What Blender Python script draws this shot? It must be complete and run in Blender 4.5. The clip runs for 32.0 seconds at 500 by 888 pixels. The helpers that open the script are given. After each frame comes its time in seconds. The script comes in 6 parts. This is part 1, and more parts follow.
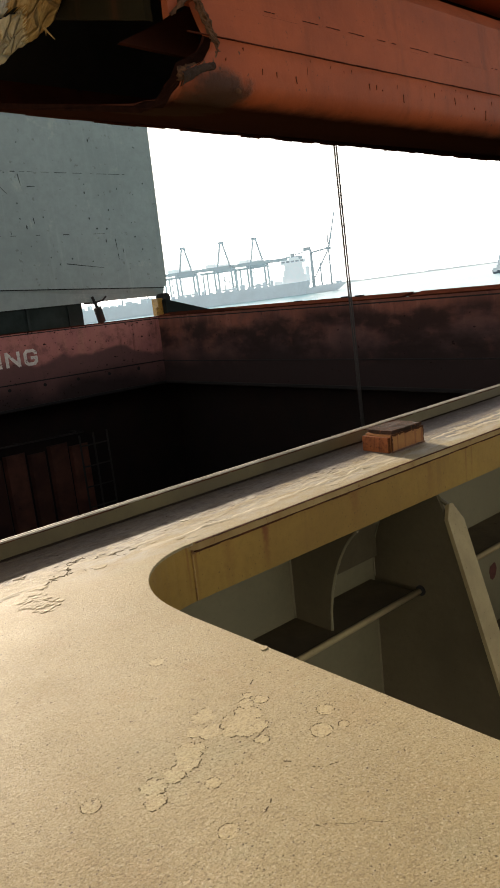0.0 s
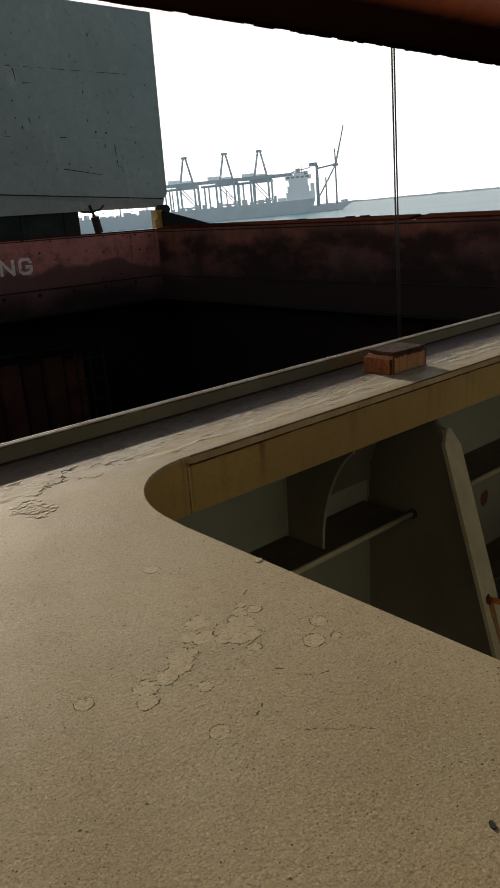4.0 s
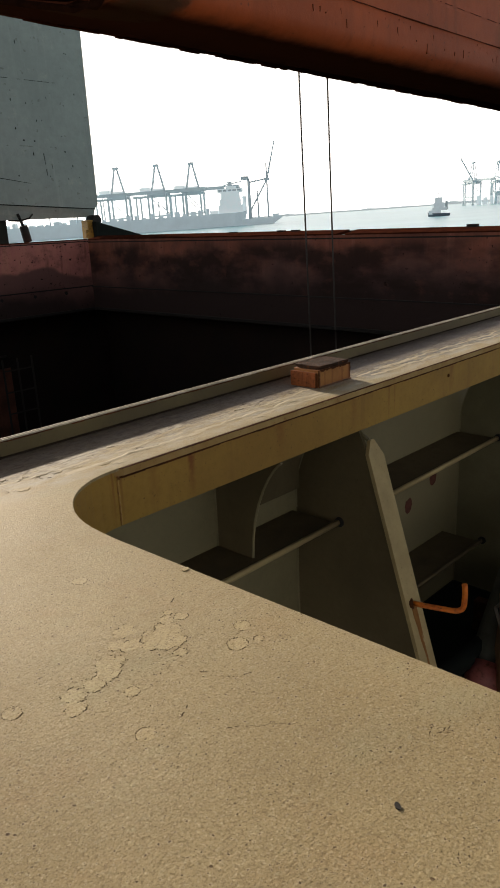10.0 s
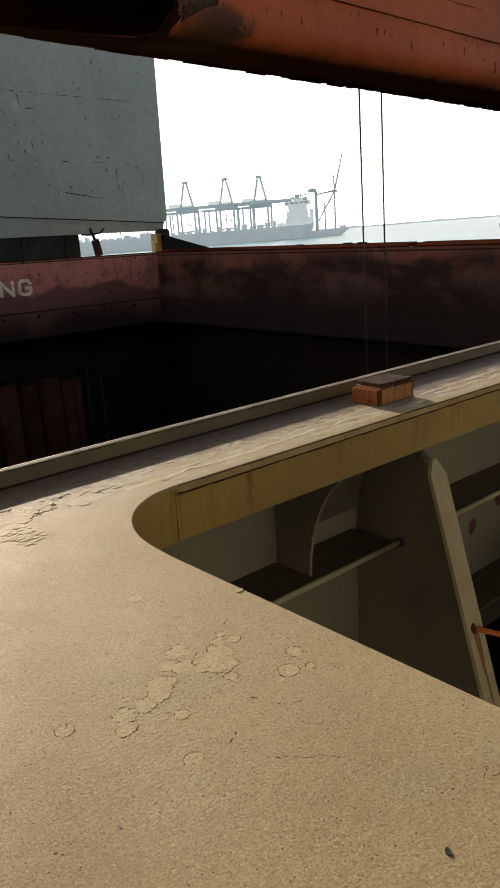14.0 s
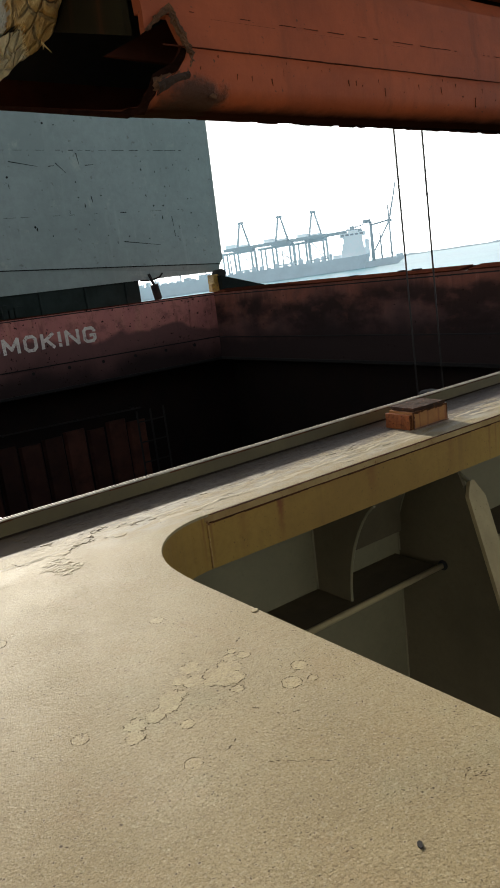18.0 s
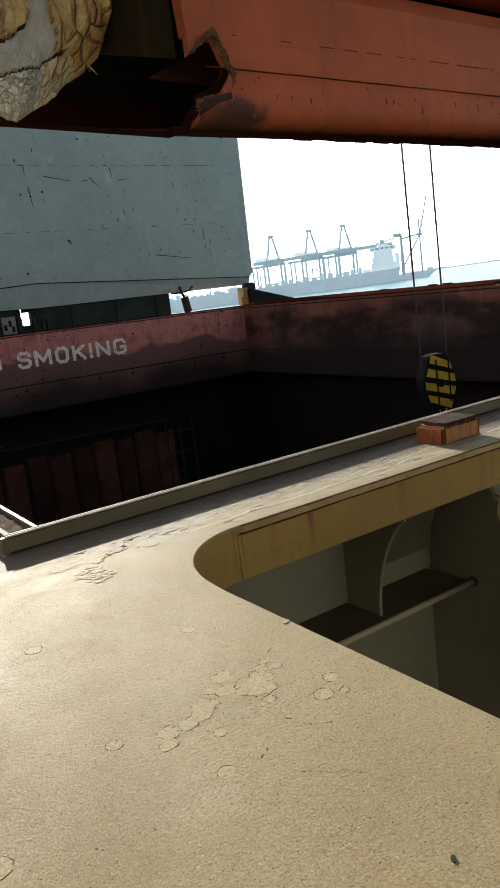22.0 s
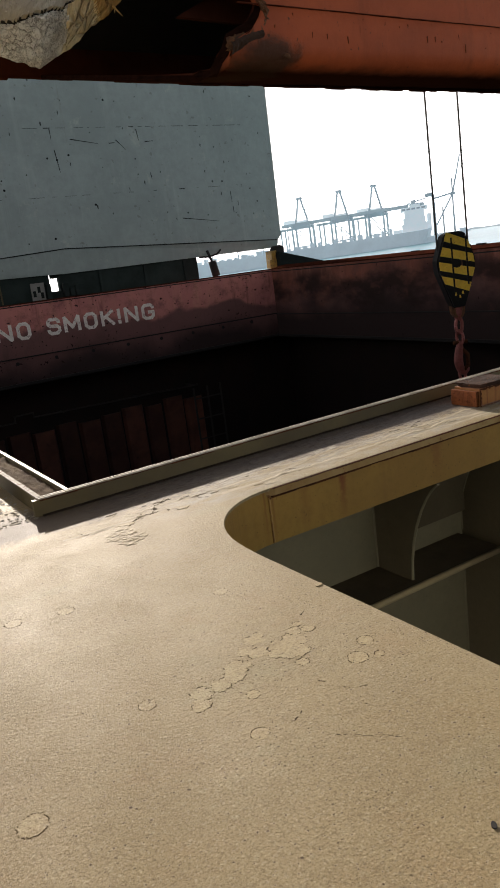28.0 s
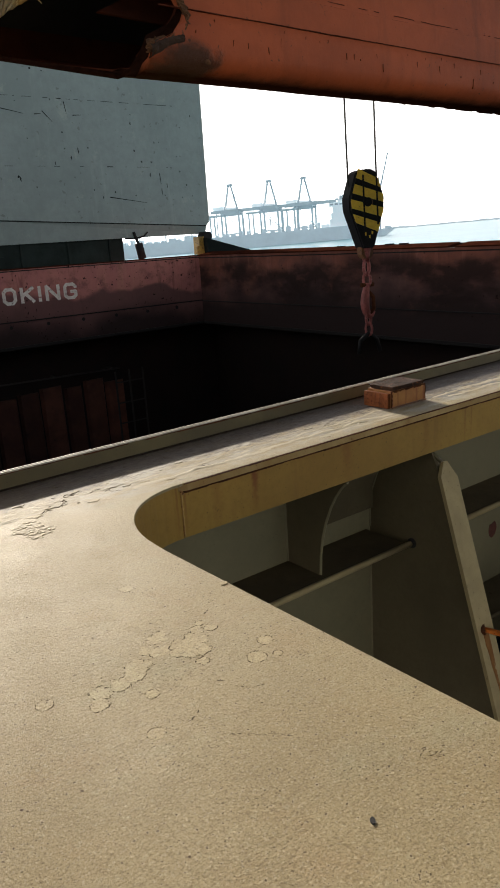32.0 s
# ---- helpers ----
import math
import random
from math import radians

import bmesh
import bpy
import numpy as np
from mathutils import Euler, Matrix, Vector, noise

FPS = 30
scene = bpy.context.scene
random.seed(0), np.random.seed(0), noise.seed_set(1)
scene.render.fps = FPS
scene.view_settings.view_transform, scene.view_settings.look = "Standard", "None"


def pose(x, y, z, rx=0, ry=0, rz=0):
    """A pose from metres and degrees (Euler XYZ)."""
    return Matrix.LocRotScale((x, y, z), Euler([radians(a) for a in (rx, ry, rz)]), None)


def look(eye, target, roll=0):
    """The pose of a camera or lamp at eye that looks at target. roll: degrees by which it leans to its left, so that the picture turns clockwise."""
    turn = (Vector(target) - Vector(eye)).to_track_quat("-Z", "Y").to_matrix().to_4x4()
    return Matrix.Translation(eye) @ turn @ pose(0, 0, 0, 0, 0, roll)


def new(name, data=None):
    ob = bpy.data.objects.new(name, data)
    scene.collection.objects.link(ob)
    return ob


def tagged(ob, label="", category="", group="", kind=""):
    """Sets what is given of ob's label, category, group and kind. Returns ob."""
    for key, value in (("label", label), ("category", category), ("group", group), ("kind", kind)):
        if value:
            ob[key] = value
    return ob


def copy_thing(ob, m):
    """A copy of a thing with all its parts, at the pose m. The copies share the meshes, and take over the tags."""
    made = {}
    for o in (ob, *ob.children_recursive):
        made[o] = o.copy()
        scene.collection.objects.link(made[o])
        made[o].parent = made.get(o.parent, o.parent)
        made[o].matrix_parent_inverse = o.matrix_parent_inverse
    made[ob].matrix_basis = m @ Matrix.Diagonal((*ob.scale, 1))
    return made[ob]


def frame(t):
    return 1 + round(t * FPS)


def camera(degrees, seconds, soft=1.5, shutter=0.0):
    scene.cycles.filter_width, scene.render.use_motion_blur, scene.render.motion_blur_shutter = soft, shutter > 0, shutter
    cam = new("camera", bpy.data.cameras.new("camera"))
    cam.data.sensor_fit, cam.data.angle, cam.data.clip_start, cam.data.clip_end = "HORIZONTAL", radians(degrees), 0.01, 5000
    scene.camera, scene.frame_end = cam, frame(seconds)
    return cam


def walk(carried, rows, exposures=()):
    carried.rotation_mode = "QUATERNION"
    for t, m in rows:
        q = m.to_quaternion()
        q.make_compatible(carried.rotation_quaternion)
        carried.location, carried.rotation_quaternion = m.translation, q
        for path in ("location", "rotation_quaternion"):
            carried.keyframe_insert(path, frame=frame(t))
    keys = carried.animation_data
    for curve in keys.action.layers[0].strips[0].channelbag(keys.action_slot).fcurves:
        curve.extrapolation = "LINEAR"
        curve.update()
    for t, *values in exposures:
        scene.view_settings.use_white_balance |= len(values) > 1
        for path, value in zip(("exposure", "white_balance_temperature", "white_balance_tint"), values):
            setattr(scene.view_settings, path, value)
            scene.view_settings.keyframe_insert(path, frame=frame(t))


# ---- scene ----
cam = camera(38.7, 32.0, soft=1.7)
PATH = [
    (0, (0.002, -0.02, 0.45), (1.263, 1.479, 0.045), -6.2),
    (0.5, (0.004, -0.009, 0.444), (1.264, 1.48, 0.006), -5.1),
    (1, (-0.004, 0.001, 0.442), (1.226, 1.511, -0.013), -4.3),
    (1.5, (-0.003, 0.002, 0.439), (1.237, 1.501, -0.026), -3.7),
    (2, (-0.001, 0.0, 0.435), (1.26, 1.472, -0.058), -3.9),
    (2.5, (-0.011, -0.001, 0.435), (1.233, 1.488, -0.054), -3.9),
    (4.5, (0.01, 0.001, 0.43), (1.226, 1.448, -0.221), -3.7),
    (5, (0.01, -0.003, 0.426), (1.225, 1.432, -0.256), -2.7),
    (5.5, (0.005, -0.017, 0.422), (1.26, 1.318, -0.378), -2.4),
    (6, (0.002, -0.024, 0.428), (1.303, 1.28, -0.352), -1.8),
    (6.5, (0.001, -0.026, 0.429), (1.315, 1.269, -0.344), -2.0),
    (7, (0.001, -0.03, 0.431), (1.338, 1.231, -0.359), -1.9),
    (7.5, (-0.001, -0.032, 0.44), (1.352, 1.271, -0.245), -2.8),
    (8, (-0.008, -0.042, 0.454), (1.374, 1.296, -0.095), -3.0),
    (8.5, (-0.002, -0.046, 0.453), (1.352, 1.326, -0.078), -4.4),
    (9, (-0.005, -0.047, 0.449), (1.348, 1.328, -0.079), -4.9),
    (9.5, (-0.006, -0.043, 0.447), (1.353, 1.315, -0.108), -4.4),
    (10, (-0.007, -0.032, 0.444), (1.356, 1.305, -0.154), -2.7),
    (10.5, (-0.006, -0.033, 0.443), (1.373, 1.291, -0.146), -2.2),
    (11, (-0.01, -0.031, 0.457), (1.329, 1.37, -0.038), -2.5),
    (11.5, (-0.011, -0.049, 0.455), (1.367, 1.297, -0.083), -2.9),
    (12, (-0.015, -0.059, 0.457), (1.332, 1.323, -0.067), -4.4),
    (12.5, (-0.006, -0.053, 0.454), (1.36, 1.304, -0.087), -4.1),
    (13, (-0.002, -0.025, 0.453), (1.311, 1.374, -0.111), -3.0),
    (13.5, (0.0, -0.025, 0.453), (1.28, 1.407, -0.106), -4.1),
    (14, (0.003, -0.034, 0.457), (1.246, 1.429, -0.102), -3.1),
    (14.5, (0.013, -0.079, 0.471), (1.248, 1.418, -0.012), -4.0),
    (15, (0.012, -0.12, 0.473), (1.191, 1.428, 0.01), -4.5),
    (15.5, (0.022, -0.133, 0.47), (1.13, 1.474, 0.033), -6.4),
    (17.5, (0.028, -0.119, 0.453), (1.127, 1.479, -0.035), -7.0),
    (18, (0.029, -0.129, 0.456), (1.151, 1.464, 0.004), -7.0),
    (18.5, (0.031, -0.134, 0.457), (1.137, 1.474, 0.02), -7.3),
    (19, (0.027, -0.141, 0.459), (1.096, 1.502, 0.06), -7.7),
    (19.5, (0.024, -0.138, 0.461), (1.085, 1.51, 0.063), -7.4),
    (20, (0.023, -0.138, 0.458), (1.125, 1.479, 0.04), -6.9),
    (20.5, (0.017, -0.132, 0.457), (1.09, 1.502, 0.034), -7.3),
    (21, (0.006, -0.123, 0.459), (1.035, 1.54, 0.04), -6.6),
    (21.5, (0.009, -0.129, 0.457), (1.049, 1.528, 0.04), -6.7),
    (22, (0.015, -0.133, 0.459), (1.083, 1.508, 0.05), -6.7),
    (22.5, (0.015, -0.136, 0.46), (1.097, 1.496, 0.052), -6.8),
    (23, (0.015, -0.128, 0.457), (1.064, 1.52, 0.025), -6.9),
    (23.5, (0.013, -0.121, 0.457), (0.993, 1.566, 0.02), -7.2),
    (24, (-0.006, -0.112, 0.461), (0.826, 1.658, 0.039), -7.8),
    (24.5, (-0.016, -0.096, 0.455), (0.733, 1.699, -0.01), -7.6),
    (25, (0.004, -0.106, 0.449), (0.902, 1.614, -0.033), -7.5),
    (25.5, (0.021, -0.124, 0.447), (1.046, 1.519, -0.052), -7.7),
    (27.5, (0.023, -0.113, 0.447), (0.996, 1.561, -0.054), -7.9),
    (28, (0.021, -0.113, 0.448), (1.001, 1.559, -0.045), -7.4),
    (28.5, (0.015, -0.113, 0.449), (0.986, 1.569, -0.029), -7.0),
    (29, (0.014, -0.114, 0.453), (0.975, 1.578, -0.008), -6.5),
    (29.5, (0.022, -0.115, 0.468), (1.05, 1.539, 0.015), -4.9),
    (30, (0.03, -0.126, 0.475), (1.168, 1.451, 0.006), -4.1),
    (30.5, (0.033, -0.132, 0.472), (1.21, 1.41, -0.016), -3.8),
    (31, (0.034, -0.134, 0.473), (1.209, 1.404, -0.033), -3.6),
    (31.5, (0.032, -0.132, 0.473), (1.204, 1.408, -0.032), -3.6),
    (32, (0.032, -0.127, 0.467), (1.184, 1.413, -0.081), -3.7),
]
EXPOSURES = [
    (0.0, 0.66, 7150, 14), (1.0, 0.40, 7200, 15), (2.0, -0.28, 7000, 14), (2.5, -0.34, 6780, 14), (4.5, -0.62, 6720, 13), (5.0, -0.75, 6700, 13), (6.0, -0.8, 6750, 13), (7.0, -0.85, 6500, 11), (7.5, -0.7, 6400, 9), (8.0, -0.35, 6400, 9),
    (9.0, 0.17, 6800, 13), (10.0, 0.25, 7100, 14), (11.0, 0.31, 7250, 15), (12.0, 0.34, 7250, 16), (14.0, 0.28, 7300, 16), (15.0, 0.25, 7350, 17), (18.0, 0.35, 6400, 9), (19.0, 0.4, 6400, 9), (20.0, 0.55, 6400, 9), (25.0, 0.55, 6450, 10), (28.0, 0.3, 6700, 16), (29.0, 0.3, 6650, 15), (30.0, 0.36, 6650, 15), (32.0, 0.45, 6550, 12)]
walk(cam, [(t, look(eye, target, roll)) for t, eye, target, roll in PATH], EXPOSURES)

# ---- light ----
SUN_EL, SUN_AZ = 18.7, 11.5          # degrees; azimuth from +Y towards +X
world = bpy.data.worlds.new("world")
scene.world = world
world.use_nodes = True
wn = world.node_tree.nodes
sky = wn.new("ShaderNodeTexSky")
sky.sky_type = "NISHITA"
sky.sun_disc = False
sky.sun_elevation = radians(SUN_EL)
sky.sun_rotation = radians(SUN_AZ)
sky.air_density, sky.dust_density, sky.ozone_density = 1.0, 2.5, 1.0
# harbour haze: a white veil, densest at the horizon and on the sunny side
a, e = radians(SUN_AZ), radians(SUN_EL)
SUN_DIR = Vector((math.sin(a) * math.cos(e), math.cos(a) * math.cos(e), math.sin(e)))
wl = world.node_tree.links
coord, split, fall, side, glow, prod, veil = (wn.new("ShaderNode" + k) for k in ("TexCoord", "SeparateXYZ", "MapRange", "VectorMath", "MapRange", "Math", "Mix"))
wl.new(coord.outputs["Generated"], split.inputs[0])
wl.new(split.outputs["Z"], fall.inputs["Value"])
fall.inputs["From Min"].default_value, fall.inputs["From Max"].default_value = 0.02, 0.48
fall.inputs["To Min"].default_value, fall.inputs["To Max"].default_value = 0.95, 0.04
side.operation = "DOT_PRODUCT"
wl.new(coord.outputs["Generated"], side.inputs[0])
side.inputs[1].default_value = SUN_DIR
wl.new(side.outputs["Value"], glow.inputs["Value"])
glow.interpolation_type = "SMOOTHSTEP"
glow.inputs["From Min"].default_value, glow.inputs["From Max"].default_value = -0.5, 0.6
glow.inputs["To Min"].default_value, glow.inputs["To Max"].default_value = 0.50, 1.0
prod.operation = "MULTIPLY"
wl.new(fall.outputs[0], prod.inputs[0])
wl.new(glow.outputs[0], prod.inputs[1])
veil.data_type = "RGBA"
wl.new(prod.outputs[0], veil.inputs["Factor"])
rgba = [k for k in veil.inputs if k.type == "RGBA"]
wl.new(sky.outputs[0], rgba[0])
rgba[1].default_value = (74.0, 74.0, 74.0, 1)
wl.new([k for k in veil.outputs if k.type == "RGBA"][0], wn["Background"].inputs["Color"])
wn["Background"].inputs["Strength"].default_value = 0.032
sun = new("sun", bpy.data.lights.new("sun", "SUN"))
sun.data.energy, sun.data.angle, sun.data.color = 5.0, radians(0.7), (1.0, 0.93, 0.80)
sun.matrix_world = look(SUN_DIR * 50, (0, 0, 0))


# ---- materials ----
def nodes_of(name, rough=0.6, metal=0.0, spec=0.5):
    m = bpy.data.materials.new(name)
    m.use_nodes = True
    nt = m.node_tree
    b = nt.nodes["Principled BSDF"]
    b.inputs["Roughness"].default_value = rough
    b.inputs["Metallic"].default_value = metal
    b.inputs["Specular IOR Level"].default_value = spec
    return m, nt, b


def noise_of(nt, scale, detail=6, rough=0.6, coord=None, stretch=None):
    n = nt.nodes.new("ShaderNodeTexNoise")
    n.inputs["Scale"].default_value = scale
    n.inputs["Detail"].default_value = detail
    n.inputs["Roughness"].default_value = rough
    g = nt.nodes.new("ShaderNodeNewGeometry")
    src = g.outputs["Position"]
    if coord == "object":
        tc = nt.nodes.new("ShaderNodeTexCoord")
        src = tc.outputs["Object"]
    if stretch:
        mp = nt.nodes.new("ShaderNodeMapping")
        mp.inputs["Scale"].default_value = stretch
        nt.links.new(src, mp.inputs["Vector"])
        src = mp.outputs[0]
    nt.links.new(src, n.inputs["Vector"])
    return n.outputs["Fac"]


def ramp(nt, fac, lo, hi):
    r = nt.nodes.new("ShaderNodeMapRange")
    r.inputs["From Min"].default_value, r.inputs["From Max"].default_value = lo, hi
    r.interpolation_type = "SMOOTHSTEP"
    nt.links.new(fac, r.inputs["Value"])
    return r.outputs["Result"]


def times(nt, x, y):
    n = nt.nodes.new("ShaderNodeMath")
    n.operation = "MULTIPLY"
    for k, v in enumerate((x, y)):
        if isinstance(v, (int, float)):
            n.inputs[k].default_value = v
        else:
            nt.links.new(v, n.inputs[k])
    return n.outputs[0]


def blend(nt, fac, c1, c2):
    n = nt.nodes.new("ShaderNodeMix")
    n.data_type = "RGBA"
    nt.links.new(fac, n.inputs["Factor"])
    for slot, c in (("A", c1), ("B", c2)):
        sock = [s for s in n.inputs if s.name == slot and s.type == "RGBA"][0]
        if isinstance(c, tuple):
            sock.default_value = (*c, 1)
        else:
            nt.links.new(c, sock)
    return [s for s in n.outputs if s.type == "RGBA"][0]


def relief(nt, b, fac, strength, dist):
    n = nt.nodes.new("ShaderNodeBump")
    n.inputs["Strength"].default_value, n.inputs["Distance"].default_value = strength, dist
    nt.links.new(fac, n.inputs["Height"])
    old = b.inputs["Normal"].links
    if old:
        nt.links.new(old[0].from_socket, n.inputs["Normal"])
    nt.links.new(n.outputs[0], b.inputs["Normal"])


def paint(name, base, alt, rust=(0.10, 0.035, 0.015), scale=3.0, rust_at=(0.62, 0.72), rough=0.55, fine=60.0,
          bump=(0.2, 0.002), speck=0.0, streak=0.0, spec=0.5, speck_scale=160.0):
    """Worn ship's paint: two tones, rust spots, small dark specks and runs of rust down the face."""
    m, nt, b = nodes_of(name, rough, 0.0, spec)
    col = blend(nt, ramp(nt, noise_of(nt, scale, 8, 0.65), 0.35, 0.65), base, alt)
    col = blend(nt, times(nt, ramp(nt, noise_of(nt, fine, 4, 0.7), 0.35, 0.75), 0.35), col, tuple(v * 0.72 for v in base))
    if streak:
        col = blend(nt, times(nt, ramp(nt, noise_of(nt, 1.0, 6, 0.6, stretch=(scale * 6, scale * 6, scale * 0.5)), 0.52, 0.75), streak), col, rust)
    if speck:
        col = blend(nt, times(nt, ramp(nt, noise_of(nt, speck_scale, 2, 0.4), 0.70, 0.76), speck), col, (0.05, 0.035, 0.02))
    if rust_at:
        col = blend(nt, ramp(nt, noise_of(nt, scale * 4, 10, 0.75), *rust_at), col, rust)
    nt.links.new(col, b.inputs["Base Color"])
    relief(nt, b, noise_of(nt, fine, 6, 0.7), *bump)
    return m


def plain(name, col, rough=0.6, metal=0.0, var=0.25, scale=20.0, spec=0.5):
    m, nt, b = nodes_of(name, rough, metal, spec)
    c = blend(nt, ramp(nt, noise_of(nt, scale, 6, 0.65), 0.3, 0.7), col, tuple(v * (1 - var) for v in col))
    nt.links.new(c, b.inputs["Base Color"])
    relief(nt, b, noise_of(nt, scale * 4, 4, 0.6), 0.1, 0.002)
    return m


def plus(nt, x, y):
    n = nt.nodes.new("ShaderNodeMath")
    n.operation = "ADD"
    for k, v in enumerate((x, y)):
        if isinstance(v, (int, float)):
            n.inputs[k].default_value = v
        else:
            nt.links.new(v, n.inputs[k])
    return n.outputs[0]


def axis_of(nt, axis):
    g = nt.nodes.new("ShaderNodeNewGeometry")
    sep = nt.nodes.new("ShaderNodeSeparateXYZ")
    nt.links.new(g.outputs["Position"], sep.inputs[0])
    return sep.outputs[axis]


def bumped_cells(nt, scale, wobble):
    """Distance to the edge of uneven cells, for cracked paint."""
    g = nt.nodes.new("ShaderNodeNewGeometry")
    v = nt.nodes.new("ShaderNodeTexVoronoi")
    v.feature = "DISTANCE_TO_EDGE"
    v.inputs["Scale"].default_value = scale
    wv = nt.nodes.new("ShaderNodeVectorMath")
    wv.operation = "MULTIPLY_ADD"
    ns = nt.nodes.new("ShaderNodeTexNoise")
    ns.inputs["Scale"].default_value = scale * 0.9
    ns.inputs["Detail"].default_value = 5
    nt.links.new(g.outputs["Position"], ns.inputs["Vector"])
    nt.links.new(ns.outputs["Color"], wv.inputs[0])
    wv.inputs[1].default_value = (wobble, wobble, wobble)
    nt.links.new(g.outputs["Position"], wv.inputs[2])
    nt.links.new(wv.outputs[0], v.inputs["Vector"])
    return v.outputs["Distance"]


def deck_paint(name, light=1.0, grain=1.0):
    """Sand-coloured gritty paint: soft stains, fine grain, scattered pits; dirty and cracked along the walkway, with
    shade and sheen painted in.
    """
    m, nt, b = nodes_of(name, 0.6, 0.0, 0.17)
    col = blend(nt, ramp(nt, noise_of(nt, 2.6, 8, 0.6), 0.3, 0.7), tuple(v * light for v in (0.41, 0.330, 0.182)), tuple(v * light for v in (0.34, 0.266, 0.140)))
    col = blend(nt, times(nt, ramp(nt, noise_of(nt, 7.0, 9, 0.68), 0.50, 0.72), 0.34), col, (0.38, 0.245, 0.125))
    col = blend(nt, times(nt, ramp(nt, noise_of(nt, 4.3, 7, 0.65, stretch=(1, 1.4, 1)), 0.53, 0.68), 0.5), col, tuple(v * light for v in (0.36, 0.325, 0.19)))
    col = blend(nt, times(nt, ramp(nt, noise_of(nt, 60.0, 6, 0.7), 0.45, 0.75), 0.40), col, (0.25, 0.18, 0.085))
    col = blend(nt, times(nt, ramp(nt, noise_of(nt, 110.0, 4, 0.65), 0.54, 0.72), 0.40), col, (0.43, 0.385, 0.25))
    col = blend(nt, times(nt, ramp(nt, noise_of(nt, 430.0, 3, 0.7), 0.46, 0.66), 0.68 * grain), col, (0.19, 0.14, 0.07))
    col = blend(nt, times(nt, ramp(nt, noise_of(nt, 400.0, 2, 0.5), 0.58, 0.70), 0.44 * grain), col, (0.60, 0.51, 0.335))
    col = blend(nt, times(nt, ramp(nt, noise_of(nt, 240.0, 2, 0.5), 0.57, 0.69), 0.30 * grain), col, (0.62, 0.53, 0.37))
    col = blend(nt, times(nt, ramp(nt, noise_of(nt, 210.0, 3, 0.6), 0.46, 0.34), 0.38 * grain), col, (0.16, 0.115, 0.055))
    patch = ramp(nt, noise_of(nt, 11.0, 6, 0.65), 0.42, 0.64)
    col = blend(nt, times(nt, times(nt, ramp(nt, noise_of(nt, 300.0, 2, 0.4), 0.655, 0.70), patch), 0.9 * grain), col, (0.06, 0.04, 0.02))
    pits = ramp(nt, noise_of(nt, 240.0, 1, 0.3), 0.735, 0.755)
    col = blend(nt, times(nt, pits, 0.9), col, (0.075, 0.042, 0.02))
    col = blend(nt, times(nt, times(nt, ramp(nt, noise_of(nt, 170.0, 2, 0.4), 0.70, 0.73), ramp(nt, noise_of(nt, 19.0, 5, 0.6), 0.45, 0.60)), 0.9), col, (0.075, 0.042, 0.02))
    y = axis_of(nt, "Y")
    # trodden walkway beside the rim: greyed paint, gutter dirt with painted rim shadow, cracks
    x = axis_of(nt, "X")
    # the grey also holds sky sheen and, past y 1.62, the panel's shade
    greyed = plus(nt, ramp(nt, x, 0.42, 0.62), ramp(nt, y, 1.62, 1.85))
    way = times(nt, times(nt, greyed, ramp(nt, y, 1.03, 1.12)), ramp(nt, noise_of(nt, 1.0, 8, 0.7, stretch=(9, 22, 9)), 0.36, 0.62))
    col = blend(nt, times(nt, way, 0.65), col, (0.42, 0.40, 0.35))
    side = ramp(nt, y, 1.40, 1.33)
    # the walkway is darker and greyer beyond x 1.42
    worn = times(nt, times(nt, ramp(nt, x, 1.42, 1.80), ramp(nt, y, 1.09, 1.14)), ramp(nt, noise_of(nt, 1.0, 8, 0.7, stretch=(14, 40, 14)), 0.40, 0.58))
    col = blend(nt, times(nt, times(nt, worn, side), 0.9), col, (0.13, 0.128, 0.122))
    # the rim's shadow band is put into the gutter's dirt colour
    gutter_shade = ramp(nt, plus(nt, y, times(nt, noise_of(nt, 9.0, 6, 0.7), 0.16)), 1.255, 1.30)
    col = blend(nt, times(nt, times(nt, gutter_shade, side), 0.8), col, (0.115, 0.092, 0.082))
    grit = times(nt, times(nt, ramp(nt, noise_of(nt, 1.0, 6, 0.7, stretch=(40, 130, 40)), 0.46, 0.60), times(nt, ramp(nt, x, 0.38, 0.52), ramp(nt, y, 1.10, 1.22))), 0.85)
    col = blend(nt, times(nt, grit, side), col, (0.10, 0.08, 0.065))
    cells = bumped_cells(nt, 30, 0.05)
    crack = times(nt, ramp(nt, cells, 0.035, 0.0), times(nt, ramp(nt, y, 1.03, 1.16), ramp(nt, noise_of(nt, 9.0, 5, 0.6), 0.58, 0.63)))
    col = blend(nt, times(nt, crack, 0.8), col, (0.06, 0.045, 0.035))
    nt.links.new(col, b.inputs["Base Color"])
    r = nt.nodes.new("ShaderNodeMapRange")
    nt.links.new(noise_of(nt, 9.0, 6, 0.6), r.inputs["Value"])
    r.inputs["To Min"].default_value, r.inputs["To Max"].default_value = 0.50, 0.73
    nt.links.new(r.outputs[0], b.inputs["Roughness"])
    relief(nt, b, times(nt, noise_of(nt, 500.0, 5, 0.8), plus(nt, times(nt, ramp(nt, noise_of(nt, 8.0, 6, 0.65), 0.35, 0.65), 0.6), 0.45)), 0.7 * grain, 0.0014)
    relief(nt, b, noise_of(nt, 230.0, 3, 0.6), 0.55 * grain, 0.0014)
    relief(nt, b, noise_of(nt, 26.0, 6, 0.6), 0.25, 0.003)
    lift = times(nt, times(nt, ramp(nt, cells, 0.0, 0.16), ramp(nt, y, 1.04, 1.14)), ramp(nt, noise_of(nt, 6.0, 5, 0.6), 0.50, 0.62))
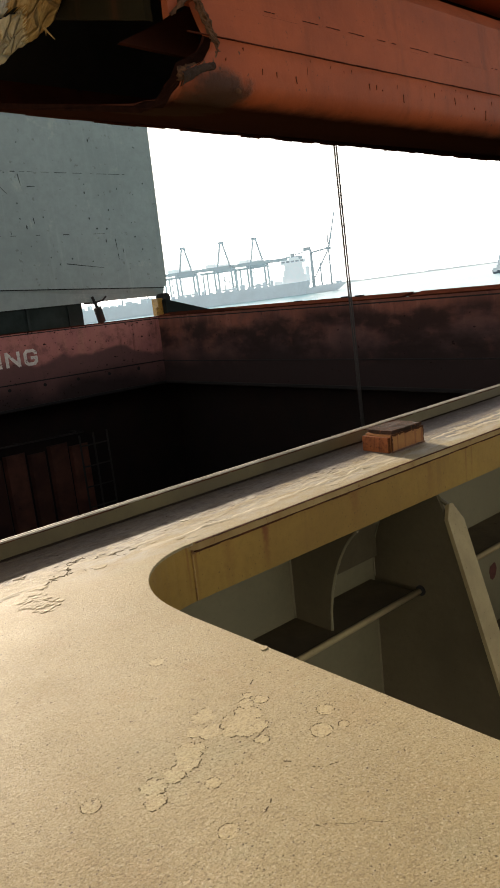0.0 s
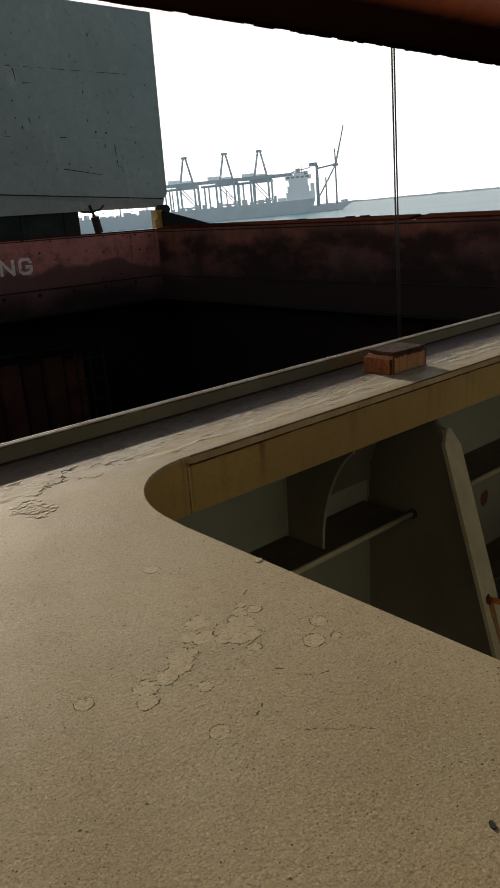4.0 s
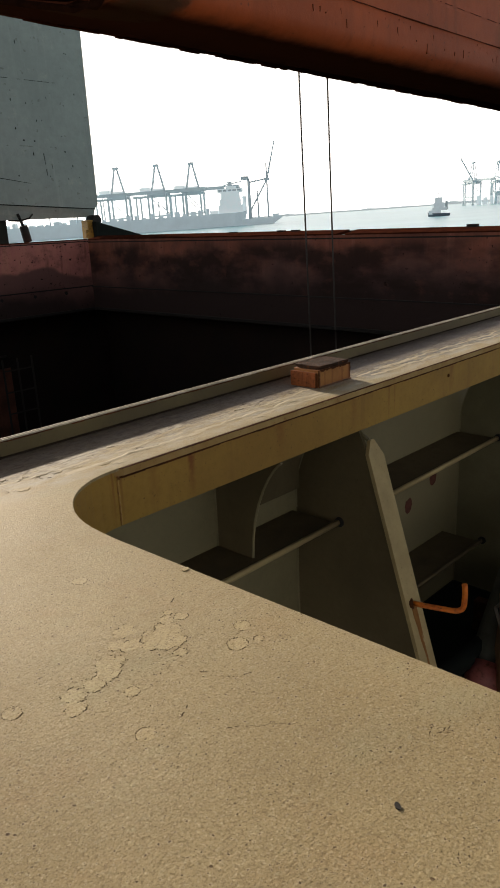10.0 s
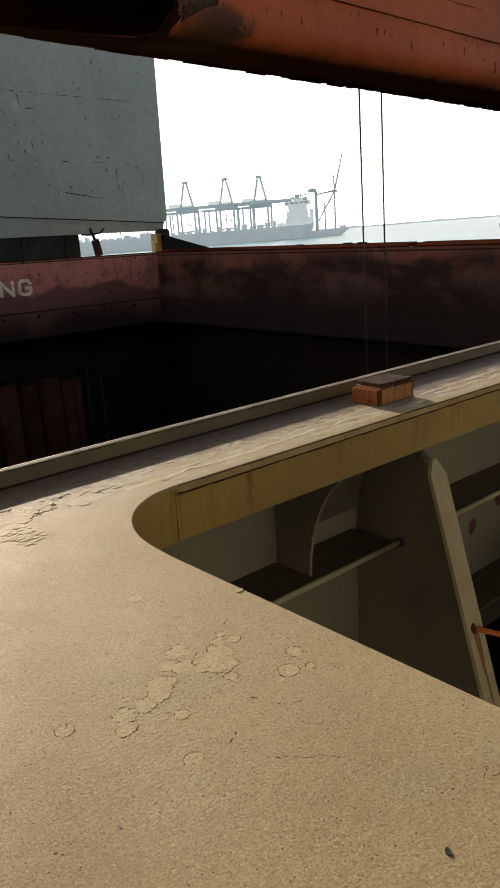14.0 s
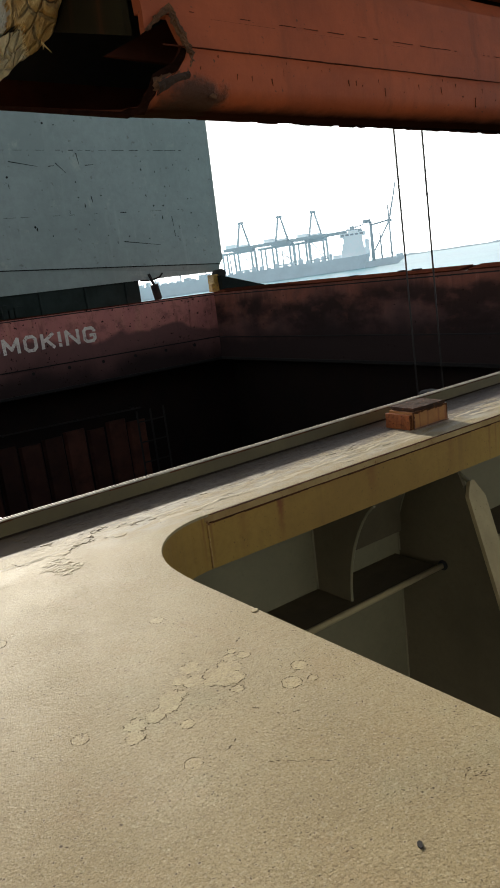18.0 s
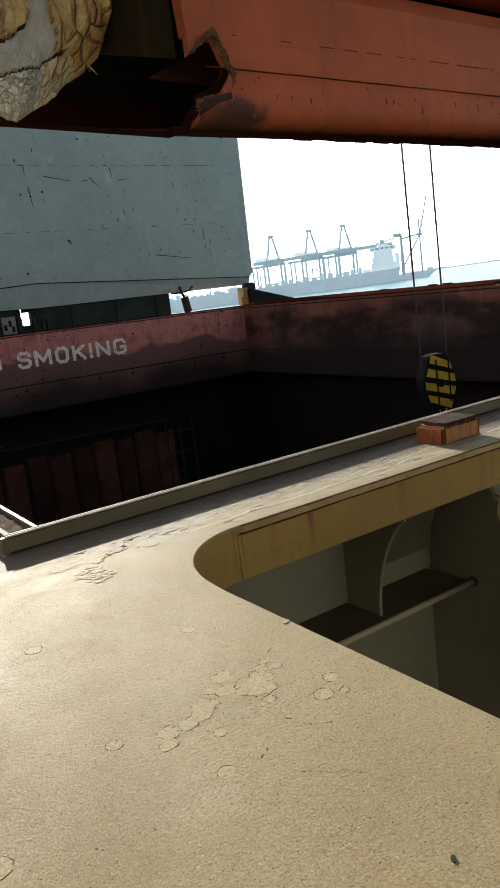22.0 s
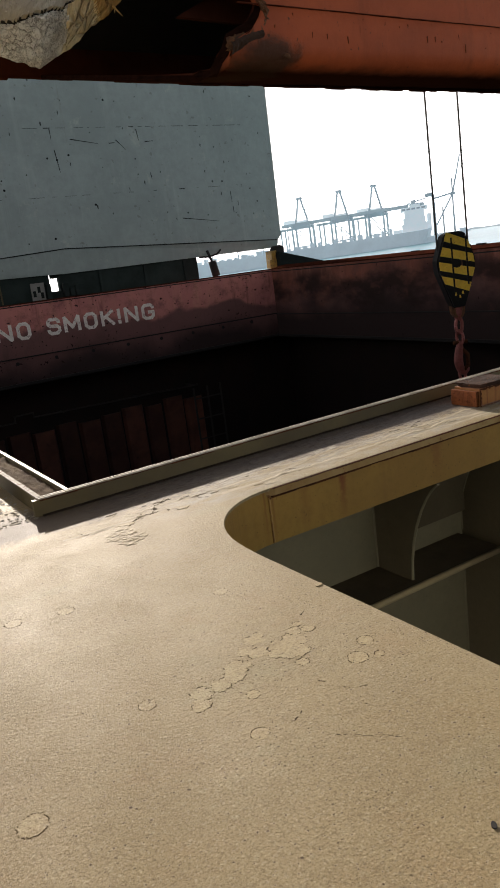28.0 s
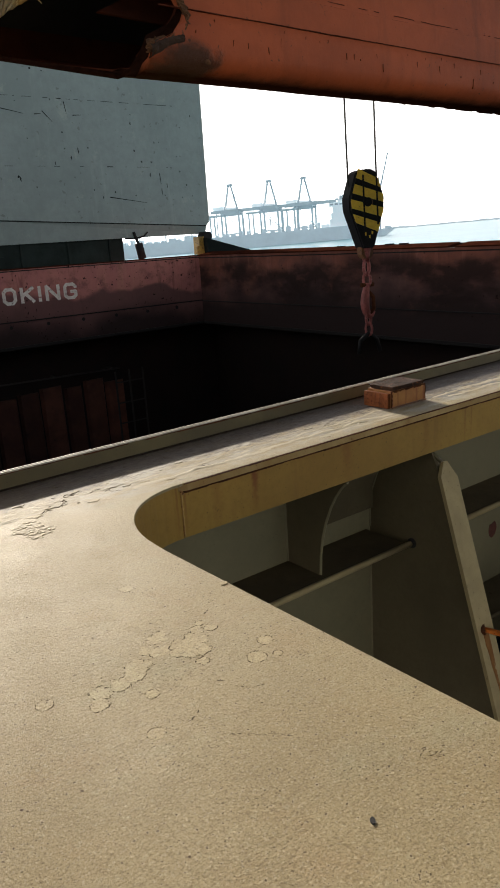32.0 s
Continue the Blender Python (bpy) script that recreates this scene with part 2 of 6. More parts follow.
    relief(nt, b, lift, 0.28, 0.003)
    return m


def face_paint(name, base, alt, stains):
    """Ochre paint with soft rust stains that run down below given places."""
    m, nt, b = nodes_of(name, 0.55, 0.0, 0.3)
    col = blend(nt, ramp(nt, noise_of(nt, 3.0, 8, 0.65), 0.35, 0.65), base, alt)
    col = blend(nt, times(nt, ramp(nt, noise_of(nt, 1.0, 6, 0.65, stretch=(22, 22, 2.0)), 0.50, 0.72), 0.35), col, (0.22, 0.105, 0.035))
    col = blend(nt, times(nt, ramp(nt, noise_of(nt, 70, 5, 0.7), 0.40, 0.75), 0.35), col, tuple(v * 0.6 for v in base))
    x, z = axis_of(nt, "X"), axis_of(nt, "Z")
    for at, wide, power in stains:
        d = nt.nodes.new("ShaderNodeMath")
        d.operation = "ABSOLUTE"
        nt.links.new(plus(nt, plus(nt, x, -at), times(nt, plus(nt, noise_of(nt, 60, 4, 0.6), -0.5), wide * 1.6)), d.inputs[0])
        run = times(nt, ramp(nt, d.outputs[0], wide, 0.0), ramp(nt, z, -0.15, -0.01))
        col = blend(nt, times(nt, run, power), col, (0.20, 0.062, 0.018))
    col = blend(nt, times(nt, ramp(nt, noise_of(nt, 200, 2, 0.4), 0.70, 0.75), 0.6), col, (0.05, 0.03, 0.018))
    nt.links.new(col, b.inputs["Base Color"])
    relief(nt, b, noise_of(nt, 40, 6, 0.7), 0.25, 0.002)
    return m


SAND = deck_paint("sand_paint")
BLISTER = deck_paint("blister_paint", 1.18, 0.9)
RIDGE = paint("lifted_pale_paint", (0.56, 0.49, 0.36), (0.44, 0.37, 0.25), scale=8, rust_at=(0.66, 0.74), rust=(0.12, 0.09, 0.06), fine=120, rough=0.7, spec=0.15)
RING = plain("olive_ring", (0.105, 0.074, 0.038), 0.9, spec=0.1)
CRACK = plain("crack", (0.078, 0.054, 0.029), 0.9, spec=0.1)
YELLOW = face_paint("ochre_paint", (0.378, 0.224, 0.046), (0.30, 0.170, 0.037), ((0.728, 0.005, 0.5), (0.748, 0.005, 0.5), (0.932, 0.013, 0.9), (0.83, 0.02, 0.3), (1.22, 0.025, 0.45), (1.52, 0.02, 0.4), (1.69, 0.006, 0.5), (1.72, 0.005, 0.4), (2.05, 0.02, 0.55), (2.6, 0.03, 0.5), (3.3, 0.03, 0.5)))
BLOCKPAINT = face_paint("rust_eaten_ochre", (0.40, 0.19, 0.045), (0.26, 0.095, 0.026), ((1.475, 0.006, 0.9), (1.482, 0.004, 0.8), (1.489, 0.006, 0.95), (1.512, 0.004, 0.8), (1.545, 0.007, 0.6), (1.59, 0.007, 0.7), (1.622, 0.007, 0.95)))
CREAM = paint("cream_paint", (0.48, 0.385, 0.135), (0.40, 0.31, 0.11), scale=2.0, rust_at=(0.72, 0.80), fine=35, speck=0.2)
RUSTY = paint("rusty_ochre", (0.20, 0.085, 0.028), (0.11, 0.042, 0.018), rust=(0.05, 0.018, 0.01), scale=9.0, rust_at=(0.50, 0.66), fine=110, streak=0.6, bump=(0.4, 0.003))
RUST = paint("rust", (0.105, 0.038, 0.016), (0.05, 0.022, 0.012), rust=(0.22, 0.085, 0.03), scale=24.0, rust_at=(0.56, 0.68), fine=160, bump=(0.8, 0.006), rough=0.95, spec=0.08)
WELD = paint("weld_rust", (0.34, 0.17, 0.05), (0.20, 0.08, 0.03), scale=30, rust_at=(0.58, 0.7), fine=150)
TORN = paint("torn_rust", (0.18, 0.080, 0.034), (0.05, 0.021, 0.012), rust=(0.46, 0.32, 0.19), scale=70, rust_at=(0.63, 0.68), fine=260, bump=(0.9, 0.006), rough=0.85, spec=0.25)
SHELF = paint("brown_shelf", (0.130, 0.098, 0.052), (0.092, 0.069, 0.038), scale=6, rust_at=(0.60, 0.72), rust=(0.06, 0.03, 0.015), fine=60, rough=0.85, spec=0.1)
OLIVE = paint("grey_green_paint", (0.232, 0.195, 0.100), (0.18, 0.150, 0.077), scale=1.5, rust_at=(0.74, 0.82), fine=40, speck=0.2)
RIM = paint("rim_paint", (0.118, 0.092, 0.034), (0.080, 0.061, 0.024), scale=4.0, rust_at=(0.63, 0.72), fine=60, speck=0.5)
# lighter than the webs: bounced light on the bars is in the colour
BARPAINT = paint("bar_edge_paint", (0.43, 0.33, 0.155), (0.32, 0.24, 0.115), scale=5, rust_at=(0.66, 0.76), fine=60, speck=0.4, spec=0.2)
# grey-green paint darkened: the webs' shaded side is put into the colour
WEBPAINT = paint("shaded_web_paint", (0.137, 0.107, 0.058), (0.102, 0.080, 0.044), scale=3, rust_at=(0.70, 0.80), fine=60, speck=0.3, spec=0.1)
STEEL = paint("worn_edge", (0.30, 0.27, 0.21), (0.17, 0.145, 0.10), scale=14, rust_at=(0.54, 0.60), rough=0.7, fine=90, spec=0.25, bump=(0.6, 0.004))
BRIGHT = paint("bright_worn_edge", (0.50, 0.46, 0.39), (0.30, 0.27, 0.21), scale=16, rust_at=(0.60, 0.66), rust=(0.10, 0.06, 0.035), rough=0.6, fine=90, spec=0.3, bump=(0.5, 0.003))
PALE = paint("weathered_walkway", (0.36, 0.34, 0.30), (0.22, 0.19, 0.14), scale=5, rust_at=None, fine=120, bump=(0.5, 0.003), speck=0.6)
ORANGE = paint("red_oxide_paint", (0.42, 0.092, 0.030), (0.29, 0.065, 0.024), scale=5.0, rust_at=(0.66, 0.74), rust=(0.11, 0.035, 0.016), fine=70, speck=0.7, speck_scale=230, bump=(0.3, 0.002), streak=0.45, rough=0.6, spec=0.2)
def beam_paint():
    """Red oxide, painted dark on the underside for its shade, with a scorched scar beside the tear."""
    m = paint("oxide_beam_paint", (0.42, 0.092, 0.030), (0.29, 0.065, 0.024), scale=5.0, rust_at=(0.66, 0.74), rust=(0.11, 0.035, 0.016), fine=70, speck=0.7, speck_scale=230, bump=(0.3, 0.002), streak=0.45, rough=0.6, spec=0.2)
    nt = m.node_tree
    b = nt.nodes["Principled BSDF"]
    col = b.inputs["Base Color"].links[0].from_socket
    x, y, z = (axis_of(nt, k) for k in "XYZ")
    wob = plus(nt, noise_of(nt, 30, 6, 0.65), -0.5)
    # the underside's shade is put into the colour from the rounding backwards
    under_shade = ramp(nt, plus(nt, y, times(nt, wob, 0.018)), 0.551, 0.574)
    col = blend(nt, times(nt, under_shade, 0.97), col, (0.028, 0.012, 0.008))
    dx, dz = times(nt, plus(nt, x, -0.492), 25.0), times(nt, plus(nt, z, -0.650), 48.0)
    far = plus(nt, plus(nt, times(nt, dx, dx), times(nt, dz, dz)), times(nt, wob, 3.0))
    scar = ramp(nt, far, 1.35, 0.35)
    col = blend(nt, times(nt, scar, 0.9), col, (0.05, 0.027, 0.016))
    nt.links.new(times(nt, plus(nt, times(nt, under_shade, -1.0), 1.0), 0.2), b.inputs["Specular IOR Level"])
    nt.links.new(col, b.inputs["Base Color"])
    relief(nt, b, times(nt, scar, noise_of(nt, 160, 6, 0.75)), 0.8, 0.004)
    return m


BEAM = beam_paint()
RUNRED = plain("rust_run_red", (0.20, 0.050, 0.020), 0.9, var=0.4, scale=80, spec=0.1)
SEAMRED = plain("dark_cracked_red", (0.10, 0.024, 0.012), 0.9, var=0.4, scale=80, spec=0.1)
# darker oxide red holding the shade inside the cover; the top bars share it
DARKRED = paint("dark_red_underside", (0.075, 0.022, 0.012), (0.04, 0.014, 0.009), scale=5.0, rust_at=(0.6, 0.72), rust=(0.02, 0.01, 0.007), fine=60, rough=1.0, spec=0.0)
BLACK = plain("near_black", (0.015, 0.012, 0.010), 0.85, var=0.5)
DARKGREEN = paint("dark_green_steel", (0.024, 0.035, 0.031), (0.013, 0.019, 0.017), scale=1.2, rust_at=(0.66, 0.74), rust=(0.03, 0.018, 0.012), fine=14, rough=0.8, spec=0.15)
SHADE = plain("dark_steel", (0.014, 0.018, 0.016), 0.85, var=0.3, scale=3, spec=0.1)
DIMOLIVE = paint("dark_olive_paint", (0.030, 0.023, 0.010), (0.018, 0.014, 0.007), scale=4, rust_at=(0.62, 0.72), fine=60, streak=0.5, spec=0.05, rough=0.85)
GREY = paint("grey_green_panel", (0.300, 0.354, 0.332), (0.25, 0.300, 0.282), scale=0.5, rust_at=(0.75, 0.77), rust=(0.07, 0.055, 0.045), fine=4, bump=(0.08, 0.008), speck=0.35, speck_scale=7)
nt = GREY.node_tree
b = nt.nodes["Principled BSDF"]
pale = times(nt, ramp(nt, noise_of(nt, 1.0, 7, 0.65, stretch=(2.2, 2.2, 0.22)), 0.54, 0.70), 0.25)
nt.links.new(blend(nt, pale, b.inputs["Base Color"].links[0].from_socket, (0.40, 0.44, 0.41)), b.inputs["Base Color"])
nt = GREY.node_tree
old = nt.nodes["Principled BSDF"].inputs["Base Color"].links[0].from_socket
old = blend(nt, times(nt, ramp(nt, noise_of(nt, 1.0, 6, 0.65, stretch=(4.5, 4.5, 0.35)), 0.58, 0.74), 0.35), old, (0.40, 0.44, 0.41))
old = blend(nt, times(nt, ramp(nt, noise_of(nt, 0.8, 9, 0.75), 0.56, 0.66), 0.5), old, (0.43, 0.45, 0.39))
nt.links.new(blend(nt, times(nt, ramp(nt, noise_of(nt, 1.0, 6, 0.65, stretch=(7, 7, 0.3)), 0.62, 0.76), 0.25), old, (0.17, 0.16, 0.13)), nt.nodes["Principled BSDF"].inputs["Base Color"])
HAZARD_Y = paint("hazard_yellow", (0.88, 0.60, 0.055), (0.74, 0.48, 0.045), scale=9, rust_at=(0.60, 0.66), rust=(0.10, 0.06, 0.02), fine=30)
HAZARD_K = plain("hazard_black", (0.014, 0.014, 0.015), 0.6, spec=0.15)
LETTER = paint("white_lettering", (0.86, 0.82, 0.74), (0.70, 0.64, 0.56), scale=3, rust_at=(0.57, 0.63), rust=(0.16, 0.06, 0.045), fine=12)
CHAINRED = paint("red_hook_paint", (0.36, 0.10, 0.085), (0.22, 0.06, 0.05), scale=10, rust_at=(0.55, 0.65), fine=40)
REDLEAD = plain("red_primer", (0.115, 0.027, 0.014), 0.8, var=0.4, scale=60)
WIREM = plain("wire_rope", (0.05, 0.045, 0.04), 0.6, 0.4)
AMBER = paint("orange_handle_paint", (0.84, 0.22, 0.018), (0.56, 0.11, 0.012), scale=26, rust_at=(0.56, 0.64), rust=(0.16, 0.045, 0.015), fine=120, bump=(0.6, 0.004))


def coaming_paint(name, level, hue, hue2, soft, amount=0.96, swing=1.9, pits=0.65, streaks=0.8, clouds=0.0):
    """Red oxide hold paint gone dull, with hard-edged soot clouds, rust runs and black pits."""
    m, nt, b = nodes_of(name, 0.8, 0.0, 0.12)
    z = axis_of(nt, "Z")
    col = blend(nt, ramp(nt, noise_of(nt, 0.5, 8, 0.65), 0.35, 0.65), hue, hue2)
    col = blend(nt, times(nt, ramp(nt, noise_of(nt, 1.0, 8, 0.7, stretch=(3.2, 3.2, 0.45)), 0.50, 0.70), streaks), col, (0.52, 0.235, 0.175))
    col = blend(nt, times(nt, ramp(nt, noise_of(nt, 1.0, 8, 0.7, stretch=(5, 5, 0.6)), 0.54, 0.70), 0.6), col, (0.14, 0.055, 0.048))
    col = blend(nt, times(nt, ramp(nt, noise_of(nt, 2.4, 8, 0.75), 0.48, 0.66), 0.6), col, (0.15, 0.07, 0.062))
    # soot billows with an uneven edge; the second, softer layer darkens towards the bottom
    up = plus(nt, z, plus(nt, times(nt, noise_of(nt, 0.45, 3, 0.5), swing), times(nt, noise_of(nt, 2.0, 6, 0.65), 0.35)))
    for drop, cl, amt, s in ((0.0, (0.135, 0.073, 0.067), 0.88, soft), (0.45, (0.036, 0.025, 0.023), amount, 0.95)):
        col = blend(nt, times(nt, ramp(nt, up, level - drop, level - drop - s), amt), col, cl)
    if clouds:
        # smoke-black billows and red splashes between the top bar and the seam
        band = times(nt, ramp(nt, z, -1.75, -1.15), ramp(nt, z, 0.05, -0.35))
        col = blend(nt, times(nt, times(nt, ramp(nt, noise_of(nt, 1.0, 5, 0.55, stretch=(0.5, 0.5, 1.1)), 0.38, 0.62), band), clouds), col, (0.026, 0.017, 0.015))
        col = blend(nt, times(nt, times(nt, ramp(nt, noise_of(nt, 1.0, 6, 0.6, stretch=(1.3, 1.3, 2.2)), 0.53, 0.70), band), 0.3), col, (0.24, 0.095, 0.066))
    col = blend(nt, ramp(nt, noise_of(nt, 9.0, 3, 0.6), pits, pits + 0.03), col, (0.02, 0.01, 0.009))
    col = blend(nt, times(nt, ramp(nt, noise_of(nt, 4.0, 9, 0.8), 0.64, 0.67), 0.9), col, (0.022, 0.012, 0.01))
    nt.links.new(col, b.inputs["Base Color"])
    relief(nt, b, noise_of(nt, 3.0, 6, 0.6), 0.35, 0.04)
    relief(nt, b, noise_of(nt, 14.0, 6, 0.7), 0.4, 0.02)
    return m


SOOTRED = coaming_paint("sooty_red", 0.34, (0.52, 0.205, 0.17), (0.42, 0.165, 0.15), 0.22)
SOOTRED_E = coaming_paint("sooty_red_brown", 1.15, (0.27, 0.100, 0.066), (0.17, 0.068, 0.050), 0.9, swing=2.2, pits=0.69, streaks=0.35, clouds=0.9)
# near-black rust: the hold's lack of light is put into the colour
HOLD = paint("unlit_hold_rust", (0.024, 0.010, 0.006), (0.013, 0.007, 0.005), scale=0.8, rust_at=(0.6, 0.75), rust=(0.02, 0.01, 0.008), fine=8, rough=0.85)
LADDER = plain("ladder_steel", (0.07, 0.058, 0.05), 0.8)
# lit copy for the corrugations, each dimmed by a random amount
HOLDLIT = paint("lit_hold_rust", (0.27, 0.100, 0.058), (0.14, 0.052, 0.034), scale=1.2, rust_at=(0.6, 0.75), rust=(0.03, 0.015, 0.01), fine=8, rough=0.8)
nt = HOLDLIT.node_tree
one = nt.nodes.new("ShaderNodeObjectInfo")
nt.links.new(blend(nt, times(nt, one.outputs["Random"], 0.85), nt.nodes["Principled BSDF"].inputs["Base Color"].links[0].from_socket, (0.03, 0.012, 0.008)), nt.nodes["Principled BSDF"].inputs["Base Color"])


def shell(name, c1, c2, gap, cells, stretch, width, small):
    """Old layered paint, split into curling shells with dark gaps; small: a finer net of cracks."""
    m, nt, b = nodes_of(name, 0.85, 0.0, 0.2)
    col = blend(nt, ramp(nt, noise_of(nt, 22, 8, 0.7), 0.38, 0.62), c1, c2)
    col = blend(nt, times(nt, ramp(nt, noise_of(nt, 90, 6, 0.7), 0.5, 0.7), 0.4), col, tuple(v * 0.55 for v in c2))
    g = nt.nodes.new("ShaderNodeNewGeometry")
    out = []
    for size, wob in ((cells, 0.02), (small, 0.006)):
        if not size:
            continue
        mp = nt.nodes.new("ShaderNodeMapping")
        mp.inputs["Scale"].default_value = stretch
        mv = nt.nodes.new("ShaderNodeVectorMath")
        mv.operation = "MULTIPLY_ADD"
        ns = nt.nodes.new("ShaderNodeTexNoise")
        ns.inputs["Scale"].default_value, ns.inputs["Detail"].default_value = size * 1.3, 4
        nt.links.new(g.outputs["Position"], ns.inputs["Vector"])
        nt.links.new(ns.outputs["Color"], mv.inputs[0])
        mv.inputs[1].default_value = (wob, wob, wob)
        nt.links.new(g.outputs["Position"], mv.inputs[2])
        nt.links.new(mv.outputs[0], mp.inputs["Vector"])
        v = nt.nodes.new("ShaderNodeTexVoronoi")
        v.feature = "DISTANCE_TO_EDGE"
        v.inputs["Scale"].default_value = size
        nt.links.new(mp.outputs[0], v.inputs["Vector"])
        out.append(v.outputs["Distance"])
    for k, d in enumerate(out):
        some = ramp(nt, noise_of(nt, 14 + 30 * k, 4, 0.6), 0.38, 0.60)
        col = blend(nt, times(nt, times(nt, ramp(nt, d, width, width * 0.25), some), 0.95 if k == 0 else 0.7), col, gap)
        relief(nt, b, ramp(nt, d, 0.0, width * 3), 0.9 if k == 0 else 0.6, 0.006 if k == 0 else 0.003)
    nt.links.new(col, b.inputs["Base Color"])
    relief(nt, b, noise_of(nt, 150, 6, 0.7), 0.5, 0.003)
    return m


CRACKLE = shell("crackled_white", (0.95, 0.94, 0.90), (0.84, 0.81, 0.75), (0.20, 0.17, 0.13), 75, (1, 1, 1.5), 0.045, 230)
PEEL = shell("peeling_ochre", (0.64, 0.45, 0.20), (0.46, 0.26, 0.09), (0.04, 0.018, 0.01), 19, (2.0, 2.0, 0.9), 0.055, 0)
RIBBED = shell("ribbed_cream_paint", (0.82, 0.74, 0.54), (0.68, 0.54, 0.32), (0.14, 0.075, 0.035), 30, (2.4, 2.4, 0.5), 0.05, 0)
SKIN = paint("grey_paint_skin", (0.50, 0.45, 0.365), (0.40, 0.35, 0.28), rust=(0.72, 0.67, 0.58), scale=26, rust_at=(0.62, 0.68), fine=110, bump=(0.4, 0.003), rough=0.75, spec=0.2)


def water():
    m, nt, b = nodes_of("harbour_water", 0.3, 0.0, 0.3)
    col = blend(nt, ramp(nt, noise_of(nt, 0.012, 6, 0.6), 0.3, 0.7), (0.10, 0.34, 0.44), (0.15, 0.41, 0.50))
    nt.links.new(col, b.inputs["Base Color"])
    relief(nt, b, noise_of(nt, 0.35, 6, 0.6), 0.4, 0.5)
    return m


WATER = water()


# ---- mesh helpers ----
def thing(name, label, category, at=(0, 0, 0), group="", kind=""):
    ob = new(name)
    ob.location = at
    return tagged(ob, label, category, group, kind)


def finish(bm, name, mats):
    me = bpy.data.meshes.new(name)
    bmesh.ops.recalc_face_normals(bm, faces=bm.faces[:])
    bm.to_mesh(me)
    bm.free()
    for m in mats if isinstance(mats, (list, tuple)) else [mats]:
        me.materials.append(m)
    return me


def part(name, bm, material, parent, label=""):
    ob = new(name, finish(bm, name, material))
    ob.parent = parent
    return tagged(ob, label)


def solid(name, bm, material, label, category="", kind="", group=""):
    return tagged(new(name, finish(bm, name, material)), label, category, group, kind)


def box(bm, x0, x1, y0, y1, z0, z1, bev=0.0, mi=0):
    vs = [bm.verts.new((x, y, z)) for x in (x0, x1) for y in (y0, y1) for z in (z0, z1)]
    fs = [bm.faces.new([vs[i] for i in q]) for q in ((0, 1, 3, 2), (4, 6, 7, 5), (0, 4, 5, 1), (2, 3, 7, 6), (0, 2, 6, 4), (1, 5, 7, 3))]
    for f in fs:
        f.material_index = mi
    if bev:
        es = list({e for f in fs for e in f.edges})
        bmesh.ops.bevel(bm, geom=es, offset=bev, segments=2, affect="EDGES", profile=0.6)
    return bm


def prism(bm, pts, axis, a, b, mi=0):
    """Extrudes the outline pts (two coordinates) along an axis from a to b."""
    def at(p, h):
        return {"x": (h, p[0], p[1]), "y": (p[0], h, p[1]), "z": (p[0], p[1], h)}[axis]
    lo, hi = [bm.verts.new(at(p, a)) for p in pts], [bm.verts.new(at(p, b)) for p in pts]
    fs = [bm.faces.new(lo), bm.faces.new(hi[::-1])]
    n = len(pts)
    fs += [bm.faces.new((lo[i], hi[i], hi[(i + 1) % n], lo[(i + 1) % n])) for i in range(n)]
    for f in fs:
        f.material_index = mi
    return fs


def rod(bm, p0, p1, r, seg=8, r2=None, mi=0):
    p0, p1 = Vector(p0), Vector(p1)
    d = p1 - p0
    m = Matrix.Translation((p0 + p1) / 2) @ d.to_track_quat("Z", "Y").to_matrix().to_4x4()
    res = bmesh.ops.create_cone(bm, cap_ends=True, segments=seg, radius1=r, radius2=r if r2 is None else r2, depth=d.length, matrix=m)
    for f in {f for v in res["verts"] for f in v.link_faces}:
        f.material_index = mi
        f.smooth = len(f.verts) == 4 and seg > 6
    return bm


def tube_path(bm, pts, r, seg=8):
    """One bent round bar through the points, capped at both ends."""
    pts = [Vector(p) for p in pts]
    rows = []
    up = Vector((0.31, 0.17, 0.94))
    for k, p in enumerate(pts):
        a, b = (pts[k] - pts[max(0, k - 1)]).normalized(), (pts[min(len(pts) - 1, k + 1)] - pts[k]).normalized()
        d = (a + b).normalized()
        u = (up - d * up.dot(d)).normalized()
        up = u
        v = d.cross(u)
        rows.append([bm.verts.new(p + u * r * math.cos(q) + v * r * math.sin(q)) for q in (j * 2 * math.pi / seg for j in range(seg))])
    for r0, r1 in zip(rows, rows[1:]):
        for j in range(seg):
            bm.faces.new((r0[j], r0[(j + 1) % seg], r1[(j + 1) % seg], r1[j])).smooth = True
    bm.faces.new(rows[0][::-1])
    bm.faces.new(rows[-1])
    return bm


def fresh():
    return bmesh.new()


rnd = random.Random(7)

# ---- the sea and what lies on it, in the sea's own level (the ship has a slight list) ----
LIST_X, LIST_Y = 1.2, -0.75
SEA = Matrix.Translation((0, 0, -9.75)) @ Matrix.Rotation(radians(-LIST_X), 4, "Y") @ Matrix.Rotation(radians(LIST_Y), 4, "X")


def on_sea(az, dist, turn=0.0, z=0.0):
    """A pose on the water at a bearing from +Y towards +X."""
    return SEA @ Matrix.Translation((dist * math.sin(radians(az)), dist * math.cos(radians(az)), z)) @ Matrix.Rotation(radians(turn - az), 4, "Z")


bm = fresh()
ring = [bm.verts.new((4500 * math.cos(k * math.pi / 32), 4500 * math.sin(k * math.pi / 32), 0)) for k in range(64)]
bm.faces.new(ring)
sea = solid("water", bm, WATER, "pale blue-green harbour water with small ripples", "water", "structure")
sea.matrix_world = SEA

